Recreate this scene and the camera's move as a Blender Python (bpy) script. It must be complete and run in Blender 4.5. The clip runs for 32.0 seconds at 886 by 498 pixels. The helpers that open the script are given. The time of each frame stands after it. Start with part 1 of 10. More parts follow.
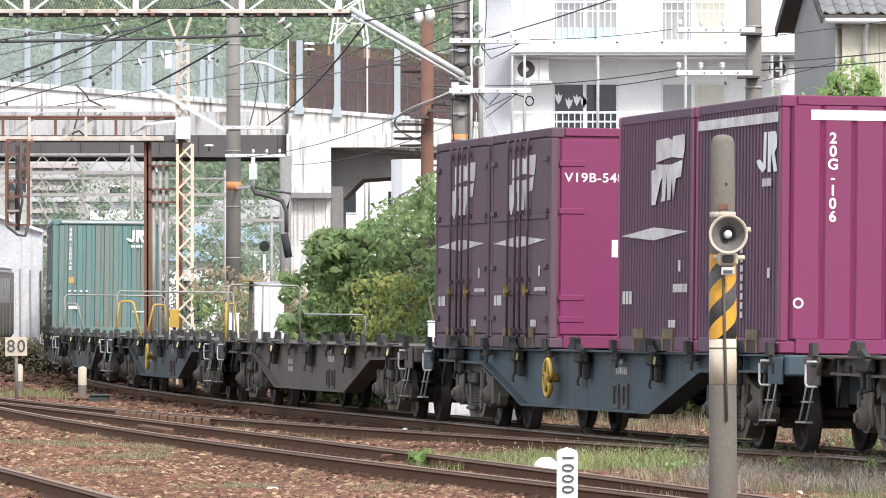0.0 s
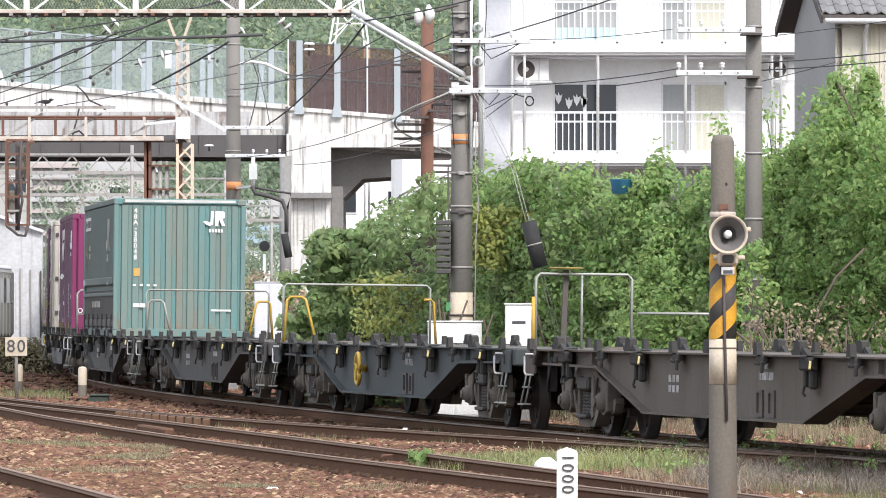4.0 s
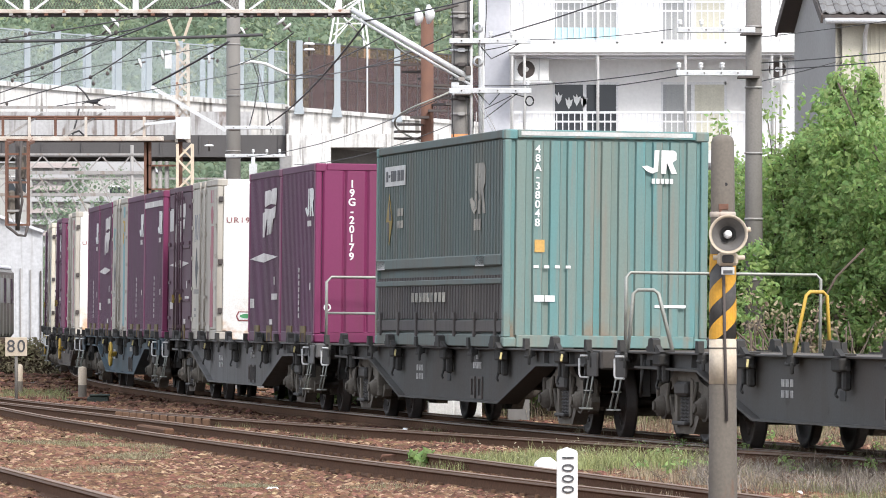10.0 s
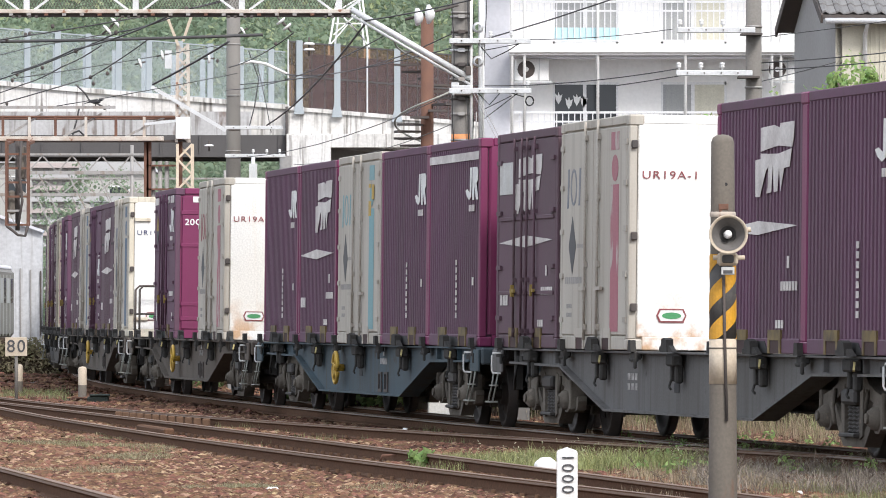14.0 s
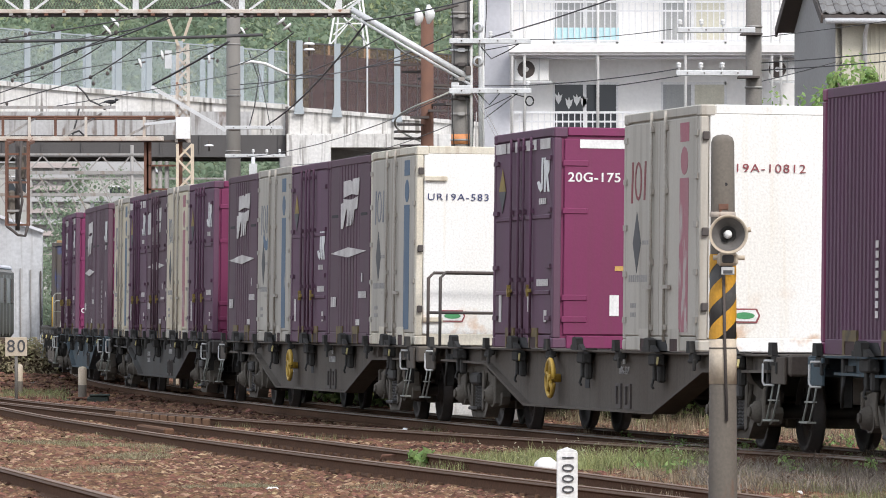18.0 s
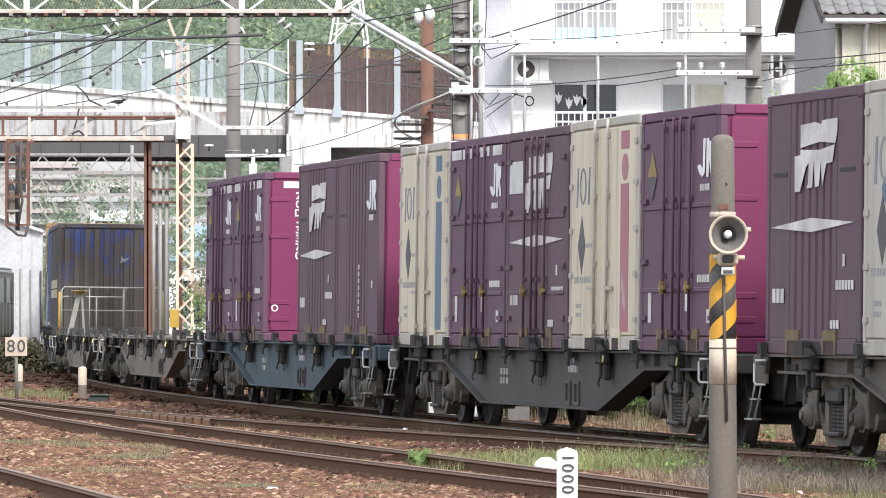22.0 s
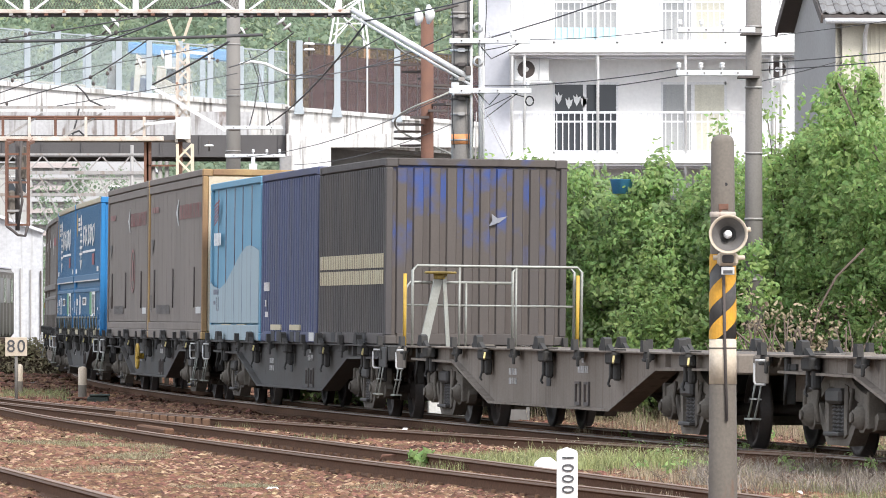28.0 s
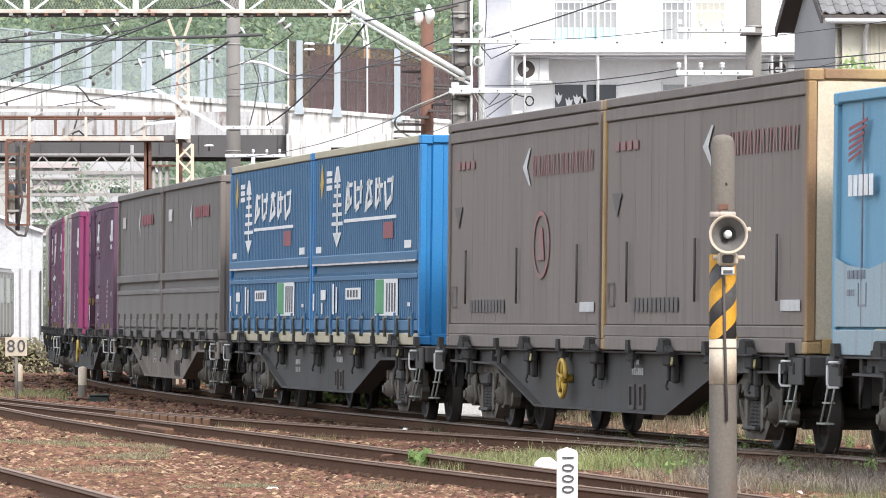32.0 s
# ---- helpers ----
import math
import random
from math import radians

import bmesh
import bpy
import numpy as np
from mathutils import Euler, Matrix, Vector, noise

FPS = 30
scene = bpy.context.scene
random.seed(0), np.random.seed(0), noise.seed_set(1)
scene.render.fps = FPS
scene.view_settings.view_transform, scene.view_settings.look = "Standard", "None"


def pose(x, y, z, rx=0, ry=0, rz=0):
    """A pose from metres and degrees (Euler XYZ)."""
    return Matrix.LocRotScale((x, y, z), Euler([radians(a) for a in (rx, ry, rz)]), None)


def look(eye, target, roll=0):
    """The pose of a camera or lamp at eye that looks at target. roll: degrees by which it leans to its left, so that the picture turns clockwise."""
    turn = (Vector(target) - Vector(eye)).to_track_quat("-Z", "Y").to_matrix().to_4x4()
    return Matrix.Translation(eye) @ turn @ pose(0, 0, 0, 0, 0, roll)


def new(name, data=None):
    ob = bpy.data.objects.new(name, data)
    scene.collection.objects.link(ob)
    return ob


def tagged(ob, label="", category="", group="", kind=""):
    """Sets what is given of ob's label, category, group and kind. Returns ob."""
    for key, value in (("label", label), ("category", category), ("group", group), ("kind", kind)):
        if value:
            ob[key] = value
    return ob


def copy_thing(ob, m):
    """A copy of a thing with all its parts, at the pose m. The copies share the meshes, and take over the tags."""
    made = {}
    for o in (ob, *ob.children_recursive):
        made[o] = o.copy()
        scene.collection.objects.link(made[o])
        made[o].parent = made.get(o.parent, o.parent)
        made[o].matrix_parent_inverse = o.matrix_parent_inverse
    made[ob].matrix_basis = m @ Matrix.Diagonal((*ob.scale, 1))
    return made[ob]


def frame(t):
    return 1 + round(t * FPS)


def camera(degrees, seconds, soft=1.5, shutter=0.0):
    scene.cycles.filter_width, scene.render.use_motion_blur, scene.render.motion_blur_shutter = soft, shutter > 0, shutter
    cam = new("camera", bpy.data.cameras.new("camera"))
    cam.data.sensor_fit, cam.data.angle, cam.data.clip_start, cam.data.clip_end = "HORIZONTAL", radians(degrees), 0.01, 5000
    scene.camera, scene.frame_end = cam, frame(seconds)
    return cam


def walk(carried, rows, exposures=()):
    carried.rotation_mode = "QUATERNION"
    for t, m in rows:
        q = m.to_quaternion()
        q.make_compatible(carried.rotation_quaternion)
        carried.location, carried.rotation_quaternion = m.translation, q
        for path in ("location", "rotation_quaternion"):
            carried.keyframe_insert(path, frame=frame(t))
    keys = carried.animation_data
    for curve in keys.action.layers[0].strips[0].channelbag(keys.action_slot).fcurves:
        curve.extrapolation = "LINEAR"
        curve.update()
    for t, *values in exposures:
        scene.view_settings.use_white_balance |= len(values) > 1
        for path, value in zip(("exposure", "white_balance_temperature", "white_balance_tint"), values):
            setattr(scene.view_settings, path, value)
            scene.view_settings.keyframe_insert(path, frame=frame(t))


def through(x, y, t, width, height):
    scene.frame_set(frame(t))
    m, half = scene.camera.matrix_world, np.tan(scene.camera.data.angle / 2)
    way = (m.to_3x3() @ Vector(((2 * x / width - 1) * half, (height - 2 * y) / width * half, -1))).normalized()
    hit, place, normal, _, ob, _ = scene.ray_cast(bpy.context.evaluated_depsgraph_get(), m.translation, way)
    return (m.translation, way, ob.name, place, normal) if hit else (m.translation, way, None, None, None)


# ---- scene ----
# The camera stands still beside the yard with a long lens.
cam = camera(7.722, 32.0, soft=0.95)
EYE = (0.0, 0.0, 1.373)
STILL = look(EYE, (0.0, 100.0, 2.411))
walk(cam, [(0.0, STILL), (32.0, STILL)], exposures=[
    (0.0, 0.66, 6450, 13), (3.0, 0.62, 6450, 13), (6.0, 0.58, 6450, 13), (9.0, 0.56, 6450, 13), (12.0, 0.5, 6450, 13), (14.5, 0.36, 6450, 13), (17.0, 0.2, 6450, 13), (18.0, 0.16, 6450, 13), (19.0, 0.22, 6450, 13), (20.0, 0.42, 6450, 13), (22.0, 0.7, 6450, 13), (25.0, 0.7, 6450, 13), (28.0, 0.72, 6450, 13), (32.0, 0.76, 6450, 13)])

# Bright hazy daylight: a wide soft sun behind the camera's right shoulder.
SUN_EL, SUN_AZ = radians(42), radians(152)
world = bpy.data.worlds.new("world")
scene.world = world
world.use_nodes = True
wn, wl = world.node_tree.nodes, world.node_tree.links
sky = wn.new("ShaderNodeTexSky")
sky.sky_type, sky.sun_disc = "NISHITA", False
sky.sun_elevation, sky.sun_rotation = SUN_EL, SUN_AZ
sky.air_density, sky.dust_density, sky.ozone_density = 1.0, 4.0, 1.0
soft_sky = wn.new("ShaderNodeMixRGB")
soft_sky.inputs[0].default_value = 0.75
soft_sky.inputs[2].default_value = (9.8, 10.6, 11.6, 1)
wl.new(sky.outputs[0], soft_sky.inputs[1])
wl.new(soft_sky.outputs[0], wn["Background"].inputs[0])
wn["Background"].inputs[1].default_value = 0.12
sun_data = bpy.data.lights.new("sun", "SUN")
sun_data.energy, sun_data.angle, sun_data.color = 2.4, radians(14), (1.0, 0.985, 0.95)
sun = new("sun", sun_data)
SUN_DIR = Vector((math.sin(SUN_AZ) * math.cos(SUN_EL), math.cos(SUN_AZ) * math.cos(SUN_EL), math.sin(SUN_EL)))
sun.matrix_world = look(SUN_DIR * 300, (0, 0, 0))


# ---- materials ----
def rgb(c, a=1.0):
    return (c[0], c[1], c[2], a)


def mat(name, base, rough=0.6, metal=0.0, second=None, amount=0.5, scale=3.0, stretch=(1, 1, 1), grain=0.1, fine=40.0,
        bump=0.003, third=None, patch=0.62, spec=0.5, vary=0.0, runs=None, run_amount=0.7, run_at=0.52, zone=None):
    """A weathered surface: base colour with broad stains (second), sharper patches (third), fine grain and a little relief.
    runs: colour of thin streaks that rain has drawn down; zone: (colour, height where it starts, height where it is full, scale, share)."""
    m = bpy.data.materials.new(name)
    m.use_nodes = True
    n, l = m.node_tree.nodes, m.node_tree.links
    b = n["Principled BSDF"]
    b.inputs["Roughness"].default_value, b.inputs["Metallic"].default_value = rough, metal
    b.inputs["Specular IOR Level"].default_value = spec
    co = n.new("ShaderNodeTexCoord")
    mp = n.new("ShaderNodeMapping")
    mp.inputs["Scale"].default_value = stretch
    info = n.new("ShaderNodeObjectInfo")
    shift = n.new("ShaderNodeVectorMath")
    shift.operation = "ADD"
    mul = n.new("ShaderNodeMath")
    mul.operation = "MULTIPLY"
    mul.inputs[1].default_value = 37.0
    l.new(info.outputs["Random"], mul.inputs[0])
    l.new(co.outputs["Object"], shift.inputs[0])
    l.new(mul.outputs[0], shift.inputs[1])
    l.new(shift.outputs[0], mp.inputs["Vector"])
    big = n.new("ShaderNodeTexNoise")
    big.inputs["Scale"].default_value, big.inputs["Detail"].default_value = scale, 6.0
    l.new(mp.outputs[0], big.inputs["Vector"])
    small = n.new("ShaderNodeTexNoise")
    small.inputs["Scale"].default_value, small.inputs["Detail"].default_value = fine, 3.0
    l.new(shift.outputs[0], small.inputs["Vector"])
    ramp = n.new("ShaderNodeMapRange")
    ramp.inputs[1].default_value, ramp.inputs[2].default_value = 0.35, 0.68
    ramp.inputs[4].default_value = amount
    l.new(big.outputs[0], ramp.inputs[0])
    mix = n.new("ShaderNodeMixRGB")
    second = second or tuple(v * 0.6 for v in base)
    mix.inputs[1].default_value, mix.inputs[2].default_value = rgb(base), rgb(second)
    l.new(ramp.outputs[0], mix.inputs[0])
    out = mix.outputs[0]
    if third:
        edge = n.new("ShaderNodeTexNoise")
        edge.inputs["Scale"].default_value, edge.inputs["Detail"].default_value = scale * 2.3, 9.0
        l.new(mp.outputs[0], edge.inputs["Vector"])
        cut = n.new("ShaderNodeMapRange")
        cut.inputs[1].default_value, cut.inputs[2].default_value = patch, patch + 0.06
        l.new(edge.outputs[0], cut.inputs[0])
        mix3 = n.new("ShaderNodeMixRGB")
        mix3.inputs[2].default_value = rgb(third)
        l.new(cut.outputs[0], mix3.inputs[0])
        l.new(out, mix3.inputs[1])
        out = mix3.outputs[0]
    if runs:
        down = n.new("ShaderNodeMapping")
        down.inputs["Scale"].default_value = (5.0, 5.0, 0.22)
        l.new(shift.outputs[0], down.inputs["Vector"])
        rain = n.new("ShaderNodeTexNoise")
        rain.inputs["Scale"].default_value, rain.inputs["Detail"].default_value = 1.6, 7.0
        l.new(down.outputs[0], rain.inputs["Vector"])
        thin = n.new("ShaderNodeMapRange")
        thin.inputs[1].default_value, thin.inputs[2].default_value, thin.inputs[4].default_value = run_at, run_at + 0.16, run_amount
        l.new(rain.outputs[0], thin.inputs[0])
        mixr = n.new("ShaderNodeMixRGB")
        mixr.inputs[2].default_value = rgb(runs)
        l.new(thin.outputs[0], mixr.inputs[0])
        l.new(out, mixr.inputs[1])
        out = mixr.outputs[0]
    if zone:
        sep = n.new("ShaderNodeSeparateXYZ")
        l.new(co.outputs["Object"], sep.inputs[0])
        lift = n.new("ShaderNodeMapRange")
        lift.inputs[1].default_value, lift.inputs[2].default_value = zone[1], zone[2]
        if zone[1] > zone[2]:
            lift.inputs[1].default_value, lift.inputs[2].default_value = zone[2], zone[1]
            lift.inputs[3].default_value, lift.inputs[4].default_value = 1.0, 0.0
        l.new(sep.outputs["Z"], lift.inputs[0])
        cloud = n.new("ShaderNodeTexNoise")
        cloud.inputs["Scale"].default_value, cloud.inputs["Detail"].default_value = zone[3], 7.0
        l.new(shift.outputs[0], cloud.inputs["Vector"])
        cover = n.new("ShaderNodeMapRange")
        cover.inputs[1].default_value, cover.inputs[2].default_value = zone[4], zone[4] + 0.14
        l.new(cloud.outputs[0], cover.inputs[0])
        both2 = n.new("ShaderNodeMath")
        both2.operation = "MULTIPLY"
        l.new(lift.outputs[0], both2.inputs[0])
        l.new(cover.outputs[0], both2.inputs[1])
        mixz = n.new("ShaderNodeMixRGB")
        mixz.inputs[2].default_value = rgb(zone[0])
        l.new(both2.outputs[0], mixz.inputs[0])
        l.new(out, mixz.inputs[1])
        out = mixz.outputs[0]
    hsv = n.new("ShaderNodeHueSaturation")
    val = n.new("ShaderNodeMapRange")
    val.inputs[1].default_value, val.inputs[2].default_value = 0.3, 0.7
    val.inputs[3].default_value, val.inputs[4].default_value = 1 - grain, 1 + grain
    l.new(small.outputs[0], val.inputs[0])
    if vary:
        rnd = n.new("ShaderNodeMapRange")
        rnd.inputs[3].default_value, rnd.inputs[4].default_value = 1 - vary, 1 + vary
        geo = n.new("ShaderNodeNewGeometry")
        l.new(geo.outputs["Random Per Island"], rnd.inputs[0])
        both = n.new("ShaderNodeMath")
        both.operation = "MULTIPLY"
        l.new(val.outputs[0], both.inputs[0])
        l.new(rnd.outputs[0], both.inputs[1])
        l.new(both.outputs[0], hsv.inputs["Value"])
        many = n.new("ShaderNodeMath")
        many.operation = "MULTIPLY"
        many.inputs[1].default_value = 7.13
        l.new(geo.outputs["Random Per Island"], many.inputs[0])
        part_of = n.new("ShaderNodeMath")
        part_of.operation = "FRACT"
        l.new(many.outputs[0], part_of.inputs[0])
        turn = n.new("ShaderNodeMapRange")
        turn.inputs[3].default_value, turn.inputs[4].default_value = 0.475, 0.52
        l.new(part_of.outputs[0], turn.inputs[0])
        l.new(turn.outputs[0], hsv.inputs["Hue"])
    else:
        l.new(val.outputs[0], hsv.inputs["Value"])
    l.new(out, hsv.inputs["Color"])
    l.new(hsv.outputs[0], b.inputs["Base Color"])
    if bump:
        bp = n.new("ShaderNodeBump")
        bp.inputs["Strength"].default_value, bp.inputs["Distance"].default_value = 0.5, bump
        l.new(small.outputs[0], bp.inputs["Height"])
        l.new(bp.outputs[0], b.inputs["Normal"])
    return m


def glass(name, tint, alpha, rough=0.1, lets=(1.0, 1.0, 1.0)):
    """A tinted translucent sheet: part clear, part tinted gloss."""
    m = bpy.data.materials.new(name)
    m.use_nodes = True
    n, l = m.node_tree.nodes, m.node_tree.links
    b = n["Principled BSDF"]
    b.inputs["Base Color"].default_value, b.inputs["Roughness"].default_value = rgb(tint), rough
    clear = n.new("ShaderNodeBsdfTransparent")
    clear.inputs[0].default_value = rgb(lets)
    mx = n.new("ShaderNodeMixShader")
    grime = n.new("ShaderNodeTexNoise")
    grime.inputs["Scale"].default_value = 1.3
    co = n.new("ShaderNodeTexCoord")
    l.new(co.outputs["Object"], grime.inputs["Vector"])
    rng = n.new("ShaderNodeMapRange")
    rng.inputs[3].default_value, rng.inputs[4].default_value = alpha - 0.1, alpha + 0.1
    l.new(grime.outputs[0], rng.inputs[0])
    l.new(rng.outputs[0], mx.inputs[0])
    l.new(clear.outputs[0], mx.inputs[1])
    l.new(b.outputs[0], mx.inputs[2])
    l.new(mx.outputs[0], n["Material Output"].inputs[0])
    return m


RUST = (0.2, 0.085, 0.045)
M = dict(
    # train
    wagon_grey=mat("wagon grey paint under brake dust", (0.066, 0.065, 0.062), 0.75, second=(0.056, 0.047, 0.04), scale=0.9, amount=0.9, third=(0.045, 0.04, 0.036), patch=0.66, spec=0.3, runs=(0.055, 0.046, 0.038), run_amount=0.45),
    wagon_blue=mat("blue grey wagon paint", (0.052, 0.085, 0.105), 0.7, second=(0.05, 0.06, 0.064), scale=1.1, amount=0.8, third=(0.045, 0.04, 0.036), patch=0.66, spec=0.3, runs=(0.05, 0.048, 0.045)),
    wagon_brown=mat("brown dusty wagon paint", (0.12, 0.104, 0.088), 0.85, second=(0.088, 0.071, 0.057), scale=0.8, amount=0.9, third=(0.055, 0.045, 0.038), patch=0.68, spec=0.25, runs=(0.07, 0.058, 0.048), run_amount=0.45),
    wagon_slate=mat("dark slate wagon paint", (0.058, 0.07, 0.073), 0.75, second=(0.045, 0.05, 0.05), scale=0.9, amount=0.9, third=(0.075, 0.065, 0.054), patch=0.66, spec=0.3, runs=(0.05, 0.047, 0.042), run_amount=0.5),
    wagon_dust=mat("wagon paint under pale brown dust", (0.215, 0.185, 0.155), 0.88, second=(0.15, 0.125, 0.1), scale=0.8, amount=0.9, third=(0.09, 0.073, 0.06), patch=0.66, spec=0.2, runs=(0.1, 0.082, 0.066), run_amount=0.55),
    wagon_light=mat("plain grey wagon paint with soot runs", (0.125, 0.123, 0.12), 0.75, second=(0.1, 0.095, 0.088), scale=0.9, amount=0.9, third=(0.06, 0.054, 0.05), patch=0.68, spec=0.3, runs=(0.07, 0.062, 0.055), run_amount=0.6),
    soot_iron=mat("sooty black clamp iron", (0.035, 0.034, 0.032), 0.85, second=(0.06, 0.054, 0.047), scale=5, spec=0.25),
    bogie_dark=mat("oily dark spring steel", (0.032, 0.03, 0.028), 0.7, second=(0.055, 0.045, 0.037), scale=5),
    pale_yellow=mat("worn pale yellow lever paint", (0.55, 0.47, 0.2), 0.6, second=(0.36, 0.3, 0.15), scale=6),
    stencil=mat("thin worn white stencil", (0.5, 0.49, 0.47), 0.7, second=(0.18, 0.17, 0.16), scale=9, amount=1.0, bump=0),
    bogie=mat("grimy cast bogie steel", (0.155, 0.137, 0.113), 0.9, second=(0.055, 0.046, 0.038), amount=0.85, scale=2.2, third=(0.21, 0.18, 0.145), patch=0.66, bump=0.01, spec=0.25),
    wheel=mat("dark wheel steel", (0.04, 0.035, 0.032), 0.6, 0.3, second=(0.06, 0.04, 0.03), scale=5),
    tread=mat("bright worn steel", (0.5, 0.48, 0.46), 0.3, 0.9, second=(0.3, 0.26, 0.22), scale=5, grain=0.05),
    black=mat("black rubber", (0.02, 0.02, 0.021), 0.8, second=(0.04, 0.037, 0.033), scale=6),
    yellow=mat("faded yellow paint", (0.5, 0.32, 0.04), 0.6, second=(0.33, 0.21, 0.06), scale=5),
    pocket=mat("rusty dark fork pocket", (0.05, 0.022, 0.02), 0.8, second=(0.03, 0.02, 0.02), scale=6),
    pocket_ochre=mat("grimy ochre pocket paint", (0.19, 0.135, 0.045), 0.75, second=(0.06, 0.047, 0.035), scale=5, amount=0.9),
    dull_yellow=mat("dirty yellow twist lock paint", (0.3, 0.21, 0.045), 0.7, second=(0.1, 0.08, 0.05), scale=6),
    white_dull=mat("greyed white paint", (0.55, 0.55, 0.53), 0.6, second=(0.35, 0.33, 0.3), scale=4),
    white=mat("white lettering", (0.75, 0.75, 0.73), 0.6, second=(0.55, 0.54, 0.52), scale=6, amount=0.5, bump=0),
    old_white=mat("weathered white lettering", (0.66, 0.63, 0.6), 0.7, second=(0.42, 0.38, 0.36), scale=3, amount=0.9, bump=0),
    peeling=mat("peeling pale paint", (0.4, 0.37, 0.31), 0.75, second=(0.2, 0.19, 0.165), scale=2.5, amount=1.0, third=(0.09, 0.1, 0.09), patch=0.58, bump=0),
    orange_mark=mat("orange tag", (0.55, 0.33, 0.09), 0.6, bump=0),
    steel_rail=mat("pale galvanised tube", (0.3, 0.31, 0.28), 0.5, 0.3, second=(0.22, 0.21, 0.17), scale=5),
    # purple sides carry dirt and painted shade, the wine-red ends painted sun
    purple=mat("dull wine purple side toned for shade", (0.12, 0.05, 0.092), 0.72, runs=(0.085, 0.05, 0.066), run_amount=0.6, second=(0.098, 0.05, 0.074), scale=0.7, amount=0.9, stretch=(1.5, 1.5, 0.5), third=(0.11, 0.055, 0.08), patch=0.68, bump=0.003, grain=0.045),
    purple_dark=mat("brownish dusty purple side toned for shade", (0.108, 0.056, 0.078), 0.75, runs=(0.1, 0.068, 0.07), run_amount=0.6, second=(0.09, 0.053, 0.066), scale=0.7, amount=0.9, stretch=(1.5, 1.5, 0.5), third=(0.1, 0.055, 0.07), patch=0.68, bump=0.003, grain=0.045),
    magenta=mat("wine red container end toned bright for sun", (0.178, 0.018, 0.082), 0.5, runs=(0.145, 0.026, 0.066), run_amount=0.6, second=(0.148, 0.022, 0.067), scale=0.6, amount=0.7, stretch=(1, 1, 0.4), bump=0.002, grain=0.035),
    teal=mat("blue green container end", (0.098, 0.23, 0.228), 0.68, second=(0.165, 0.205, 0.175), scale=1.0, amount=1.0, stretch=(1.8, 1.8, 0.22), third=(0.2, 0.15, 0.1), patch=0.7, bump=0.003, grain=0.045, runs=(0.2, 0.185, 0.15), run_amount=0.7, run_at=0.5, zone=((0.2, 0.15, 0.1), 0.9, 0.1, 1.6, 0.54)),
    # soot plus painted shade: the side faces away from the sun
    teal_side=mat("sooty green container side darkened for shade", (0.095, 0.132, 0.126), 0.75, runs=(0.1, 0.092, 0.075), run_amount=0.6, second=(0.115, 0.12, 0.1), scale=0.6, amount=0.9, stretch=(1.5, 1.5, 0.4), bump=0.003, grain=0.045),
    soot=mat("sooty brown grey container side", (0.085, 0.073, 0.064), 0.8, runs=(0.055, 0.047, 0.042), second=(0.06, 0.055, 0.055), scale=0.6, amount=0.9, stretch=(1.5, 1.5, 0.4), bump=0.003, grain=0.045),
    soot_blue=mat("worn blue paint under soot", (0.028, 0.05, 0.17), 0.75, second=(0.06, 0.062, 0.1), scale=1.2, amount=1.0, stretch=(2.0, 2.0, 0.6), third=(0.085, 0.075, 0.068), patch=0.54),
    soot_end=mat("sooty container end with old blue spray", (0.092, 0.076, 0.064), 0.8, second=(0.066, 0.058, 0.054), scale=0.6, amount=0.9, stretch=(1.5, 1.5, 0.4), runs=(0.06, 0.048, 0.042), zone=((0.038, 0.066, 0.2), 1.0, 1.5, 1.7, 0.5), bump=0.003, grain=0.045),
    navy=mat("dusty navy container side", (0.056, 0.07, 0.15), 0.7, runs=(0.085, 0.09, 0.11), run_amount=0.5, second=(0.065, 0.065, 0.09), scale=0.6, amount=0.8, stretch=(1.5, 1.5, 0.4)),
    pale_blue=mat("sky blue container side", (0.12, 0.31, 0.44), 0.65, runs=(0.18, 0.3, 0.37), run_amount=0.5, second=(0.13, 0.29, 0.4), scale=0.5, amount=0.9, stretch=(1, 1, 0.5), bump=0.003, grain=0.045),
    mid_blue=mat("pale grey blue painted wave", (0.29, 0.37, 0.4), 0.65, runs=(0.22, 0.25, 0.25), second=(0.25, 0.33, 0.36), scale=0.6, bump=0.0),
    tan=mat("sooty tan container side", (0.2, 0.168, 0.142), 0.78, runs=(0.135, 0.11, 0.09), run_amount=0.5, second=(0.165, 0.138, 0.116), scale=0.5, amount=1.0, stretch=(1.4, 1.4, 0.35), third=(0.19, 0.13, 0.09), patch=0.7, bump=0.003, grain=0.045),
    tan_edge=mat("ochre rusty corner post", (0.4, 0.27, 0.11), 0.7, second=(0.2, 0.11, 0.06), scale=1.5, amount=0.9, stretch=(1, 1, 0.4)),
    cream=mat("cream container end", (0.62, 0.55, 0.42), 0.6, second=(0.4, 0.3, 0.2), scale=0.7, amount=0.7, stretch=(1, 1, 0.4)),
    # one blue in two tones: shade painted on the side, sun on the end
    blue=mat("strong blue side toned down for shade", (0.03, 0.12, 0.235), 0.6, second=(0.05, 0.14, 0.23), scale=0.6, amount=0.7, stretch=(1.4, 1.4, 0.4), bump=0.002, grain=0.04),
    blue_end=mat("clear blue end toned up for sun", (0.012, 0.17, 0.4), 0.5, second=(0.018, 0.15, 0.35), scale=0.6, amount=0.5, bump=0.004),
    gold=mat("gold top rail", (0.45, 0.4, 0.27), 0.6, second=(0.33, 0.28, 0.18), scale=2),
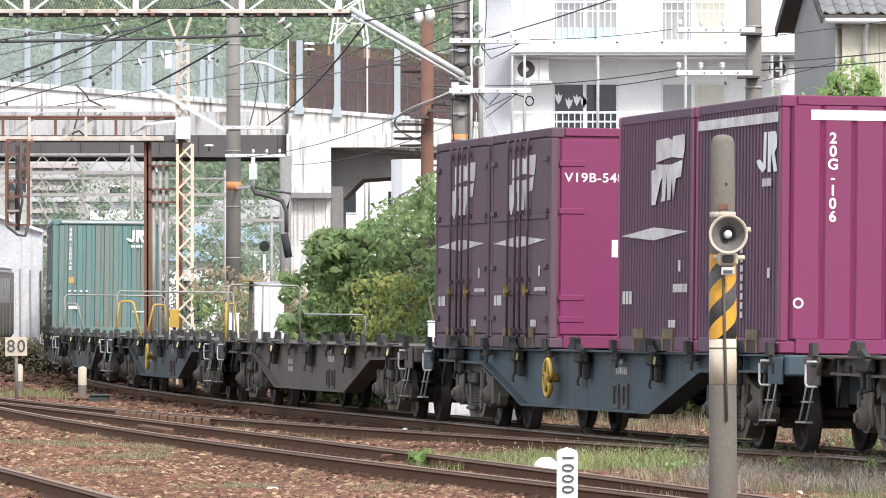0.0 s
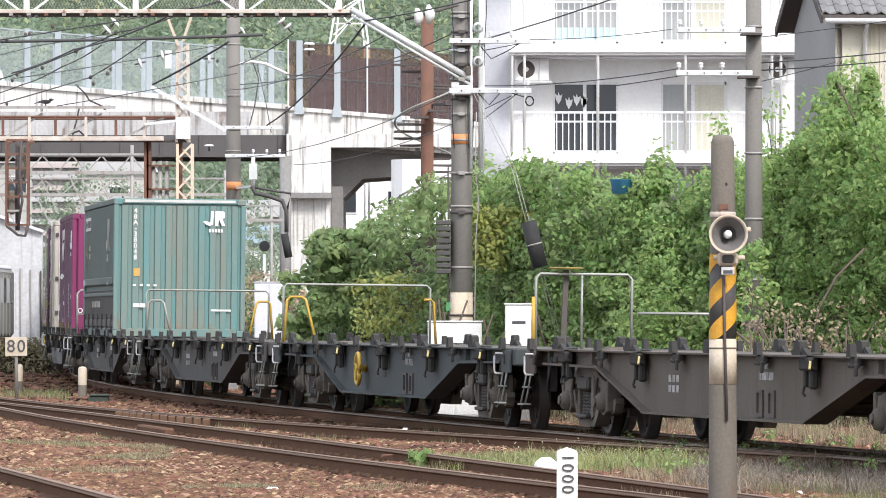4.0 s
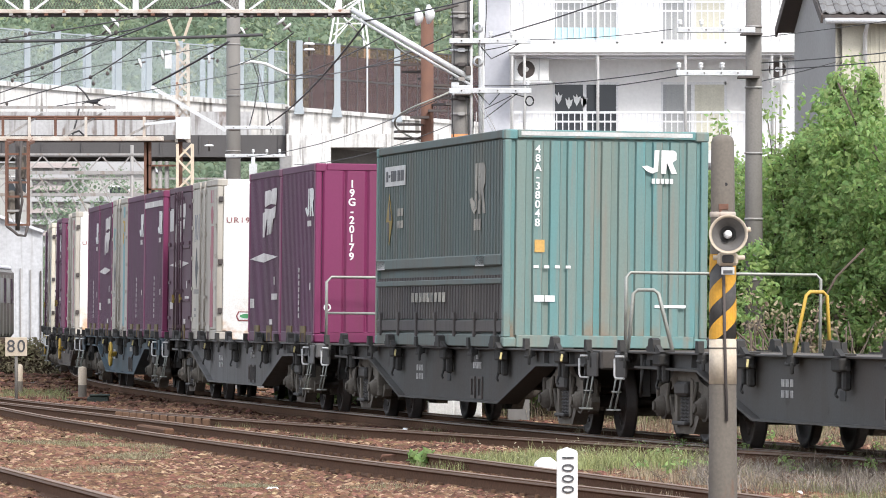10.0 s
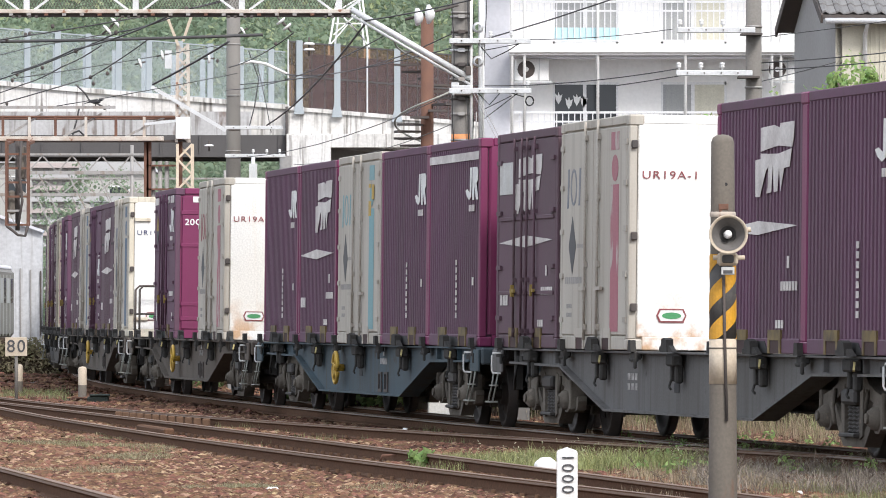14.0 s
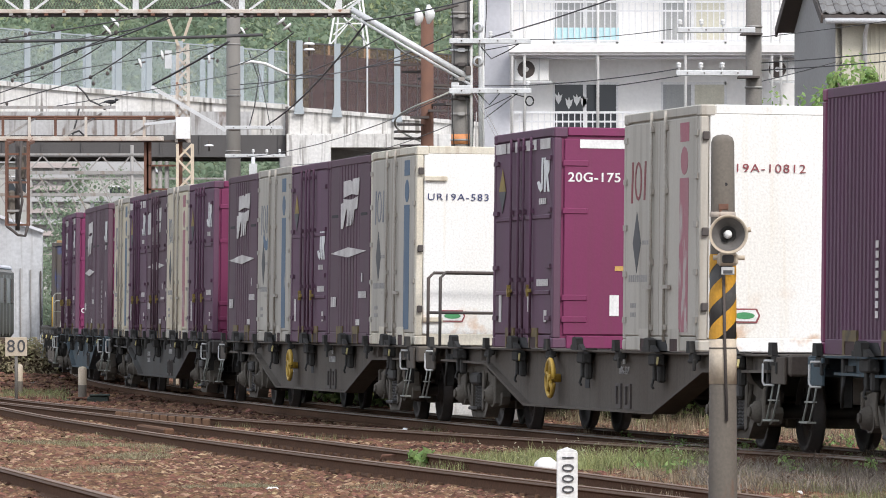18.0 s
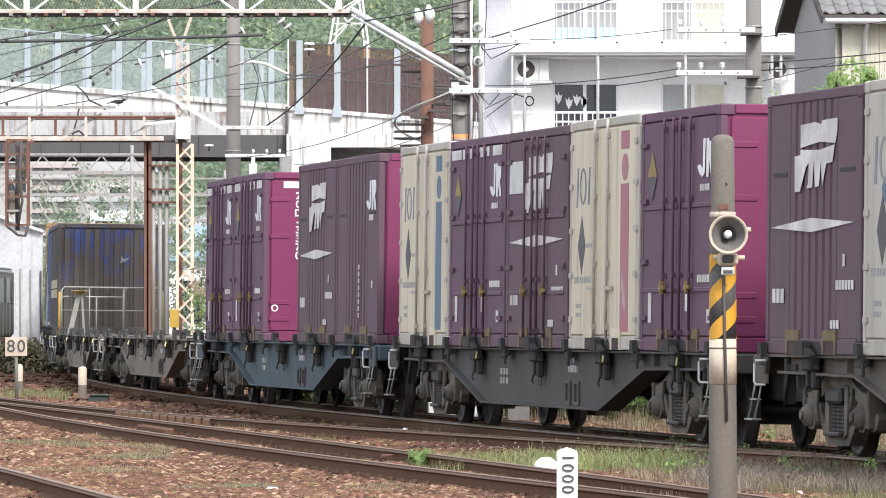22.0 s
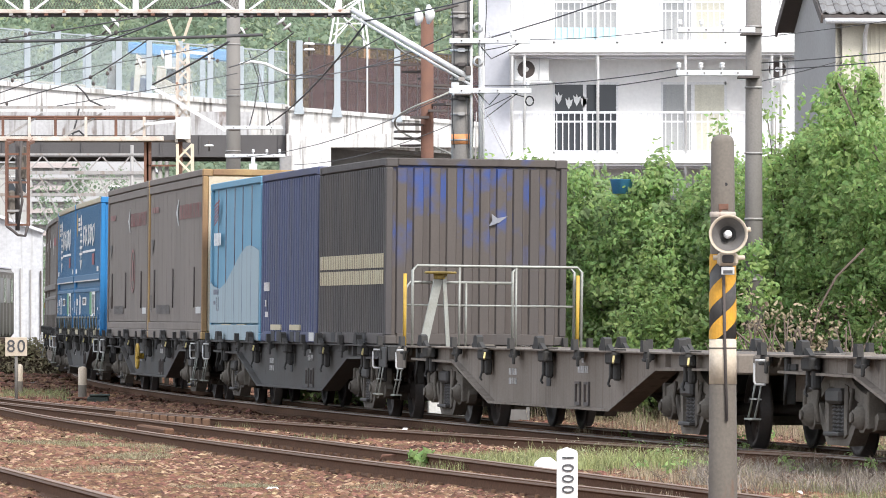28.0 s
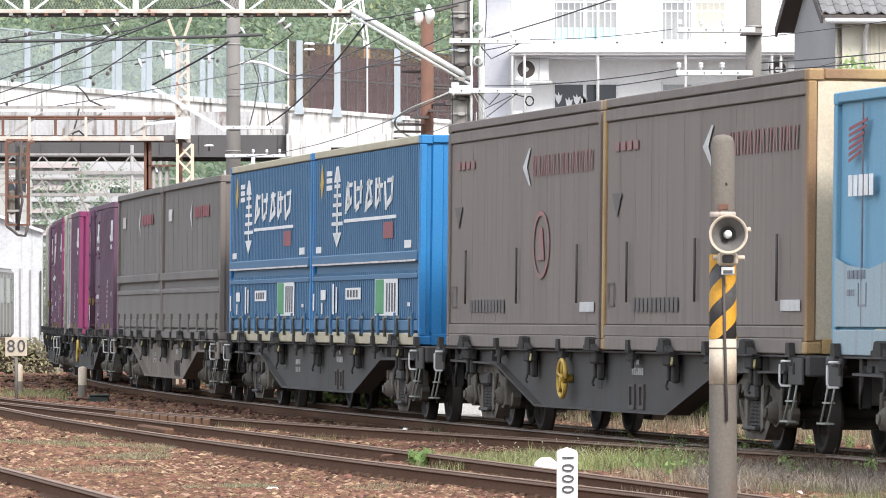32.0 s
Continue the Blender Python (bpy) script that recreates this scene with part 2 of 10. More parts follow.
    # greyer than the white end: soot streaks plus shade put into the colour
    pale_grey=mat("light grey box side with shade tone and soot streaks", (0.47, 0.435, 0.375), 0.65, runs=(0.3, 0.265, 0.215), run_amount=0.6,  second=(0.36, 0.33, 0.28), scale=0.7, amount=0.9, stretch=(1.6, 1.6, 0.35), third=(0.26, 0.23, 0.19), patch=0.7, bump=0.002, grain=0.04),
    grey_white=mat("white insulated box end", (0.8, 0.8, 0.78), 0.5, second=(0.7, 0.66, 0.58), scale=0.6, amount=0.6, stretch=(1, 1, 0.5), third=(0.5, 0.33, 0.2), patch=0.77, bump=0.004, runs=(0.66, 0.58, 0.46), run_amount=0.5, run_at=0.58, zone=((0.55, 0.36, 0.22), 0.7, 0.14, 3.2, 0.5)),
    cream_box=mat("yellowed cream box side with soot streaks", (0.62, 0.55, 0.41), 0.65, runs=(0.4, 0.33, 0.23), run_amount=0.6, second=(0.5, 0.43, 0.31), scale=0.7, amount=0.9, stretch=(1.6, 1.6, 0.35), third=(0.3, 0.25, 0.18), patch=0.7, bump=0.002, grain=0.04),
    ivory=mat("ivory box frame", (0.64, 0.6, 0.5), 0.55, runs=(0.4, 0.32, 0.23), second=(0.5, 0.42, 0.3), scale=1, amount=0.6),
    stripe_red=mat("faded red stripe", (0.36, 0.12, 0.15), 0.65, third=(0.42, 0.36, 0.33), patch=0.58, second=(0.33, 0.2, 0.2), scale=1.5, stretch=(1, 1, 0.4)),
    stripe_blue=mat("faded blue stripe", (0.085, 0.14, 0.21), 0.65, third=(0.3, 0.3, 0.29), patch=0.62, second=(0.11, 0.15, 0.2), scale=1.5, stretch=(1, 1, 0.4)),
    stripe_teal=mat("faded teal stripe", (0.17, 0.34, 0.37), 0.65, second=(0.2, 0.3, 0.3), scale=1.5, stretch=(1, 1, 0.4)),
    dark_red=mat("faded dark red print", (0.25, 0.05, 0.06), 0.65, second=(0.2, 0.09, 0.08), scale=3, bump=0),
    dark_mark=mat("dark print", (0.06, 0.06, 0.065), 0.65, second=(0.1, 0.1, 0.1), scale=3, bump=0),
    navy_text=mat("navy lettering", (0.04, 0.05, 0.14), 0.6, bump=0),
    slate_print=mat("faded slate blue print", (0.13, 0.15, 0.19), 0.7, second=(0.25, 0.25, 0.26), scale=3, amount=0.9, bump=0),
    grey_print=mat("faded grey small print", (0.26, 0.25, 0.24), 0.7, second=(0.36, 0.34, 0.31), scale=5, bump=0),
    faded_red=mat("red print faded into the soot", (0.3, 0.125, 0.115), 0.75, second=(0.19, 0.15, 0.13), scale=4, amount=0.9, bump=0),
    grey_soot=mat("dark print under soot", (0.1, 0.09, 0.082), 0.75, second=(0.15, 0.13, 0.115), scale=5, bump=0),
    pocket_cream=mat("worn cream paint", (0.5, 0.44, 0.3), 0.7, second=(0.38, 0.3, 0.18), scale=4),
    green_mark=mat("green print", (0.07, 0.3, 0.12), 0.6, bump=0),
    pink=mat("faded pink container side", (0.33, 0.1, 0.2), 0.65, second=(0.26, 0.08, 0.16), scale=0.7, stretch=(1.3, 1.3, 0.4)),
    grey_panel=mat("sooty grey brown container side", (0.165, 0.147, 0.127), 0.78, second=(0.13, 0.115, 0.1), scale=0.6, amount=0.9, stretch=(1.4, 1.4, 0.35)),
    # place
    concrete=mat("weathered pale concrete", (0.68, 0.67, 0.65), 0.85, second=(0.54, 0.52, 0.48), scale=0.5, amount=0.9, stretch=(1.8, 1.0, 0.2), third=(0.2, 0.185, 0.165), patch=0.6, runs=(0.2, 0.185, 0.165), run_amount=0.85, run_at=0.53, bump=0.004, fine=9),
    concrete_grime=mat("grimy stained concrete", (0.46, 0.455, 0.45), 0.9, second=(0.33, 0.32, 0.31), scale=0.6, amount=0.9, stretch=(1.2, 1.2, 0.4), third=(0.2, 0.16, 0.14), patch=0.6, runs=(0.17, 0.15, 0.135), run_amount=0.8, run_at=0.5, bump=0.004, fine=9),
    concrete_dark=mat("old grey concrete and soffit shade", (0.24, 0.235, 0.225), 0.9, second=(0.18, 0.17, 0.16), scale=0.7, amount=0.9, stretch=(1.3, 1.3, 0.25), bump=0.004, fine=9),
    pole=mat("grey concrete pole", (0.2, 0.188, 0.17), 0.85, second=(0.15, 0.138, 0.122), scale=1.2, amount=0.8, stretch=(1, 1, 0.3), third=(0.2, 0.15, 0.11), patch=0.72, bump=0.002),
    post=mat("stained grey post", (0.165, 0.145, 0.12), 0.85, second=(0.12, 0.1, 0.08), scale=2.0, amount=0.9, stretch=(1, 1, 0.3), third=(0.16, 0.1, 0.07), patch=0.7, bump=0.002),
    white_paint=mat("white paint", (0.8, 0.8, 0.78), 0.6, second=(0.66, 0.64, 0.6), scale=2, amount=0.5, bump=0.003),
    cream_paint=mat("cream band paint", (0.52, 0.43, 0.32), 0.7, second=(0.5, 0.44, 0.36), scale=5),
    orange_paint=mat("orange band paint", (0.62, 0.25, 0.09), 0.65, second=(0.5, 0.22, 0.1), scale=3),
    hazard_yellow=mat("yellow warning paint", (0.6, 0.3, 0.02), 0.6, second=(0.45, 0.23, 0.03), scale=8),
    dark_paint=mat("dark grey paint", (0.06, 0.058, 0.056), 0.7, second=(0.1, 0.09, 0.08), scale=6),
    horn_shade=mat("grey for the horn's inner shade", (0.15, 0.14, 0.13), 0.7, second=(0.11, 0.1, 0.09), scale=8),
    rust=mat("rusty steel", (0.17, 0.082, 0.052), 0.85, second=(0.12, 0.06, 0.042), scale=2, amount=0.9, third=(0.3, 0.2, 0.15), patch=0.68, bump=0.004),
    rust_pale=mat("flaking cream paint over rust", (0.55, 0.51, 0.45), 0.75, second=(0.42, 0.33, 0.26), scale=3.5, amount=0.9, third=(0.26, 0.13, 0.08), patch=0.62),
    galv=mat("pale galvanised steel", (0.62, 0.63, 0.63), 0.5, 0.2, second=(0.48, 0.48, 0.47), scale=3),
    ochre=mat("ochre painted lattice", (0.66, 0.58, 0.46), 0.7, second=(0.52, 0.38, 0.24), scale=3),
    dark_steel=mat("dark weathered steel", (0.07, 0.062, 0.058), 0.8, second=(0.11, 0.08, 0.065), scale=2),
    wire=mat("dark cable", (0.05, 0.05, 0.052), 0.7, second=(0.08, 0.075, 0.07), scale=2, bump=0),
    porcelain=mat("white porcelain", (0.75, 0.75, 0.74), 0.25, second=(0.6, 0.59, 0.57), scale=5, bump=0),
    girder=mat("dark grey girder", (0.088, 0.082, 0.08), 0.8, second=(0.06, 0.056, 0.055), scale=0.8, stretch=(1, 1, 0.4)),
    barrier_post=mat("blue grey barrier post", (0.36, 0.4, 0.42), 0.6, second=(0.3, 0.34, 0.36), scale=0.8),
    barrier_clear=glass("clear greenish barrier panel", (0.36, 0.41, 0.42), 0.24),
    barrier_brown=glass("brown tinted barrier panel", (0.108, 0.098, 0.125), 0.32, lets=(0.93, 0.71, 0.5)),
    barrier_brown_far=glass("smoky brown barrier panel", (0.075, 0.07, 0.1), 0.8),
    wall_white=mat("white rendered wall", (0.84, 0.835, 0.82), 0.85, second=(0.72, 0.7, 0.67), scale=0.3, amount=0.7, stretch=(1, 1, 0.4), bump=0.002, fine=12, grain=0.04),
    rail_white=mat("greyed white railing paint", (0.7, 0.7, 0.71), 0.5, second=(0.58, 0.58, 0.58), scale=3, bump=0),
    wall_grey=mat("pale lilac grey paint and shaded render", (0.6, 0.6, 0.63), 0.85, second=(0.53, 0.53, 0.56), scale=0.3, amount=0.7, stretch=(1, 1, 0.4), bump=0.002, fine=12, grain=0.05),
    wall_panel=mat("weathered grey panel wall", (0.36, 0.36, 0.355), 0.85, second=(0.28, 0.275, 0.265), scale=0.5, amount=0.9, stretch=(1.5, 1.5, 0.25), runs=(0.19, 0.185, 0.175), fine=9),
    panel_white=mat("white ribbed panel wall with grey runs", (0.56, 0.565, 0.575), 0.7, second=(0.42, 0.42, 0.42), scale=0.5, amount=0.8, stretch=(1.5, 1.5, 0.25), runs=(0.36, 0.35, 0.34), run_amount=0.7, fine=9),
    galv_dull=mat("dull greyed steel", (0.33, 0.32, 0.305), 0.6, 0.1, second=(0.24, 0.22, 0.2), scale=3, runs=(0.22, 0.17, 0.13)),
    rod_cream=mat("dull cream painted rod", (0.42, 0.39, 0.34), 0.7, second=(0.3, 0.26, 0.21), scale=3),
    wall_house=mat("grey mortar wall", (0.31, 0.308, 0.3), 0.9, second=(0.265, 0.26, 0.252), scale=0.4, amount=0.8, stretch=(1, 1, 0.4), bump=0.003, fine=12, grain=0.06),
    wall_cream=mat("cream ribbed cladding", (0.55, 0.52, 0.42), 0.8, second=(0.47, 0.44, 0.36), scale=0.5),
    tile=mat("grey clay roof tile", (0.17, 0.165, 0.16), 0.6, second=(0.12, 0.115, 0.11), scale=2, amount=0.8, vary=0.25),
    car_glass=mat("dull dark car glass", (0.02, 0.023, 0.027), 0.45, second=(0.03, 0.033, 0.037), scale=0.4, grain=0.02, bump=0, spec=0.2),
    pane=mat("dark window glass", (0.03, 0.035, 0.04), 0.08, second=(0.05, 0.055, 0.06), scale=0.4, grain=0.02, bump=0),
    curtain=mat("grey lace curtain", (0.33, 0.34, 0.34), 0.9, second=(0.42, 0.42, 0.4), scale=2.0, stretch=(6, 6, 0.3)),
    curtain_cream=mat("cream curtain", (0.6, 0.58, 0.48), 0.9, second=(0.5, 0.48, 0.38), scale=2.0, stretch=(6, 6, 0.3)),
    alu=mat("white aluminium frame", (0.72, 0.72, 0.72), 0.4, 0.2, second=(0.6, 0.6, 0.6), scale=2, bump=0),
    aqua=mat("pale aqua panel", (0.5, 0.72, 0.75), 0.6, second=(0.45, 0.66, 0.7), scale=2),
    blue_tarp=mat("bright blue plastic", (0.06, 0.24, 0.5), 0.5, second=(0.08, 0.3, 0.5), scale=3),
    plum=mat("dull red brick pink", (0.35, 0.17, 0.13), 0.85, second=(0.28, 0.14, 0.1), scale=6),
    # ground
    soil=mat("rusty track bed soil", (0.092, 0.062, 0.042), 0.95, second=(0.068, 0.052, 0.036), scale=0.35, amount=1.0, third=(0.095, 0.08, 0.054), patch=0.6, bump=0.03, fine=18, grain=0.35),
    stone=mat("rust stained ballast stone", (0.155, 0.083, 0.05), 0.9, spec=0.25, second=(0.092, 0.051, 0.033), scale=0.5, amount=0.8, grain=0.3, fine=20, bump=0.01, vary=0.5),
    stone_pale=mat("pale ballast stone", (0.31, 0.215, 0.135), 0.9, spec=0.25, second=(0.22, 0.14, 0.085), scale=0.6, grain=0.25, fine=20, vary=0.3),
    railsteel=mat("brown rail web", (0.115, 0.064, 0.04), 0.9, second=(0.145, 0.08, 0.05), scale=1.2, grain=0.2, spec=0.1),
    clip_iron=mat("rusty ochre clip iron", (0.15, 0.09, 0.058), 0.9, second=(0.09, 0.055, 0.038), scale=6, spec=0.15),
    railhead=mat("dull rail head", (0.2, 0.132, 0.092), 0.65, 0.0, second=(0.145, 0.09, 0.062), scale=0.8, spec=0.25),
    railshine=mat("polished rail head", (0.2, 0.155, 0.125), 0.55, 0.2, second=(0.14, 0.1, 0.075), scale=0.8, grain=0.08),
    sleeper=mat("old concrete sleeper", (0.2, 0.17, 0.145), 0.9, second=(0.15, 0.12, 0.1), scale=3),
    bark=mat("grey brown bark", (0.12, 0.09, 0.07), 0.9, second=(0.08, 0.06, 0.045), scale=3),
    railcar=mat("dusty pale railcar paint", (0.17, 0.163, 0.145), 0.6, second=(0.13, 0.115, 0.1), scale=0.6, runs=(0.16, 0.14, 0.12)),
    green_iron=mat("dark green cast iron", (0.03, 0.045, 0.035), 0.7, second=(0.05, 0.045, 0.035), scale=4),
    pink_far=mat("pale pink far balcony", (0.45, 0.39, 0.37), 0.85, second=(0.38, 0.34, 0.32), scale=0.4),
    crow=mat("black feather", (0.015, 0.015, 0.018), 0.5, bump=0),
    roof_far=mat("pale far roof", (0.45, 0.45, 0.45), 0.7, second=(0.35, 0.34, 0.33), scale=0.2),
    roof_blue=mat("pale blue far roof", (0.35, 0.47, 0.55), 0.7, second=(0.3, 0.42, 0.5), scale=0.2),
    wall_far=mat("pale far wall", (0.43, 0.425, 0.4), 0.85, second=(0.36, 0.35, 0.33), scale=0.15),
)


def foliage(name, base, second, scale=0.8, vary=0.4, through=0.35, rough=0.55):
    """Leaves and blades: varied greens that let some light through."""
    m = mat(name, base, rough, second=second, scale=scale, amount=0.9, vary=vary, bump=0, spec=0.35)
    n, l = m.node_tree.nodes, m.node_tree.links
    b = n["Principled BSDF"]
    t = n.new("ShaderNodeBsdfTranslucent")
    l.new(b.inputs["Base Color"].links[0].from_socket, t.inputs["Color"])
    mx = n.new("ShaderNodeMixShader")
    mx.inputs[0].default_value = through
    l.new(b.outputs[0], mx.inputs[1])
    l.new(t.outputs[0], mx.inputs[2])
    l.new(mx.outputs[0], n["Material Output"].inputs[0])
    return m


M.update(
    grass=foliage("green grass", (0.19, 0.225, 0.09), (0.27, 0.25, 0.14)),
    dry_grass=foliage("dry straw grass", (0.34, 0.28, 0.18), (0.24, 0.19, 0.125), 0.9),
    grass_fresh=foliage("fresh yellow-green grass", (0.27, 0.31, 0.12), (0.34, 0.34, 0.16), 0.8),
    dry_grey=foliage("grey dry tangle", (0.27, 0.235, 0.19), (0.19, 0.16, 0.13), 0.9),
    flower=foliage("cream weed flower", (0.6, 0.58, 0.4), (0.5, 0.5, 0.3), 0.8, 0.2),
    weed_grey=foliage("grey green low weed", (0.25, 0.235, 0.13), (0.32, 0.27, 0.17), 0.9),
    leaf=foliage("green leaf", (0.235, 0.325, 0.14), (0.285, 0.375, 0.16), 0.7, 0.42, 0.6),
    leaf_light=foliage("light green leaf", (0.33, 0.46, 0.17), (0.275, 0.405, 0.15), 0.7, 0.35, 0.64),
    leaf_yellow=foliage("yellow green leaf", (0.34, 0.36, 0.105), (0.27, 0.32, 0.105), 0.8, 0.35, 0.5),
    # distance haze is put into the next two leaf colours, paler and bluer
    leaf_far=foliage("hillside leaf with haze tint", (0.205, 0.265, 0.178), (0.25, 0.305, 0.208), 0.05, 0.25, 0.5, 0.9),
    leaf_far_pale=foliage("pale hillside leaf with haze tint", (0.34, 0.385, 0.21), (0.3, 0.35, 0.225), 0.05, 0.25, 0.5, 0.9),
)


# ---- mesh building ----
class Geo:
    """Collects simple solids into one mesh."""

    def __init__(self):
        self.v, self.f, self.s = [], [], []

    def face(self, pts, smooth=False):
        k = len(self.v)
        self.v.extend(pts)
        self.f.append(tuple(range(k, k + len(pts))))
        self.s.append(smooth)

    def hexa(self, p):
        """Eight corners: bottom ring of four, then top ring of four, counter-clockwise from above."""
        k = len(self.v)
        self.v.extend(p)
        for q in ((3, 2, 1, 0), (4, 5, 6, 7), (0, 1, 5, 4), (1, 2, 6, 5), (2, 3, 7, 6), (3, 0, 4, 7)):
            self.f.append(tuple(k + i for i in q))
            self.s.append(False)
        return self

    def box(self, x0, x1, y0, y1, z0, z1, b=0.0):
        if x0 > x1: x0, x1 = x1, x0
        if y0 > y1: y0, y1 = y1, y0
        if z0 > z1: z0, z1 = z1, z0
        b = min(b, (x1 - x0) * 0.45, (y1 - y0) * 0.45, (z1 - z0) * 0.45)
        if b <= 0:
            return self.hexa([(x0, y0, z0), (x1, y0, z0), (x1, y1, z0), (x0, y1, z0), (x0, y0, z1), (x1, y0, z1), (x1, y1, z1), (x0, y1, z1)])
        k = len(self.v)
        X, Y, Z = (x0, x1), (y0, y1), (z0, z1)
        ix = {}
        for i in (0, 1):
            for j in (0, 1):
                for m in (0, 1):
                    a, c, d = (b, -b)[i], (b, -b)[j], (b, -b)[m]
                    for ax, p in enumerate(((X[i], Y[j] + c, Z[m] + d), (X[i] + a, Y[j], Z[m] + d), (X[i] + a, Y[j] + c, Z[m]))):
                        ix[(i, j, m, ax)] = len(self.v)
                        self.v.append(p)
        mid = Vector(((x0 + x1) / 2, (y0 + y1) / 2, (z0 + z1) / 2))

        def add(ids):
            p = [Vector(self.v[q]) for q in ids]
            nrm = (p[1] - p[0]).cross(p[2] - p[0])
            if nrm.dot(sum(p, Vector()) / len(p) - mid) < 0:
                ids = ids[::-1]
            self.f.append(tuple(ids))
            self.s.append(False)
        loop = ((0, 0), (1, 0), (1, 1), (0, 1))
        for e in (0, 1):
            add([ix[(e, a, c, 0)] for a, c in loop])
            add([ix[(a, e, c, 1)] for a, c in loop])
            add([ix[(a, c, e, 2)] for a, c in loop])
        for a in (0, 1):
            for c in (0, 1):
                add([ix[(a, c, 0, 0)], ix[(a, c, 1, 0)], ix[(a, c, 1, 1)], ix[(a, c, 0, 1)]])
                add([ix[(a, 0, c, 0)], ix[(a, 1, c, 0)], ix[(a, 1, c, 2)], ix[(a, 0, c, 2)]])
                add([ix[(0, a, c, 1)], ix[(1, a, c, 1)], ix[(1, a, c, 2)], ix[(0, a, c, 2)]])
                for e in (0, 1):
                    add([ix[(a, c, e, 0)], ix[(a, c, e, 1)], ix[(a, c, e, 2)]])
        return self

    def cyl(self, p0, p1, r0, r1=None, n=10, caps=True):
        r1 = r0 if r1 is None else r1
        p0, p1 = Vector(p0), Vector(p1)
        w = (p1 - p0).normalized()
        u = w.orthogonal().normalized()
        q = w.cross(u)
        k = len(self.v)
        for p, r in ((p0, r0), (p1, r1)):
            for i in range(n):
                a = 2 * math.pi * i / n
                self.v.append(tuple(p + (u * math.cos(a) + q * math.sin(a)) * r))
        for i in range(n):
            j = (i + 1) % n
            self.f.append((k + i, k + j, k + n + j, k + n + i))
            self.s.append(True)
        if caps:
            self.f.append(tuple(k + i for i in reversed(range(n))))
            self.f.append(tuple(k + n + i for i in range(n)))
            self.s += [False, False]
        return self

    def tube(self, pts, r, n=6):
        """A round bar along a line of points."""
        pts = [Vector(p) for p in pts]
        k, m = len(self.v), len(pts)
        up = Vector((0.123, 0.05, 1)).normalized()
        for i, p in enumerate(pts):
            w = (pts[min(i + 1, m - 1)] - pts[max(i - 1, 0)]).normalized()
            u = w.cross(up)
            if u.length < 0.1:
                u = w.cross(Vector((1, 0.2, 0)))
            u.normalize()
            q = w.cross(u)
            for j in range(n):
                a = 2 * math.pi * j / n
                self.v.append(tuple(p + (u * math.cos(a) + q * math.sin(a)) * r))
        for i in range(m - 1):
            for j in range(n):
                j2 = (j + 1) % n
                self.f.append((k + i * n + j, k + i * n + j2, k + (i + 1) * n + j2, k + (i + 1) * n + j))
                self.s.append(True)
        self.f.append(tuple(k + j for j in reversed(range(n))))
        self.f.append(tuple(k + (m - 1) * n + j for j in range(n)))
        self.s += [False, False]
        return self

    def bar(self, p0, p1, w, h):
        """A square bar between two points, w across and h in height."""
        p0, p1 = Vector(p0), Vector(p1)
        d = (p1 - p0).normalized()
        u = d.cross(Vector((0, 0, 1)))
        if u.length < 0.05:
            u = Vector((1, 0, 0))
        u.normalize()
        q = u.cross(d)
        c = [(-u * w / 2 - q * h / 2), (u * w / 2 - q * h / 2), (u * w / 2 + q * h / 2), (-u * w / 2 + q * h / 2)]
        return self.hexa([tuple(p0 + e) for e in c][::-1] + [tuple(p1 + e) for e in c][::-1]) if False else self._bar(p0, p1, c)

    def _bar(self, p0, p1, c):
        k = len(self.v)
        self.v.extend([tuple(p0 + e) for e in c] + [tuple(p1 + e) for e in c])
        for q in ((0, 1, 2, 3), (7, 6, 5, 4), (0, 4, 5, 1), (1, 5, 6, 2), (2, 6, 7, 3), (3, 7, 4, 0)):
            self.f.append(tuple(k + i for i in q))
            self.s.append(False)
        return self

    def prism(self, outline, axis, a, b):
        """An outline of 2D points drawn out along an axis from a to b."""
        def at(p, t):
            return {"x": (t, p[0], p[1]), "y": (p[0], t, p[1]), "z": (p[0], p[1], t)}[axis]
        k, n = len(self.v), len(outline)
        self.v.extend([at(p, a) for p in outline] + [at(p, b) for p in outline])
        self.f.append(tuple(k + i for i in range(n)))
        self.f.append(tuple(k + n + i for i in reversed(range(n))))
        for i in range(n):
            j = (i + 1) % n
            self.f.append((k + j, k + i, k + n + i, k + n + j))
        self.s += [False] * (n + 2)
        return self

    def lathe(self, rings, centre=(0, 0, 0), n=14, axis="z"):
        """Rings of (radius, height) turned about an axis."""
        k = len(self.v)
        for r, h in rings:
            for i in range(n):
                a = 2 * math.pi * i / n
                c, s = r * math.cos(a), r * math.sin(a)
                p = {"z": (c, s, h), "x": (h, c, s), "y": (s, h, c)}[axis]
                self.v.append(tuple(p[e] + centre[e] for e in range(3)))
        for m in range(len(rings) - 1):
            for i in range(n):
                j = (i + 1) % n
                self.f.append((k + m * n + i, k + m * n + j, k + (m + 1) * n + j, k + (m + 1) * n + i))
                self.s.append(True)
        return self

    def mesh(self, name, material, fix=True):
        me = bpy.data.meshes.new(name)
        me.from_pydata(self.v, [], self.f)
        me.polygons.foreach_set("use_smooth", self.s)
        me.materials.append(material)
        if fix:
            b = bmesh.new()
            b.from_mesh(me)
            bmesh.ops.recalc_face_normals(b, faces=b.faces)
            b.to_mesh(me)
            b.free()
        me.update()
        return me


def thing(name, label, category, at=(0, 0, 0), rz=0.0, group="", kind=""):
    ob = new(name)
    ob.matrix_world = pose(at[0], at[1], at[2], 0, 0, rz)
    ob.empty_display_size = 0.2
    return tagged(ob, label, category, group, kind)


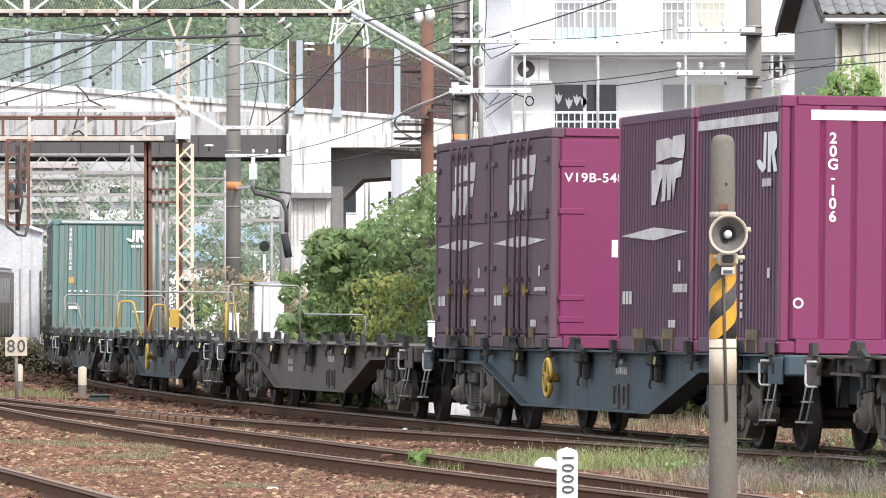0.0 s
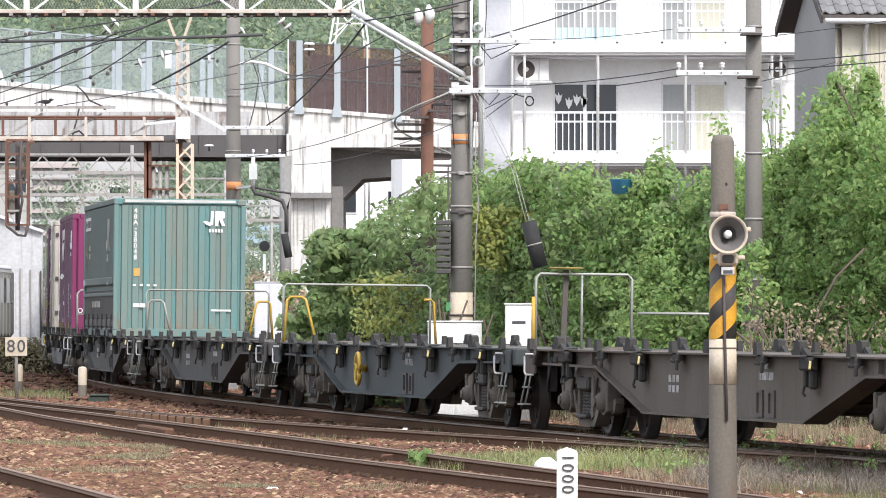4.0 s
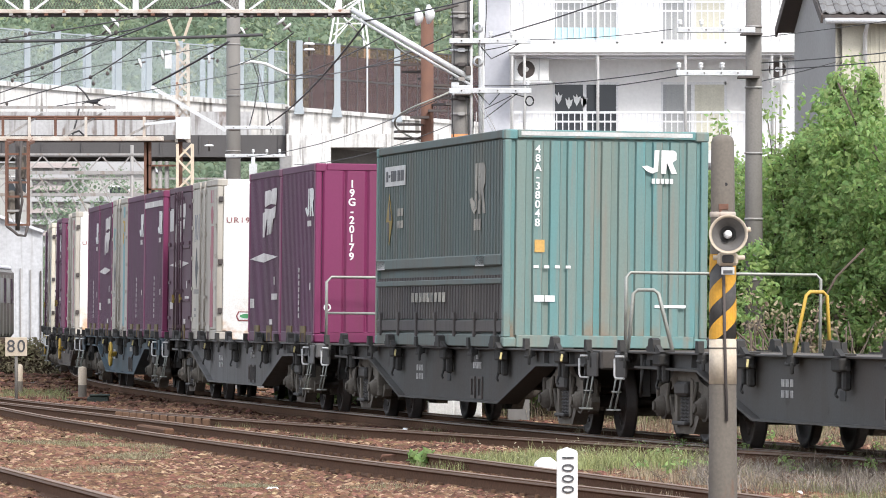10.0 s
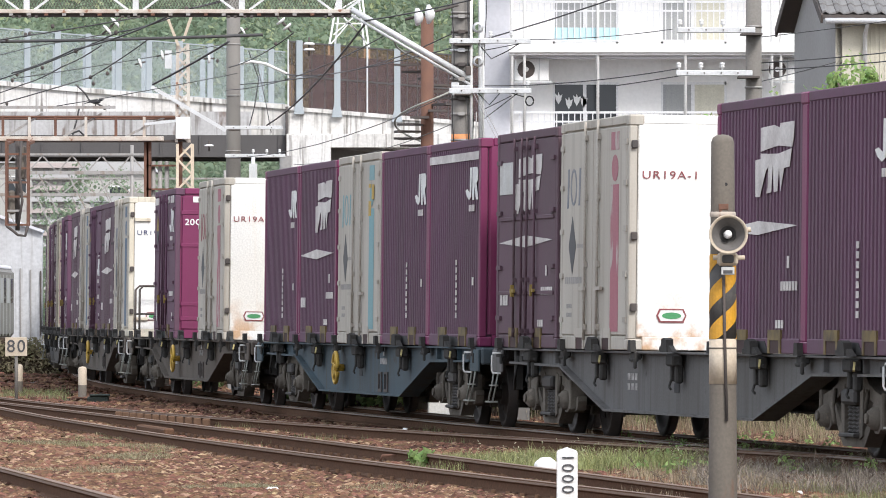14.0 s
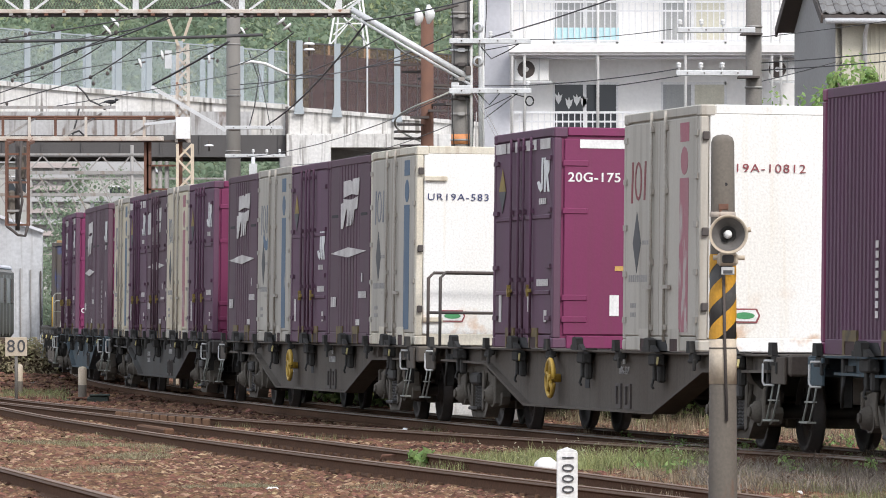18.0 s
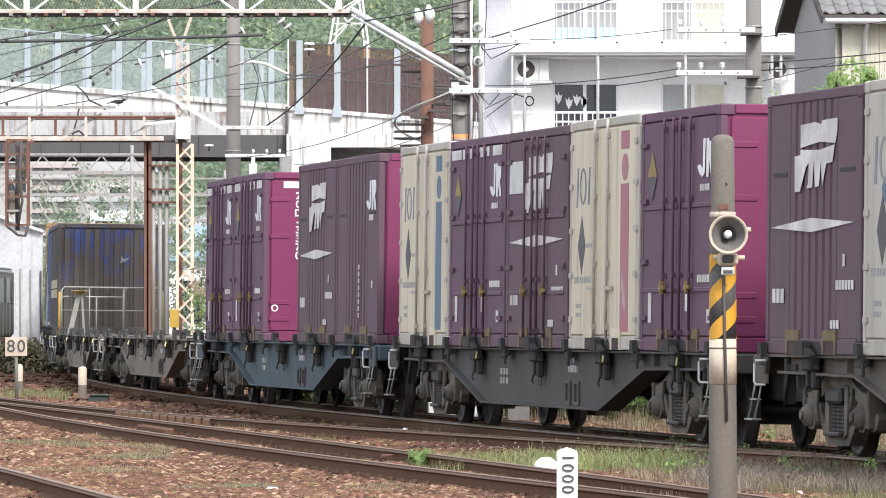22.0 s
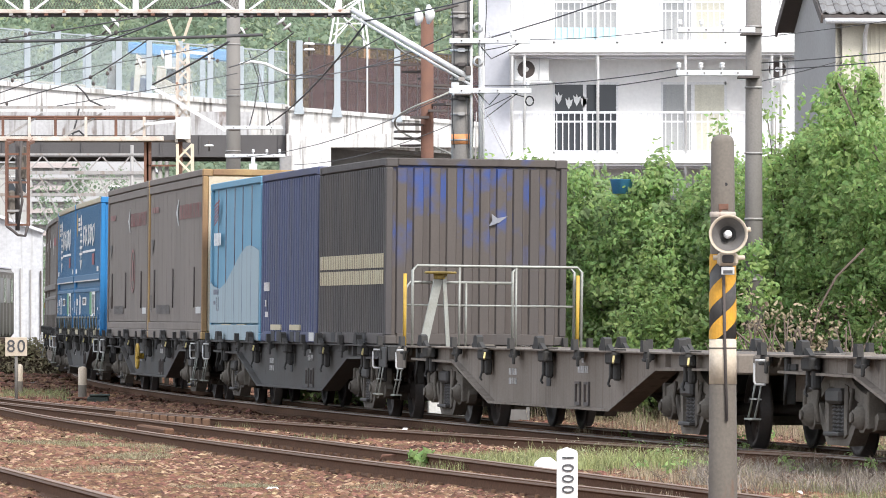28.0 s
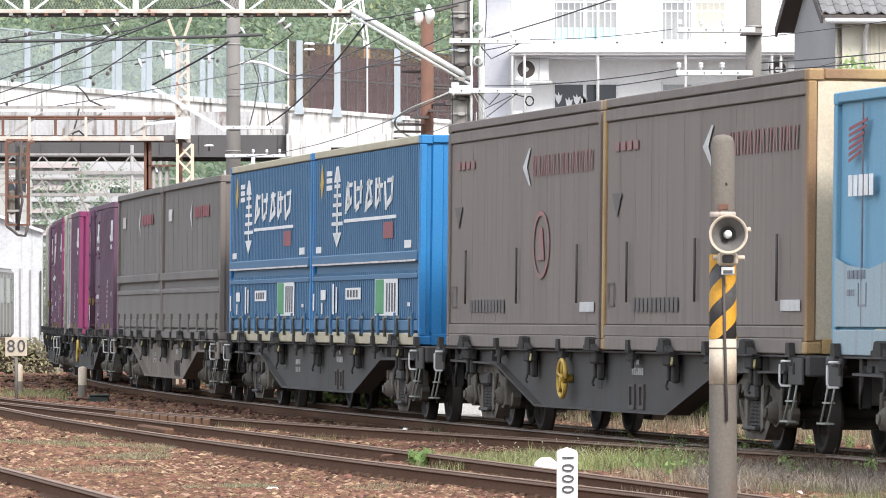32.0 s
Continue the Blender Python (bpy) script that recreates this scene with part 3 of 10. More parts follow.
def part(name, geo, material, parent, label="", at=(0, 0, 0), rot=(0, 0, 0)):
    """Links a built mesh as one part under a thing or a part."""
    me = geo.mesh(name, material) if isinstance(geo, Geo) else geo
    ob = new(name, me)
    ob.parent = parent
    if at != (0, 0, 0) or rot != (0, 0, 0):
        ob.matrix_basis = pose(*at, *rot)
    return tagged(ob, label)


def solid(name, geo, material, label, category, at=(0, 0, 0), rz=0.0, group="", kind="", fix=True):
    """A thing of one mesh."""
    ob = new(name, geo.mesh(name, material, fix) if isinstance(geo, Geo) else geo)
    ob.matrix_world = pose(at[0], at[1], at[2], 0, 0, rz)
    return tagged(ob, label, category, group, kind)


def fast_mesh(name, verts, quads, material, smooth=False):
    """A mesh from arrays of points and of quads or triangles."""
    me = bpy.data.meshes.new(name)
    verts, quads = np.asarray(verts, np.float32), np.asarray(quads, np.int32)
    k = quads.shape[1]
    me.vertices.add(len(verts))
    me.vertices.foreach_set("co", verts.ravel())
    me.loops.add(quads.size)
    me.loops.foreach_set("vertex_index", quads.ravel())
    me.polygons.add(len(quads))
    me.polygons.foreach_set("loop_start", np.arange(0, quads.size, k, dtype=np.int32))
    me.polygons.foreach_set("use_smooth", np.full(len(quads), smooth))
    me.materials.append(material)
    me.update(calc_edges=True)
    me.validate()
    return me


LETTER = {}


def lettering(text, size, material, depth=0.004, spacing=1.0, line=1.0, bold=0.0, align="CENTER", wide=1.0):
    """A mesh of raised letters, centred, standing in its own xz plane and facing -y."""
    k = (text, size, material.name, spacing, line, bold, align, wide)
    if k not in LETTER:
        cu = bpy.data.curves.new("lettering", "FONT")
        cu.body, cu.size, cu.extrude, cu.offset = text, size, depth, bold
        cu.align_x, cu.align_y, cu.space_character, cu.space_line = align, "CENTER", spacing, line
        ob = bpy.data.objects.new("lettering", cu)
        me = bpy.data.meshes.new_from_object(ob)
        me.transform(Matrix.Rotation(math.pi / 2, 4, "X") @ Matrix.Diagonal((wide, 1, 1, 1)))
        me.materials.clear()
        me.materials.append(material)
        bpy.data.objects.remove(ob)
        LETTER[k] = me
    return LETTER[k]


# ---- the ground and the tracks ----
CANT = 0.637
_s = np.arange(-420.0, 60.0, 0.5)


def _head(s):
    """Heading of the train's track in degrees: a gentle curve that straightens far off and near by."""
    c = np.clip(s, -88.0, 30.0)
    h = 0.18674 + 0.00088754 * c - 0.5 * 1.53e-5 * c ** 2 - 2.02e-7 * c ** 3 / 6
    return h


_h = _head(_s)
_far = _s < -88.0
_h[_far] = np.maximum(_h[_far] + (_s[_far] + 88.0) * 0.0011, radians(2.9))
_dx, _dy = np.sin(_h) * 0.5, -np.cos(_h) * 0.5
_x, _y = np.cumsum(_dx), np.cumsum(_dy)
_i0 = int(np.argmin(np.abs(_s)))
_x, _y = _x - _x[_i0] + 3.528, _y - _y[_i0] + 70.0


def track(s):
    """Place and heading (degrees) of the train's track, s metres along it."""
    return float(np.interp(s, _s, _x)), float(np.interp(s, _s, _y)), math.degrees(float(np.interp(s, _s, _h)))


def rail_line(points, name, head, label, group):
    """One flat-bottomed rail swept along points of its running top."""
    prof = [(-0.034, 0.0), (-0.036, -0.03), (-0.009, -0.045), (-0.008, -0.115), (-0.06, -0.132), (-0.062, -0.15), (0.062, -0.15), (0.06, -0.132), (0.008, -0.115), (0.009, -0.045), (0.036, -0.03), (0.034, 0.0)]
    v, f, n = [], [], len(prof)
    pts = [Vector(p) for p in points]
    for i, p in enumerate(pts):
        d = (pts[min(i + 1, len(pts) - 1)] - pts[max(i - 1, 0)]).normalized()
        u = Vector((d.y, -d.x, 0)).normalized()
        v += [tuple(p + u * a + Vector((0, 0, b))) for a, b in prof]
    for i in range(len(pts) - 1):
        for j in range(n):
            k = (j + 1) % n
            f.append((i * n + j, i * n + k, (i + 1) * n + k, (i + 1) * n + j))
    ob = tagged(new(name, fast_mesh(name, v, f, M["railsteel"])), label, "rail", group, "structure")
    v, f = [], []
    for i, p in enumerate(pts):
        d = (pts[min(i + 1, len(pts) - 1)] - pts[max(i - 1, 0)]).normalized()
        u = Vector((d.y, -d.x, 0)).normalized()
        v += [tuple(p + u * a + Vector((0, 0, b))) for a, b in ((-0.037, -0.026), (-0.033, 0.003), (0.033, 0.003), (0.037, -0.026))]
    for i in range(len(pts) - 1):
        for j in range(3):
            f.append((i * 4 + j, i * 4 + j + 1, (i + 1) * 4 + j + 1, (i + 1) * 4 + j))
    part("rail_head", fast_mesh("rail_head", v, f, head), None, ob)
    return ob


def main_rail(off, z=0.0):
    out = []
    for s in np.arange(-400, 50, 3.0):
        x, y, h = track(s)
        a = radians(h)
        out.append((x - math.cos(a) * off, y - math.sin(a) * off, z + off * math.sin(radians(CANT))))
    return out


for off in (0.5335 + 0.035, -0.5335 - 0.035):
    rail_line(main_rail(off), "rail_main", M["railshine"], "polished rail of the train's track", "rails of the yard")
# the turnout in front: each rail a gentle curve x(y)
SIDE_RAILS = (
    ("rail_outer", (0.0016984, -0.543964, 32.12544), 58.0, 118.0, "railhead"),
    ("rail_switch", (-0.00019068, -0.1429245, 10.11919), 40.0, 118.0, "railhead"),
    ("rail_switch", (0.00075851, -0.2848468, 14.15371), 36.0, 112.0, "railhead"),
    ("rail_near", (0.0, -0.1557196, 5.297062), 30.0, 125.0, "railhead"),
    ("rail_near", (0.0, -0.1557196, 4.217), 30.0, 125.0, "railhead"),
)
for name, (a, b, c), y0, y1, head in SIDE_RAILS:
    rail_line([(a * y * y + b * y + c, y, 0.0) for y in np.arange(y0, y1, 2.0)], name, M[head], "brown weathered rail of the near turnout", "rails of the yard")

GROUND_Z = -0.17


def ground_z(x, y):
    return GROUND_Z + 0.05 * noise.noise((x * 0.35, y * 0.2, 0)) + 0.03 * noise.noise((x * 1.3, y * 0.8, 3))


# one sheet out to the hills: fine where the camera sees the track bed, coarse beyond
xs = np.concatenate([np.arange(-900, -16, 40), np.arange(-16, 14, 0.25), np.arange(14, 900, 40)])
ys = np.concatenate([np.arange(-200, 40, 20), np.arange(40, 125, 0.7), np.arange(125, 160, 5), np.arange(160, 1600, 60)])
gv = [(float(x), float(y), ground_z(x, y) if abs(x) < 20 and 35 < y < 130 else GROUND_Z) for y in ys for x in xs]
nx = len(xs)
gq = [(j * nx + i, j * nx + i + 1, (j + 1) * nx + i + 1, (j + 1) * nx + i) for j in range(len(ys) - 1) for i in range(nx - 1)]
tagged(new("ground", fast_mesh("ground", gv, gq, M["soil"], True)), "rust-brown gravelly railway yard ground with sparse weeds", "ground", kind="structure")


def stone_mesh(name, n, material, pick, lo, hi, seed):
    """Many small angular stones scattered over the bed, as one mesh."""
    rng = np.random.default_rng(seed)
    c = pick(rng, n)
    n = len(c)
    size = rng.uniform(lo, hi, (n, 1, 1)) * np.array([1.15, 1.0, 0.72])[None, None, :]
    unit = np.array([(1, 0, 0), (0, 1, 0), (-1, 0, 0), (0, -1, 0), (0.1, 0.2, 1), (-0.1, -0.1, -1), (0.75, 0.7, 0.55), (-0.7, 0.6, 0.5), (-0.6, -0.75, 0.55), (0.7, -0.65, 0.5)])
    p = unit[None] * rng.uniform(0.7, 1.25, (n, len(unit), 1))
    a = rng.uniform(0, 6.28, n)
    ca, sa = np.cos(a)[:, None], np.sin(a)[:, None]
    q = np.stack([p[..., 0] * ca - p[..., 1] * sa, p[..., 0] * sa + p[..., 1] * ca, p[..., 2]], -1) * size
    q += c[:, None, :]
    tri = np.array([(6, 4, 0), (1, 4, 6), (0, 1, 6), (7, 4, 1), (2, 4, 7), (1, 2, 7), (8, 4, 2), (3, 4, 8), (2, 3, 8), (9, 4, 3), (0, 4, 9), (3, 0, 9), (1, 0, 5), (2, 1, 5), (3, 2, 5), (0, 3, 5)])
    f = (tri[None] + (np.arange(n) * len(unit))[:, None, None]).reshape(-1, 3)
    return fast_mesh(name, q.reshape(-1, 3), f, material)


def bed(lo_y, hi_y, bias=1.6):
    """Places over the strip of yard between the near rail and the train."""
    def pick(rng, n):
        y = lo_y + (hi_y - lo_y) * rng.random(n) ** bias
        x = (rng.random(n) * 1.06 - 0.53) * 0.138 * y
        keep = np.array([noise.noise((a * 0.3, b * 0.12, 7)) > -2.0 for a, b in zip(x, y)])
        x, y = x[keep], y[keep]
        z = np.array([ground_z(a, b) for a, b in zip(x, y)])
        return np.stack([x, y, z + 0.015], 1)
    return pick


tagged(new("ballast", stone_mesh("ballast", 84000, M["stone"], bed(50, 118), 0.022, 0.055, 5)), "rust-stained crushed stone between the tracks", "ballast", kind="stuff")
tagged(new("ballast_pale", stone_mesh("ballast_pale", 22000, M["stone_pale"], bed(50, 112), 0.02, 0.05, 6)), "scattered pale crushed stones between the tracks", "ballast", kind="stuff")
tagged(new("ballast_far", stone_mesh("ballast_far", 16000, M["stone"], bed(104, 190, 1.0), 0.04, 0.09, 8)), "rust-stained crushed stone along the far tracks", "ballast", kind="stuff")


# ---- the road viaduct across the back ----
VY, FALL = 250.0, -0.083   # its near face and its fall to the right
VX0 = -14.076


def road_z(x):
    """Height of the parapet's top."""
    return 10.125 + FALL * (x - VX0)


def sloped(g, x0, x1, y0, y1, lo, hi):
    """A long box that follows the fall of the road; lo and hi are heights over the parapet's top."""
    a, b = road_z(x0), road_z(x1)
    return g.hexa([(x0, y0, a + lo), (x1, y0, b + lo), (x1, y1, b + lo), (x0, y1, a + lo), (x0, y0, a + hi), (x1, y0, b + hi), (x1, y1, b + hi), (x0, y1, a + hi)])


XE = -5.94
viaduct = thing("road_viaduct", "pale concrete road viaduct with stained parapet and dark girder span", "viaduct", kind="structure")
part("parapet", sloped(sloped(Geo(), -260, XE, VY, VY + 0.3, -1.75, 0), -260, XE, VY - 0.12, VY + 0.3, -0.16, 0.02), M["concrete"], viaduct)
part("parapet", sloped(sloped(Geo(), XE, 260, VY - 0.4, VY + 0.3, -1.35, -0.1), XE, 260, VY - 0.5, VY + 0.3, -0.2, -0.05), M["concrete"], viaduct)
part("road_deck", sloped(Geo(), -260, 260, VY + 0.3, VY + 9.5, -1.5, -1.05), M["concrete_dark"], viaduct)
part("far_parapet", sloped(Geo(), -260, 260, VY + 9.5, VY + 9.8, -1.75, -0.35), M["concrete"], viaduct)
part("stained_fascia", Geo().box(-260, -7.3, VY - 0.2, VY - 0.004, 8.3, 9.2), M["concrete_grime"], viaduct, "grimy lower wall of the viaduct")
zg0, zg1 = 7.52, 8.295
g = Geo().box(-260, XE, VY - 0.5, VY - 0.2, zg0, zg1).box(-260, XE, VY - 0.7, VY + 0.2, zg0 - 0.06, zg0)
for y in (VY + 3, VY + 6, VY + 9):
    g.box(-260, XE, y, y + 0.3, zg0, zg1)
part("girder", g, M["girder"], viaduct, "dark brown steel girder")
g = Geo()
for k in range(60):
    x = XE - 0.3 - k * 1.5
    g.box(x - 0.03, x + 0.03, VY - 0.56, VY - 0.5, zg0, zg1)
part("stiffener", g, M["girder"], viaduct)
# concrete span with its pier; the haunched soffit's shade is in its dark concrete
g = Geo().box(XE, -4.261, VY - 0.9, VY + 9, 6.013, 8.295)
part("pier_head", g, M["concrete"], viaduct)
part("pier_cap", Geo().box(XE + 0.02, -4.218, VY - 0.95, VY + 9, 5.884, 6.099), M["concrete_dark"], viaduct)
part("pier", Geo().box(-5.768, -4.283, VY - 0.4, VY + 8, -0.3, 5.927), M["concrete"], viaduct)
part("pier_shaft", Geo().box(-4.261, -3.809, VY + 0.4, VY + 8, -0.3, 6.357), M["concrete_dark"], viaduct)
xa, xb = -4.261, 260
# darker concrete than the span: the underside's shade is put into the colour
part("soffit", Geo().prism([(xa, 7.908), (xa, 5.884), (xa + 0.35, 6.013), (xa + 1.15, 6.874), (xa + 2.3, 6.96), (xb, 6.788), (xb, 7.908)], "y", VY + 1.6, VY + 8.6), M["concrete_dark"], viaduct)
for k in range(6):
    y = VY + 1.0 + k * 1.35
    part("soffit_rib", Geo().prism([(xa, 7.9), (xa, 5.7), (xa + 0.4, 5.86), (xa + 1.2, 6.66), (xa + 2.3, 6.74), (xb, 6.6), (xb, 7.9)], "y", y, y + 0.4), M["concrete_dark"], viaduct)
part("edge_beam", Geo().box(XE, 260, VY - 0.75, VY - 0.3, 7.821, 8.338), M["concrete"], viaduct)
part("drain_pipe", Geo().cyl((-5.94, VY - 0.7, 7.434), (-5.94, VY - 0.7, 9.372), 0.05), M["dark_steel"], viaduct)
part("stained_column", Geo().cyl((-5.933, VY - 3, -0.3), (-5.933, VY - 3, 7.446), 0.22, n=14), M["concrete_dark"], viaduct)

barrier = thing("noise_barrier", "roadside noise barrier of clear and brown panels between blue-grey posts", "barrier", kind="structure")
posts = [-15.84 + k * 1.162 for k in range(-6, 9)]
for x in posts:
    z = road_z(x)
    g = Geo().box(x - 0.11, x + 0.11, VY + 0.02, VY + 0.2, z - 0.05, z + 2.1, 0.01)
    part("barrier_post", g, M["barrier_post"], barrier)
for x in posts:
    z = road_z(x + 0.5)
    part("far_barrier_post", Geo().box(x + 0.42, x + 0.62, VY + 9.6, VY + 9.75, z - 0.4, z + 1.9), M["barrier_post"], barrier)
for x0, x1 in zip(posts, posts[1:] + [-5.897]):
    pane = sloped(Geo(), x0 + 0.11, x1 - 0.11, VY + 0.1, VY + 0.12, 0.03, 2.02)
    part("clear_panel", pane, M["barrier_clear"], barrier).visible_shadow = False
    part("panel_frame", sloped(sloped(Geo(), x0 + 0.11, x1 - 0.11, VY + 0.08, VY + 0.14, 2.0, 2.05), x0 + 0.11, x1 - 0.11, VY + 0.08, VY + 0.14, 0.0, 0.05), M["barrier_post"], barrier)
XB = -5.897
brown = [XB] + [-5.467, -4.025, -2.884, -1.743, -0.581, 0.581, 1.743]
for k, x in enumerate(brown):
    z = road_z(x)
    w = 0.03 if k in (0, 3, 5, 7) else 0.12
    g = Geo().box(x - w, x + w, VY - 0.12, VY + 0.06, z - 0.1, z + 2.5, 0.01)
    if w > 0.1:
        g.hexa([(x - 0.2, VY - 0.62, z - 0.32), (x + 0.2, VY - 0.62, z - 0.32), (x + 0.2, VY - 0.4, z - 0.32), (x - 0.2, VY - 0.4, z - 0.32), (x - 0.12, VY - 0.6, z + 0.15), (x + 0.12, VY - 0.6, z + 0.15), (x + 0.12, VY - 0.1, z + 0.15), (x - 0.12, VY - 0.1, z + 0.15)])
    part("barrier_post", g, M["barrier_post"] if w > 0.1 else M["galv"], barrier)
for x0, x1 in zip(brown[:-1], brown[1:]):
    for lo, hi in ((-0.05, 1.1), (1.16, 2.42)):
        p = part("brown_panel", sloped(Geo(), x0 + 0.04, x1 - 0.04, VY - 0.04, VY - 0.01, lo, hi), M["barrier_brown"], barrier, "brown tinted panel")
        p.visible_shadow = False
    p = part("far_brown_panel", sloped(Geo(), x0 + 0.6, x1 + 0.6, VY + 9.64, VY + 9.67, -0.4, 2.4), M["barrier_brown_far"], barrier, "brown tinted panel")
    p.visible_shadow = False
    g = Geo()
    for e in (0.33, 0.67):
        xm = x0 + (x1 - x0) * e
        sloped(g, xm - 0.018, xm + 0.018, VY - 0.05, VY + 0.01, -0.05, 2.42)
    for lo, hi in ((-0.1, -0.04), (1.1, 1.17), (2.4, 2.46)):
        sloped(g, x0, x1, VY - 0.06, VY + 0.03, lo, hi)
    part("panel_frame", g, M["girder"], barrier)

# ---- the wooded hill behind ----
def hill_z(x, y):
    return max(0.0, (y - 380) * 0.2) + 9 * noise.noise((x * 0.012, y * 0.012, 1)) + 3 * noise.noise((x * 0.05, y * 0.05, 5))


hx, hy = np.arange(-260, 80, 8.0), np.arange(380, 760, 10.0)
hv = [(float(x), float(y), hill_z(x, y) - 3) for y in hy for x in hx]
hq = [(j * len(hx) + i, j * len(hx) + i + 1, (j + 1) * len(hx) + i + 1, (j + 1) * len(hx) + i) for j in range(len(hy) - 1) for i in range(len(hx) - 1)]
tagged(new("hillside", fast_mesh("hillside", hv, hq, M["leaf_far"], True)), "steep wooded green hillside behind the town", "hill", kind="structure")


def leaf_cloud(centres, radii, per, size, seed, droop=0.3):
    """Leaf-shaped quads spread through the outer shell of many small clumps."""
    rng = np.random.default_rng(seed)
    n = len(centres) * per
    c = np.repeat(np.asarray(centres, float), per, 0)
    r = np.repeat(np.asarray(radii, float), per, 0)
    d = rng.normal(size=(n, 3))
    d /= np.linalg.norm(d, axis=1)[:, None]
    p = c + d * r * (rng.random((n, 1)) ** 0.35)
    # each leaf: a folded kite of six points
    out = d + rng.normal(size=(n, 3)) * 0.55 + np.array([0.15, -0.65, 0.5])
    out /= np.linalg.norm(out, axis=1)[:, None]
    t = np.cross(out, rng.normal(size=(n, 3)))
    t[:, 2] -= droop
    t -= out * np.sum(t * out, 1)[:, None]
    t /= np.linalg.norm(t, axis=1)[:, None]
    b = np.cross(out, t)
    s = size * rng.uniform(0.6, 1.35, (n, 1))
    pts = [p - t * s * 0.5, p - t * s * 0.28 + b * s * 0.32 - out * s * 0.12, p + t * s * 0.16 + b * s * 0.24 - out * s * 0.1, p + t * s * 0.68 - out * s * 0.12, p + t * s * 0.16 - b * s * 0.24 - out * s * 0.1, p - t * s * 0.28 - b * s * 0.32 - out * s * 0.12]
    v = np.stack(pts, 1).reshape(-1, 3)
    k = (np.arange(n) * 6)[:, None]
    f = np.stack([np.concatenate([k, k + 1, k + 2, k + 3], 1), np.concatenate([k, k + 3, k + 4, k + 5], 1)], 1).reshape(-1, 4)
    return v, f


rng = np.random.default_rng(11)
cs, rs = [], []
for k in range(1700):
    y = 390 + 330 * rng.random()
    x = (rng.random() * 1.3 - 1.0) * 0.075 * y
    cs.append((x, y, hill_z(x, y) + rng.uniform(-1, 2.5)))
    rs.append((rng.uniform(1.8, 4.0),) * 2 + (rng.uniform(1.6, 3.6),))
# the air's haze is only in the leaf colour
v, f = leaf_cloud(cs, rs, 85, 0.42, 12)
tagged(new("hill_forest", fast_mesh("hill_forest", v, f, M["leaf_far"])), "green broadleaf forest on the hillside, haze in its colour", "forest", kind="stuff")
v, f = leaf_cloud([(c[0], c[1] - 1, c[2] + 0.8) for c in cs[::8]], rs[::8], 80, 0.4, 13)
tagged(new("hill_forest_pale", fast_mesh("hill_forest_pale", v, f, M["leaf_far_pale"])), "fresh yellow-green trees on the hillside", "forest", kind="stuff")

# ---- the flats ----
BY = 150.0
flats = thing("apartment_block", "white rendered apartment block with railed balconies", "building", kind="structure")
bx0, bx1 = 1.537, 8.187
zf1, zf2, zf3 = 4.842, 7.374, 7.374 + (7.374 - 4.842)
wl0, wl1 = 2.531, 4.042
wr0, wr1 = 5.023, 6.534
FLOOR = zf2 - zf1


def wall_with_windows(z0, z1, lo, hi):
    """Front wall of one storey, left open where the two windows are."""
    for a, b in ((bx0, wl0), (wl1, wr0), (wr1, bx1)):
        part("wall", Geo().box(a, b, BY + 1.2, BY + 1.4, z0, z1), M["wall_white"], flats)
    for a, b in ((wl0, wl1), (wr0, wr1)):
        part("wall", Geo().box(a, b, BY + 1.2, BY + 1.4, z0, lo), M["wall_white"], flats)
        part("wall", Geo().box(a, b, BY + 1.2, BY + 1.4, hi, z1), M["wall_white"], flats)


BARS = {}


def cached_bar(z0):
    if z0 not in BARS:
        BARS[z0] = Geo().box(-0.012, 0.012, -0.012, 0.012, z0 + 0.33, z0 + 1.19).mesh("baluster", M["rail_white"])
    return BARS[z0]


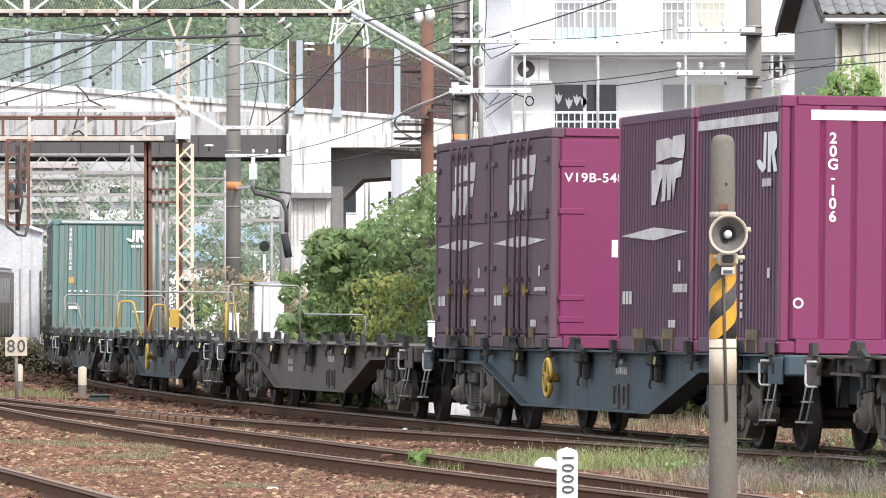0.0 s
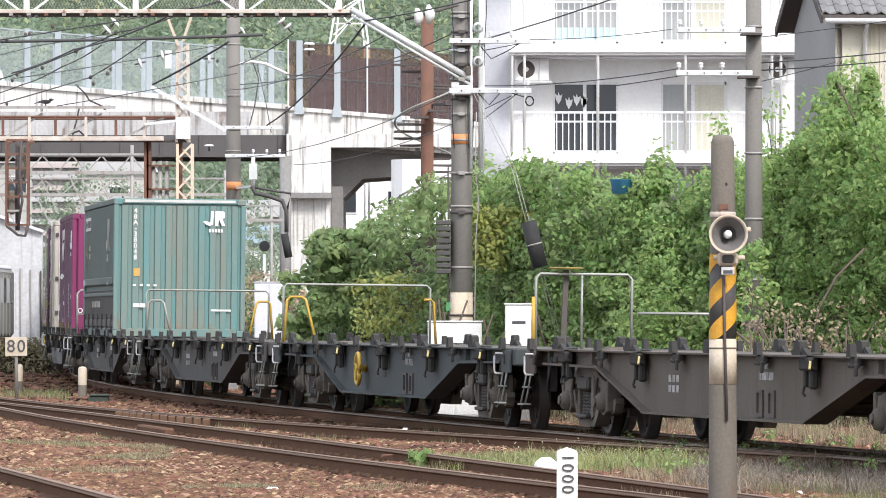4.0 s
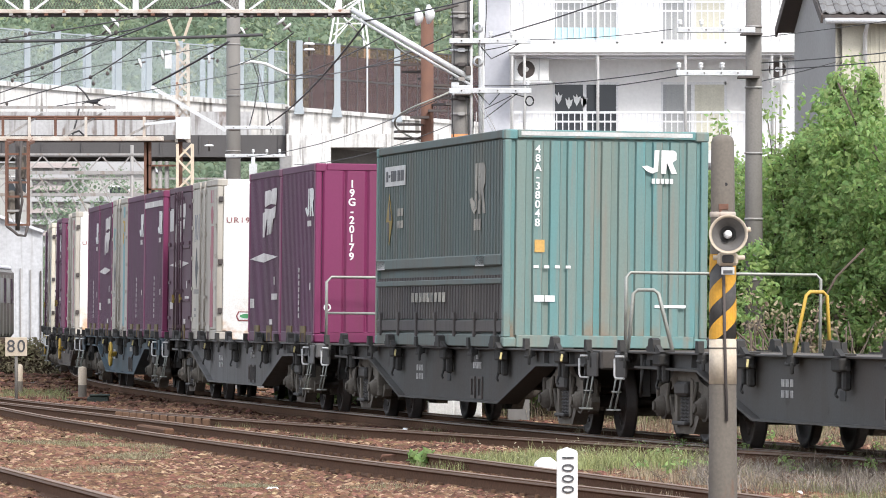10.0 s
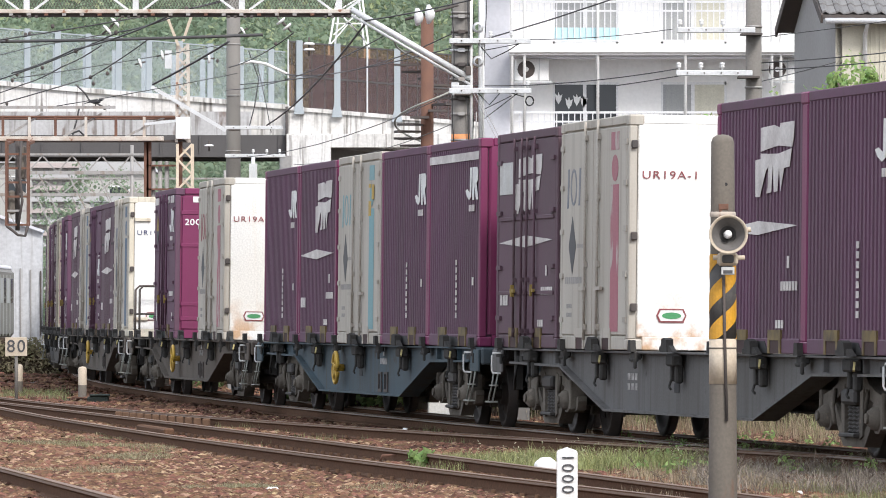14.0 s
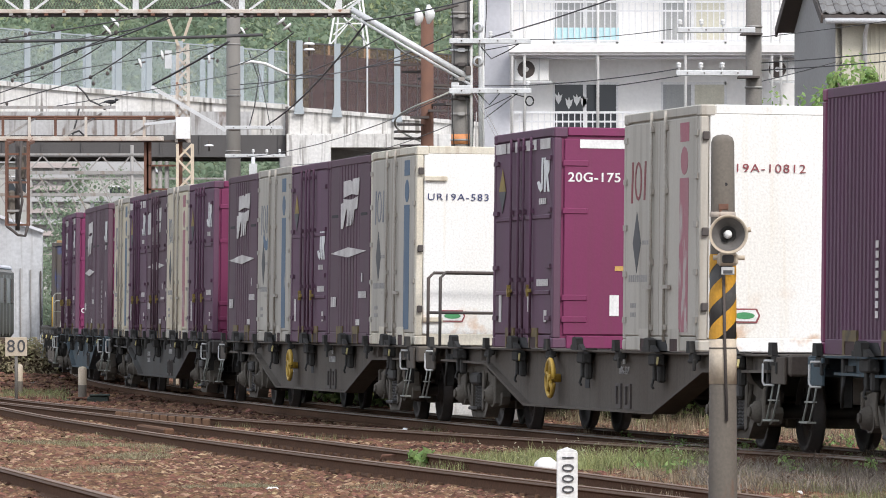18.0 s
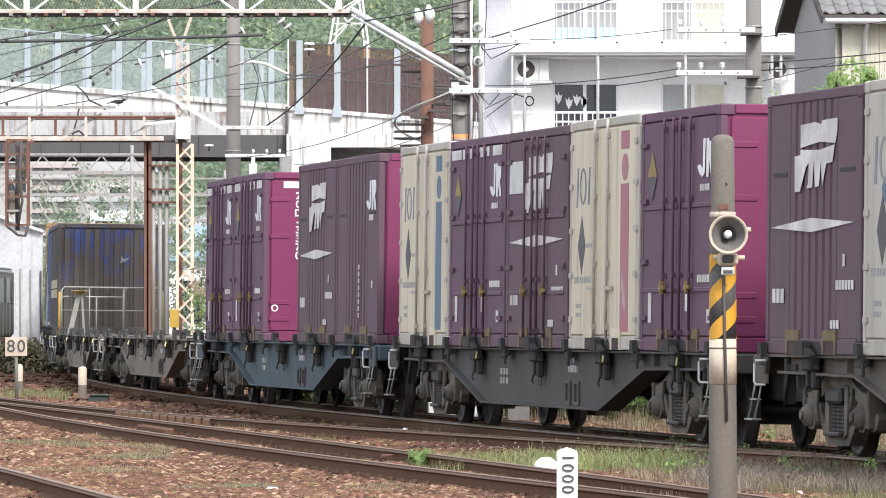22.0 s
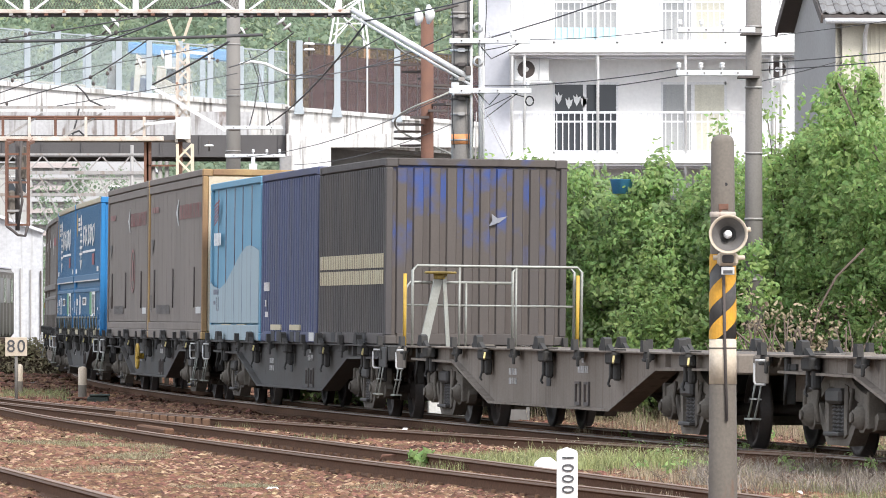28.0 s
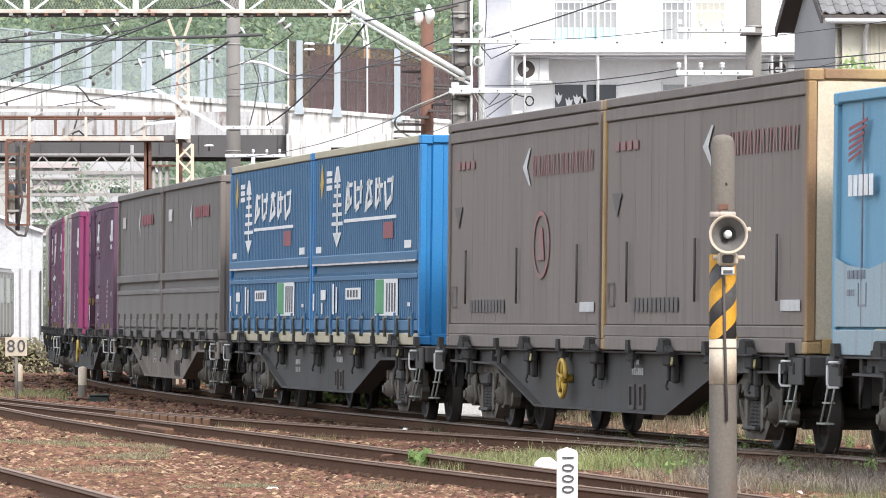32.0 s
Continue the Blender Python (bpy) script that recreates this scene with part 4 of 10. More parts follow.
for n_floor in (-1, 0, 1, 2):
    z0 = zf1 + FLOOR * n_floor
    sill, head = z0 + 0.3, z0 + FLOOR - 0.581
    wall_with_windows(z0, z0 + FLOOR, sill, head)
    for k, (a, b) in enumerate(((wl0, wl1), (wr0, wr1))):
        win = part("window", Geo().box(a, b, BY + 1.24, BY + 1.3, head - 0.06, head).box(a, b, BY + 1.24, BY + 1.3, sill, sill + 0.06).box(a, a + 0.05, BY + 1.24, BY + 1.3, sill, head).box(b - 0.05, b, BY + 1.24, BY + 1.3, sill, head), M["alu"], flats)
        m = (a + b) / 2 - 0.02
        part("window_frame", Geo().box(m - 0.04, m + 0.04, BY + 1.22, BY + 1.3, sill, head), M["alu"], win)
        for j, (p, q) in enumerate(((a + 0.05, m - 0.04), (m + 0.04, b - 0.05))):
            o = part("pane", Geo().box(p, q, BY + 1.26, BY + 1.27, sill + 0.06, head - 0.06), M["pane"], win)
            drape = "curtain" if k == 1 and j == 0 else "curtain_cream"
            if k == 1 or n_floor == 1:
                part("curtain", Geo().box(p, q, BY + 1.245, BY + 1.255, sill + 0.06, head - 0.06), M[drape if k == 1 else "curtain"], win)
    if n_floor >= 0:
        # balcony: slab, rails, posts
        part("balcony_slab", Geo().box(bx0 - 0.02, bx1, BY - 0.1, BY + 1.2, z0 - 0.02, z0 + 0.1, 0.01).box(bx0 - 0.04, bx1, BY - 0.16, BY + 0.02, z0 + 0.04, z0 + 0.24, 0.01), M["wall_white"], flats)
        for a, b in ((bx0, wl0), (wl0, wl1), (wl1, wr0), (wr0, wr1), (wr1, bx1)):
            rail = part("balcony_rail", Geo().box(a - 0.005, b - 0.005, BY - 0.03, BY + 0.02, z0 + 1.185, z0 + 1.235).box(a, b - 0.01, BY - 0.02, BY + 0.01, z0 + 0.3, z0 + 0.34).box(a, b - 0.01, BY - 0.02, BY + 0.01, z0 + 0.98, z0 + 1.02), M["rail_white"], flats)
            n = max(4, round((b - a) / 0.137))
            for i in range(n):
                x = a + (b - a) * (i + 0.5) / n
                part("baluster", cached_bar(z0), None, rail, at=(x, BY, 0))
        # greyer than the walls: shade under the slab is put into the colour
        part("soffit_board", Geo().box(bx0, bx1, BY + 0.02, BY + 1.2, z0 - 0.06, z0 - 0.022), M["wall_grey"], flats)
for px in (1.575, 1.86, 3.538, 5.54, 7.516, 7.722):
    part("balcony_post", Geo().cyl((px, BY - 0.05, zf1 - 0.3), (px, BY - 0.05, zf3 + FLOOR), 0.035, n=10), M["white_paint"], flats)
part("aqua_panel", Geo().box(wl0 + 0.02, wl1 - 0.02, BY + 0.03, BY + 0.05, zf2 + 0.3, zf2 + 0.62), M["aqua"], flats, "pale aqua balcony screen")
# turned from the sun: its shade is painted as a greyer render
part("side_wall", Geo().box(bx0 - 0.62, bx0 - 0.001, BY + 1.15, BY + 9, -0.3, zf3 + 2 * FLOOR), M["wall_grey"], flats, "end wall in lilac-grey, its shade put into the colour")
part("wall", Geo().box(bx0, bx1, BY + 1.25, BY + 9, -0.3, zf1 - FLOOR), M["wall_white"], flats)
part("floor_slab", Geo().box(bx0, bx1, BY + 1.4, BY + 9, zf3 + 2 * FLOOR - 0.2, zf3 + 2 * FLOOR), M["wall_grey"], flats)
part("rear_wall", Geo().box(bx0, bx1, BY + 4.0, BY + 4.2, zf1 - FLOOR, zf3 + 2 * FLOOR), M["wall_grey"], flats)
for x0, x1 in ((1.653, 2.428), (7.464, 8.058)):
    ac = thing("air_conditioner", "white outdoor air conditioning unit on the balcony ceiling bracket", "air conditioner", at=((x0 + x1) / 2, BY + 0.45, 6.779), group="air conditioners on the flats")
    w = (x1 - x0) / 2
    part("casing", Geo().box(-w, w, -0.16, 0.16, 0.0, 0.52, 0.02), M["white_paint"], ac)
    part("fan_grille", Geo().lathe([(0.0, -0.17), (0.06, -0.172), (0.19, -0.17), (0.2, -0.165), (0.2, -0.15)], centre=(-w * 0.35, 0, 0.27), n=20, axis="y"), M["dark_steel"], ac, "round dark fan grille")
    part("fan_hub", Geo().cyl((-w * 0.35, -0.18, 0.27), (-w * 0.35, -0.165, 0.27), 0.06), M["white_paint"], ac)
    part("bracket", Geo().box(w * 0.4, w * 0.46, -0.2, 0.18, -0.03, 0.62).box(-w, w * 1.2, -0.18, -0.12, -0.04, 0.0), M["galv"], ac)
towels = thing("hanging_ornament", "pale paper ornaments hung inside the flat's dark window", "ornament", at=(wl0 + 0.35, BY + 1.22, 6.366), group="ornaments in the window")
for k, (dx, dz) in enumerate(((-0.22, 0.06), (0.02, -0.05), (0.2, 0.02), (0.36, -0.02))):
    part("ornament", Geo().prism([(dx - 0.08, dz + 0.1), (dx - 0.02, dz + 0.05), (dx, dz + 0.14), (dx + 0.03, dz + 0.05), (dx + 0.09, dz + 0.08), (dx + 0.06, dz - 0.05), (dx, dz - 0.15), (dx - 0.06, dz - 0.04)], "y", 0, 0.01), M["porcelain"], towels)

# ---- the tiled house ----
house = thing("tiled_house", "grey mortar house with ribbed cream cladding and clay tile roof", "house", kind="structure")
N0, F0 = Vector((8.376, 140, 0)), Vector((7.83, 146.0, 0))
ax = (F0 - N0).normalized()
ay = Vector((ax.y, -ax.x, 0))


def hp(u, v, z):
    """A point of the house: u back along its gable wall, v to the right along its front."""
    p = N0 + ax * u + ay * v
    return (p.x, p.y, z)


def hbox(u0, u1, v0, v1, z0, z1):
    return Geo().hexa([hp(u0, v0, z0), hp(u0, v1, z0), hp(u1, v1, z0), hp(u1, v0, z0), hp(u0, v0, z1), hp(u0, v1, z1), hp(u1, v1, z1), hp(u1, v0, z1)])


depth = (F0 - N0).length
ze = 7.734
part("front_wall", hbox(0, 0.15, 0, 7, -0.3, ze + 0.1), M["wall_cream"], house)
for k in range(24):
    part("cladding_rib", hbox(-0.02, 0.0, 0.55 + k * 0.1, 0.59 + k * 0.1, 2.0, ze), M["wall_cream"], house)
g = Geo()
a = [hp(0, -0.01, -0.3), hp(depth, -0.01, -0.3), hp(depth, -0.01, ze), hp(depth / 2, -0.01, ze + 1.5), hp(0, -0.01, ze)]
b = [hp(0, 0.14, -0.3), hp(depth, 0.14, -0.3), hp(depth, 0.14, ze), hp(depth / 2, 0.14, ze + 1.5), hp(0, 0.14, ze)]
g.face(a)
g.face(b[::-1])
for i in range(5):
    j = (i + 1) % 5
    g.face([a[j], a[i], b[i], b[j]])
part("gable_wall", g, M["wall_house"], house)
part("rear_wall", hbox(depth - 0.15, depth, 0.14, 7, -0.3, ze), M["wall_house"], house)
for s, (u_e, u_r) in enumerate(((-0.45, depth / 2), (depth + 0.45, depth / 2))):
    z_e, z_r = ze - 0.02, ze + 1.62
    g = Geo().hexa([hp(u_e, -0.35, z_e), hp(u_e, 7.3, z_e), hp(u_r, 7.3, z_r), hp(u_r, -0.35, z_r), hp(u_e, -0.35, z_e + 0.08), hp(u_e, 7.3, z_e + 0.08), hp(u_r, 7.3, z_r + 0.08), hp(u_r, -0.35, z_r + 0.08)])
    part("roof_board", g, M["dark_steel"], house)
    if s == 0:
        rows, cols = 9, 22
        for i in range(rows):
            for j in range(cols):
                t0, t1 = i / rows, (i + 1.12) / rows
                v0 = -0.35 + j * 0.3
                pts = []
                for t, lift in ((t0, 0.13), (t1, 0.1)):
                    u, z = u_e + (u_r - u_e) * t, z_e + (z_r - z_e) * t + lift
                    pts.append([hp(u, v0, z + 0.03), hp(u, v0 + 0.07, z + 0.06), hp(u, v0 + 0.16, z), hp(u, v0 + 0.29, z + 0.02)])
                tg = Geo()
                for q in range(3):
                    tg.face([pts[0][q], pts[0][q + 1], pts[1][q + 1], pts[1][q]])
                    lo0, lo1 = Vector(pts[0][q]) - Vector((0, 0, 0.035)), Vector(pts[0][q + 1]) - Vector((0, 0, 0.035))
                    tg.face([tuple(lo0), tuple(lo1), pts[0][q + 1], pts[0][q]])
                part("roof_tile", tg, M["tile"], house)
part("gutter", Geo().tube([hp(-0.52, -0.3, ze - 0.06), hp(-0.52, 7.2, ze - 0.06)], 0.06, 8), M["alu"], house)
part("downpipe", Geo().tube([hp(-0.5, 0.62, ze - 0.06), hp(-0.1, 0.62, ze - 0.35), hp(-0.08, 0.62, -0.2)], 0.05, 8), M["alu"], house)
part("barge_board", Geo().bar(hp(depth + 0.45, -0.36, ze - 0.02), hp(depth / 2, -0.36, ze + 1.6), 0.05, 0.2).bar(hp(-0.45, -0.36, ze - 0.02), hp(depth / 2, -0.36, ze + 1.6), 0.05, 0.2), M["dark_steel"], house)

# ---- the white retaining wall and far buildings on the left ----
wall = thing("panel_wall", "white panelled wall with sloping top beside the line", "wall", kind="structure")
WY = 235.0
g = Geo().prism([(-21.121, -0.3), (-14.344, -0.3), (-14.344, 4.399), (-16.063, 5.006), (-21.121, 6.261)], "y", WY, WY + 0.3)
part("wall_panel", g, M["panel_white"], wall)
for k in range(14):
    x = -14.404 - k * 0.36
    part("wall_seam", Geo().box(x - 0.03, x + 0.03, WY - 0.06, WY + 0.01, -0.2, 3.023 + 0.05 * k), M["galv_dull"] if k % 3 else M["dark_steel"], wall)
part("coping", Geo().bar((-14.303, WY + 0.1, 4.44), (-16.063, WY + 0.1, 5.047), 0.6, 0.1), M["wall_grey"], wall)

def far_house(x, y, w, d, h, roof, wallm, windows=True, turn=0.0, pitch=0.35):
    ob = thing("town_house", "pale far-off house with %s roof" % roof, "house", at=(x, y, -0.2), rz=turn, group="houses of the far town")
    part("wall", Geo().box(-w / 2, w / 2, -d / 2, d / 2, 0, h), M[wallm], ob)
    r = Geo().prism([(-w / 2 - 0.4, h), (w / 2 + 0.4, h), (w / 2 - 0.2, h + w * pitch * 0.35), (-w / 2 + 0.2, h + w * pitch * 0.35)], "y", -d / 2 - 0.4, d / 2 + 0.4)
    part("roof", r, M[{"grey": "roof_far", "blue": "roof_blue", "brown": "plum"}[roof]], ob)
    if windows:
        n = max(2, int(w / 2.2))
        for k in range(n):
            for z in ([1.2] if h < 4 else [1.2, h - 1.9]):
                cx = -w / 2 + (k + 0.5) * w / n
                win = part("window", Geo().box(cx - 0.6, cx + 0.6, -d / 2 - 0.05, -d / 2, z, z + 1.1), M["alu"], ob)
                part("pane", Geo().box(cx - 0.52, cx + 0.52, -d / 2 - 0.07, -d / 2 - 0.05, z + 0.08, z + 1.02), M["pane"], win)
    return ob


for px, y, w, h, roof, wm in ((-14.437, 300, 3.0, 6.786, "grey", "wall_white"),
                             (-9.477, 320, 7.0, 5.136, "blue", "wall_white"), (-12.986, 360, 6.0, 6.381, "grey", "wall_far"), (-9.291, 380, 8.0, 7.313, "grey", "wall_far"),
                             (-11.834, 290, 3.2, 4.034, "blue", "wall_white"), (-19.717, 370, 6.5, 9.706, "grey", "wall_far"), (-24.587, 400, 9.0, 10.898, "grey", "wall_far"),
                             (-3.203, 300, 5.0, 8.129, "grey", "wall_white")):
    far_house(px, y, w, 7.0, h, roof, wm)
# banded block of flats in the far town
far_flats = thing("far_apartment_block", "far banded apartment block in pale pink and grey", "building", at=(-21.26, 360.0, -0.2), group="houses of the far town")
fw, ftop = 1.302, 10.349
part("wall", Geo().box(-fw, fw, 0, 8, 0, ftop), M["wall_far"], far_flats)
for k in range(9):
    z = ftop - 0.45 - k * 0.62
    part("balcony", Geo().box(-fw - 0.05, fw + 0.05, -0.5, 0, z - 0.14, z + 0.12), M["roof_far"] if k % 2 else M["pink_far"], far_flats)
    for j in range(5):
        x = -fw + (j + 0.5) * fw * 0.4
        # grey wall tone in place of dark glass, with the haze painted in
        part("window", Geo().box(x - fw * 0.13, x + fw * 0.13, -0.05, 0.0, z - 0.42, z - 0.18), M["wall_house"], far_flats)
# curved white wall of the stair house beside the viaduct
g = Geo()
for k in range(8):
    a0, a1 = math.pi + k * math.pi / 8, math.pi + (k + 1) * math.pi / 8
    cx, cy, r = -0.465, 226.0, 1.317
    p = [(cx + r * math.cos(a), cy + r * math.sin(a)) for a in (a0, a1)]
    q = [(cx + (r - 0.15) * math.cos(a), cy + (r - 0.15) * math.sin(a)) for a in (a0, a1)]
    g.hexa([(*p[0], -0.3), (*p[1], -0.3), (*q[1], -0.3), (*q[0], -0.3), (*p[0], 6.789), (*p[1], 6.789), (*q[1], 6.789), (*q[0], 6.789)])
tagged(new("stair_house_wall", g.mesh("stair_house_wall", M["wall_white"])), "white curved panel wall of a stair house", "wall", kind="structure")


# ---- poles, masts, gantries and wires ----
def ground_at(x, y):
    return ground_z(x, y) if abs(x) < 20 and 35 < y < 130 else GROUND_Z


def concrete_pole(x, y, r0, r1, top, label, band=None, base=None):
    ob = thing("concrete_pole", label, "pole", at=(x, y, ground_at(x, y) - 0.05), group="concrete poles beside the line")
    h = top - ground_at(x, y)
    part("shaft", Geo().cyl((0, 0, 0), (0, 0, h), r0, r1, n=24), M["pole"], ob)
    rr = lambda z: r0 + (r1 - r0) * z / h
    g0 = ground_at(x, y) - 0.05
    if band:
        a, b = band[0] - g0, band[1] - g0
        part("band", Geo().cyl((0, 0, a), (0, 0, b), rr(a) + 0.004, rr(b) + 0.004, n=24), M["orange_paint"], ob, "orange painted band")
    if base:
        a, b = 0.0, base - g0
        part("base_coat", Geo().cyl((0, 0, a), (0, 0, b), rr(a) + 0.004, rr(b) + 0.004, n=24), M["cream_paint"], ob, "white painted foot")
        part("strap", Geo().cyl((0, 0, b - 0.36), (0, 0, b - 0.33), rr(0) + 0.012, n=24), M["dark_steel"], ob)
    for z in (0.3, 0.42, 0.55, 0.68, 0.8):
        part("collar", Geo().cyl((0, 0, h * z), (0, 0, h * z + 0.03), rr(h * z) + 0.012, n=24), M["galv_dull"], ob)
    return ob


PY = 100.0
p1 = concrete_pole(0.284, PY, 0.172, 0.146, 7.6, "tall grey concrete line pole with orange band and white foot", (4.004, 4.159), 1.748)
px = 0.284
p2 = concrete_pole(-4.791, 150.0, 0.174, 0.155, 9.6, "grey concrete line pole with orange band", (4.273, 4.467))
p3 = concrete_pole(4.356, 92.0, 0.139, 0.103, 6.9, "grey concrete power pole with crossarms above the bushes")

# crossarms and insulators on the near pole
def crossarm(pole, x0, x1, y, z, label, pins=()):
    o = pole.matrix_world.translation
    w = x1 - x0
    ob = part("crossarm", Geo().box(0, w, -0.035, 0.035, -0.04, 0.04, 0.008), M["galv"], pole, label, at=(x0 - o.x, y - o.y, z - o.z))
    part("arm_strap", Geo().box(0.08, 0.34, -0.06, 0.32, -0.07, -0.045) if pole is not p3 else Geo().box(w - 0.2, w + 0.1, -0.06, 0.32, -0.07, -0.045), M["dark_steel"], ob)
    for k in range(4):
        part("bolt", Geo().cyl((w * (0.15 + 0.22 * k), -0.055, 0), (w * (0.15 + 0.22 * k), -0.04, 0), 0.012, n=6), M["dark_steel"], ob)
    for p in pins:
        ins = part("insulator", Geo().lathe([(0.0, 0.15), (0.025, 0.145), (0.035, 0.12), (0.02, 0.11), (0.038, 0.095), (0.025, 0.075), (0.012, 0.07), (0.012, 0.03), (0.0, 0.03)], centre=(p - x0, 0, 0), n=12), M["porcelain"], ob, "white porcelain insulator")
    return ob


crossarm(p1, 0.095, 1.343, PY - 0.25, 5.572, "pale steel crossarm with cables", [0.723, 1.042])
crossarm(p1, 0.095, 1.343, PY - 0.25, 4.814, "pale steel crossarm with a cable ring", [1.291])
crossarm(p3, 3.271, 4.364, 91.7, 5.386, "pale crossarm with three white insulators", [3.311, 3.612, 3.913])
crossarm(p3, 3.255, 4.324, 91.7, 4.784, "pale crossarm with three white insulators", [3.295, 3.604, 3.905])
arm = thing("pole_ring", "dark cable ring hung under the crossarm", "cable", at=(1.317, PY - 0.25, 4.659))
part("ring", Geo().tube([(0.06 * math.cos(a), 0, 0.07 * math.sin(a)) for a in [k * 0.3491 for k in range(19)]], 0.012), M["black"], arm)
duct = thing("cable_duct", "white cable ducts rising beside the near pole", "duct", at=(px, PY - 0.2, 0))
for dx, r, m in ((0.146, 0.022, "white_paint"), (0.284, 0.03, "galv"), (0.327, 0.02, "white_paint")):
    part("pipe", Geo().cyl((dx, 0, 3.625), (dx, 0, 7.4), r, n=8), M[m], duct)
for z in (5.778, 5.262):
    part("cable_coil", Geo().lathe([(0.05, 0.0), (0.085, 0.015), (0.05, 0.03)], centre=(0.25, -0.05, z), n=14, axis="y"), M["galv"], duct)
part("drop_cable", Geo().tube([(0.224, -0.1, 4.486), (0.207, -0.12, 3.625), (0.258, -0.12, 3.108), (0.215, -0.12, 2.592), (0.198, -0.12, 1.387), (0.207, -0.1, 1.042)], 0.009), M["galv_dull"], duct, "loose pale cable down the pole")
weight = thing("tension_slats", "dark slatted balance weights beside the near pole", "weight", at=(0.009, PY - 0.1, 2.032), group="balance weights")
for k in range(9):
    z = k * 0.835 / 9
    part("weight_block", Geo().box(-0.112, 0.112, -0.1, 0.1, z, z + 0.835 / 9 - 0.02, 0.01), M["dark_paint"], weight)
part("weight_rod", Geo().cyl((0.07, 0, 0.956 - 2.032), (0.07, 0, 1.636), 0.012, n=6), M["dark_steel"], weight)
part("weight_hook", Geo().box(0.04, 0.1, -0.03, 0.03, -0.56, -0.43), M["green_mark"], weight, "green marker clip")
guy = thing("guy_wire", "two pale guy wires with black plastic guards", "guy wire", at=(0, 0, 0))
a0, a1 = Vector((1.019, 97, 3.558)), Vector((1.72, 97, 0.952))
t0 = Vector((0.46, 99, 4.754))
for d in (0.0, 0.05):
    part("wire", Geo().tube([tuple(t0 + Vector((d, 0, 0))), tuple(a0 + Vector((d, 0, 0))), tuple(a1 + Vector((d, 0, 0)))], 0.0055), M["galv_dull"], guy)
u = (a1 - a0).normalized()
for d in (0.03,):
    q0, q1 = a0 + u * 0.82 + Vector((d, 0, 0.02)), a0 + u * 1.5 + Vector((d, 0, 0))
    part("guard_tube", Geo().cyl(tuple(q0), tuple(q1), 0.115, n=14), M["black"], guy, "black guard tube")
    mid = (q0 + q1) / 2
    part("guard_strap", Geo().cyl(tuple(mid - u * 0.012), tuple(mid + u * 0.012), 0.12, n=16), M["galv_dull"], guy, "pale strap round the guard tube")

# clamps, boxes and cables on the near pole
fit = thing("pole_fittings", "steel clamps, small boxes and cables strapped to the near pole", "fittings", at=(px, PY, 0))
for z, w, m in ((5.93, 0.2, "galv_dull"), (5.7, 0.19, "dark_steel"), (5.42, 0.2, "galv"), (5.2, 0.19, "dark_steel"), (4.98, 0.2, "galv_dull"), (4.68, 0.2, "dark_steel"), (4.45, 0.19, "galv_dull"), (3.55, 0.2, "galv_dull"), (2.95, 0.2, "dark_steel")):
    part("clamp_band", Geo().cyl((0, 0, z), (0, 0, z + 0.035), w - 0.02, n=20).box(-0.05, 0.05, -w - 0.03, -w + 0.04, z - 0.01, z + 0.045), M[m], fit)
for x, z, w, h, m in ((-0.06, 5.52, 0.1, 0.12, "galv_dull"), (0.1, 5.05, 0.08, 0.14, "dark_steel"), (-0.1, 4.86, 0.12, 0.08, "galv")):
    part("small_box", Geo().box(x - w / 2, x + w / 2, -0.27, -0.18, z, z + h, 0.01), M[m], fit)
for k, (dx, m) in enumerate(((-0.13, "black"), (0.09, "wire"), (0.16, "black"), (0.36, "wire"))):
    pts = [(dx + 0.02 * math.sin(q * 1.7 + k), -0.19 - 0.01 * (k % 2), 7.3 - 0.42 * q) for q in range(9 if k < 3 else 6)]
    part("cable", Geo().tube(pts, 0.008, 5), M[m], fit)
part("cable_loop", Geo().tube([(0.28, -0.22, 5.5), (0.45, -0.24, 5.3), (0.7, -0.25, 5.42), (0.9, -0.25, 5.55)], 0.009), M["black"], fit)
part("cable_loop", Geo().tube([(0.25, -0.22, 4.78), (0.42, -0.24, 4.6), (0.62, -0.25, 4.82), (0.95, -0.25, 4.72)], 0.009), M["black"], fit)

# strut and top beam of the near gantry
gan = thing("catenary_gantry", "cream steel gantry beam with netting and pale bracing", "gantry", at=(0, 0, 0), kind="structure")
zb = 6.02
part("beam", Geo().box(-8.643, -1.395, PY - 0.1, PY + 0.1, zb - 0.02, zb + 0.04, 0.008), M["rust_pale"], gan)
part("beam_web", Geo().box(-8.643, -1.395, PY - 0.03, PY + 0.03, zb - 0.075, zb - 0.02), M["dark_steel"], gan)
for k in range(26):
    part("beam_clip", Geo().box(-8.5 + k * 0.27, -8.44 + k * 0.27, PY - 0.105, PY - 0.02, zb - 0.055, zb - 0.02), M["galv_dull"] if k % 3 else M["rust"], gan)
part("upper_beam", Geo().box(-8.643, -1.395, PY - 0.06, PY + 0.06, zb + 0.62, zb + 0.7, 0.01), M["rust_pale"], gan)
for x in (-8.041, -6.345, -4.683, -3.065, -1.584):
    part("upright", Geo().box(x - 0.045, x + 0.045, PY - 0.05, PY + 0.05, zb, zb + 0.66), M["galv"], gan)
    for s in (-1, 1):
        part("brace", Geo().bar((x + s * 0.12, PY, zb + 0.04), (x + s * 0.55, PY, zb + 0.36), 0.035, 0.035), M["galv"], gan)
    for d in (-0.2, -0.1, 0.05, 0.15):
        part("bolt", Geo().box(x + d - 0.02, x + d + 0.02, PY - 0.12, PY - 0.04, zb - 0.09, zb - 0.05), M["dark_steel"], gan)
g = Geo()
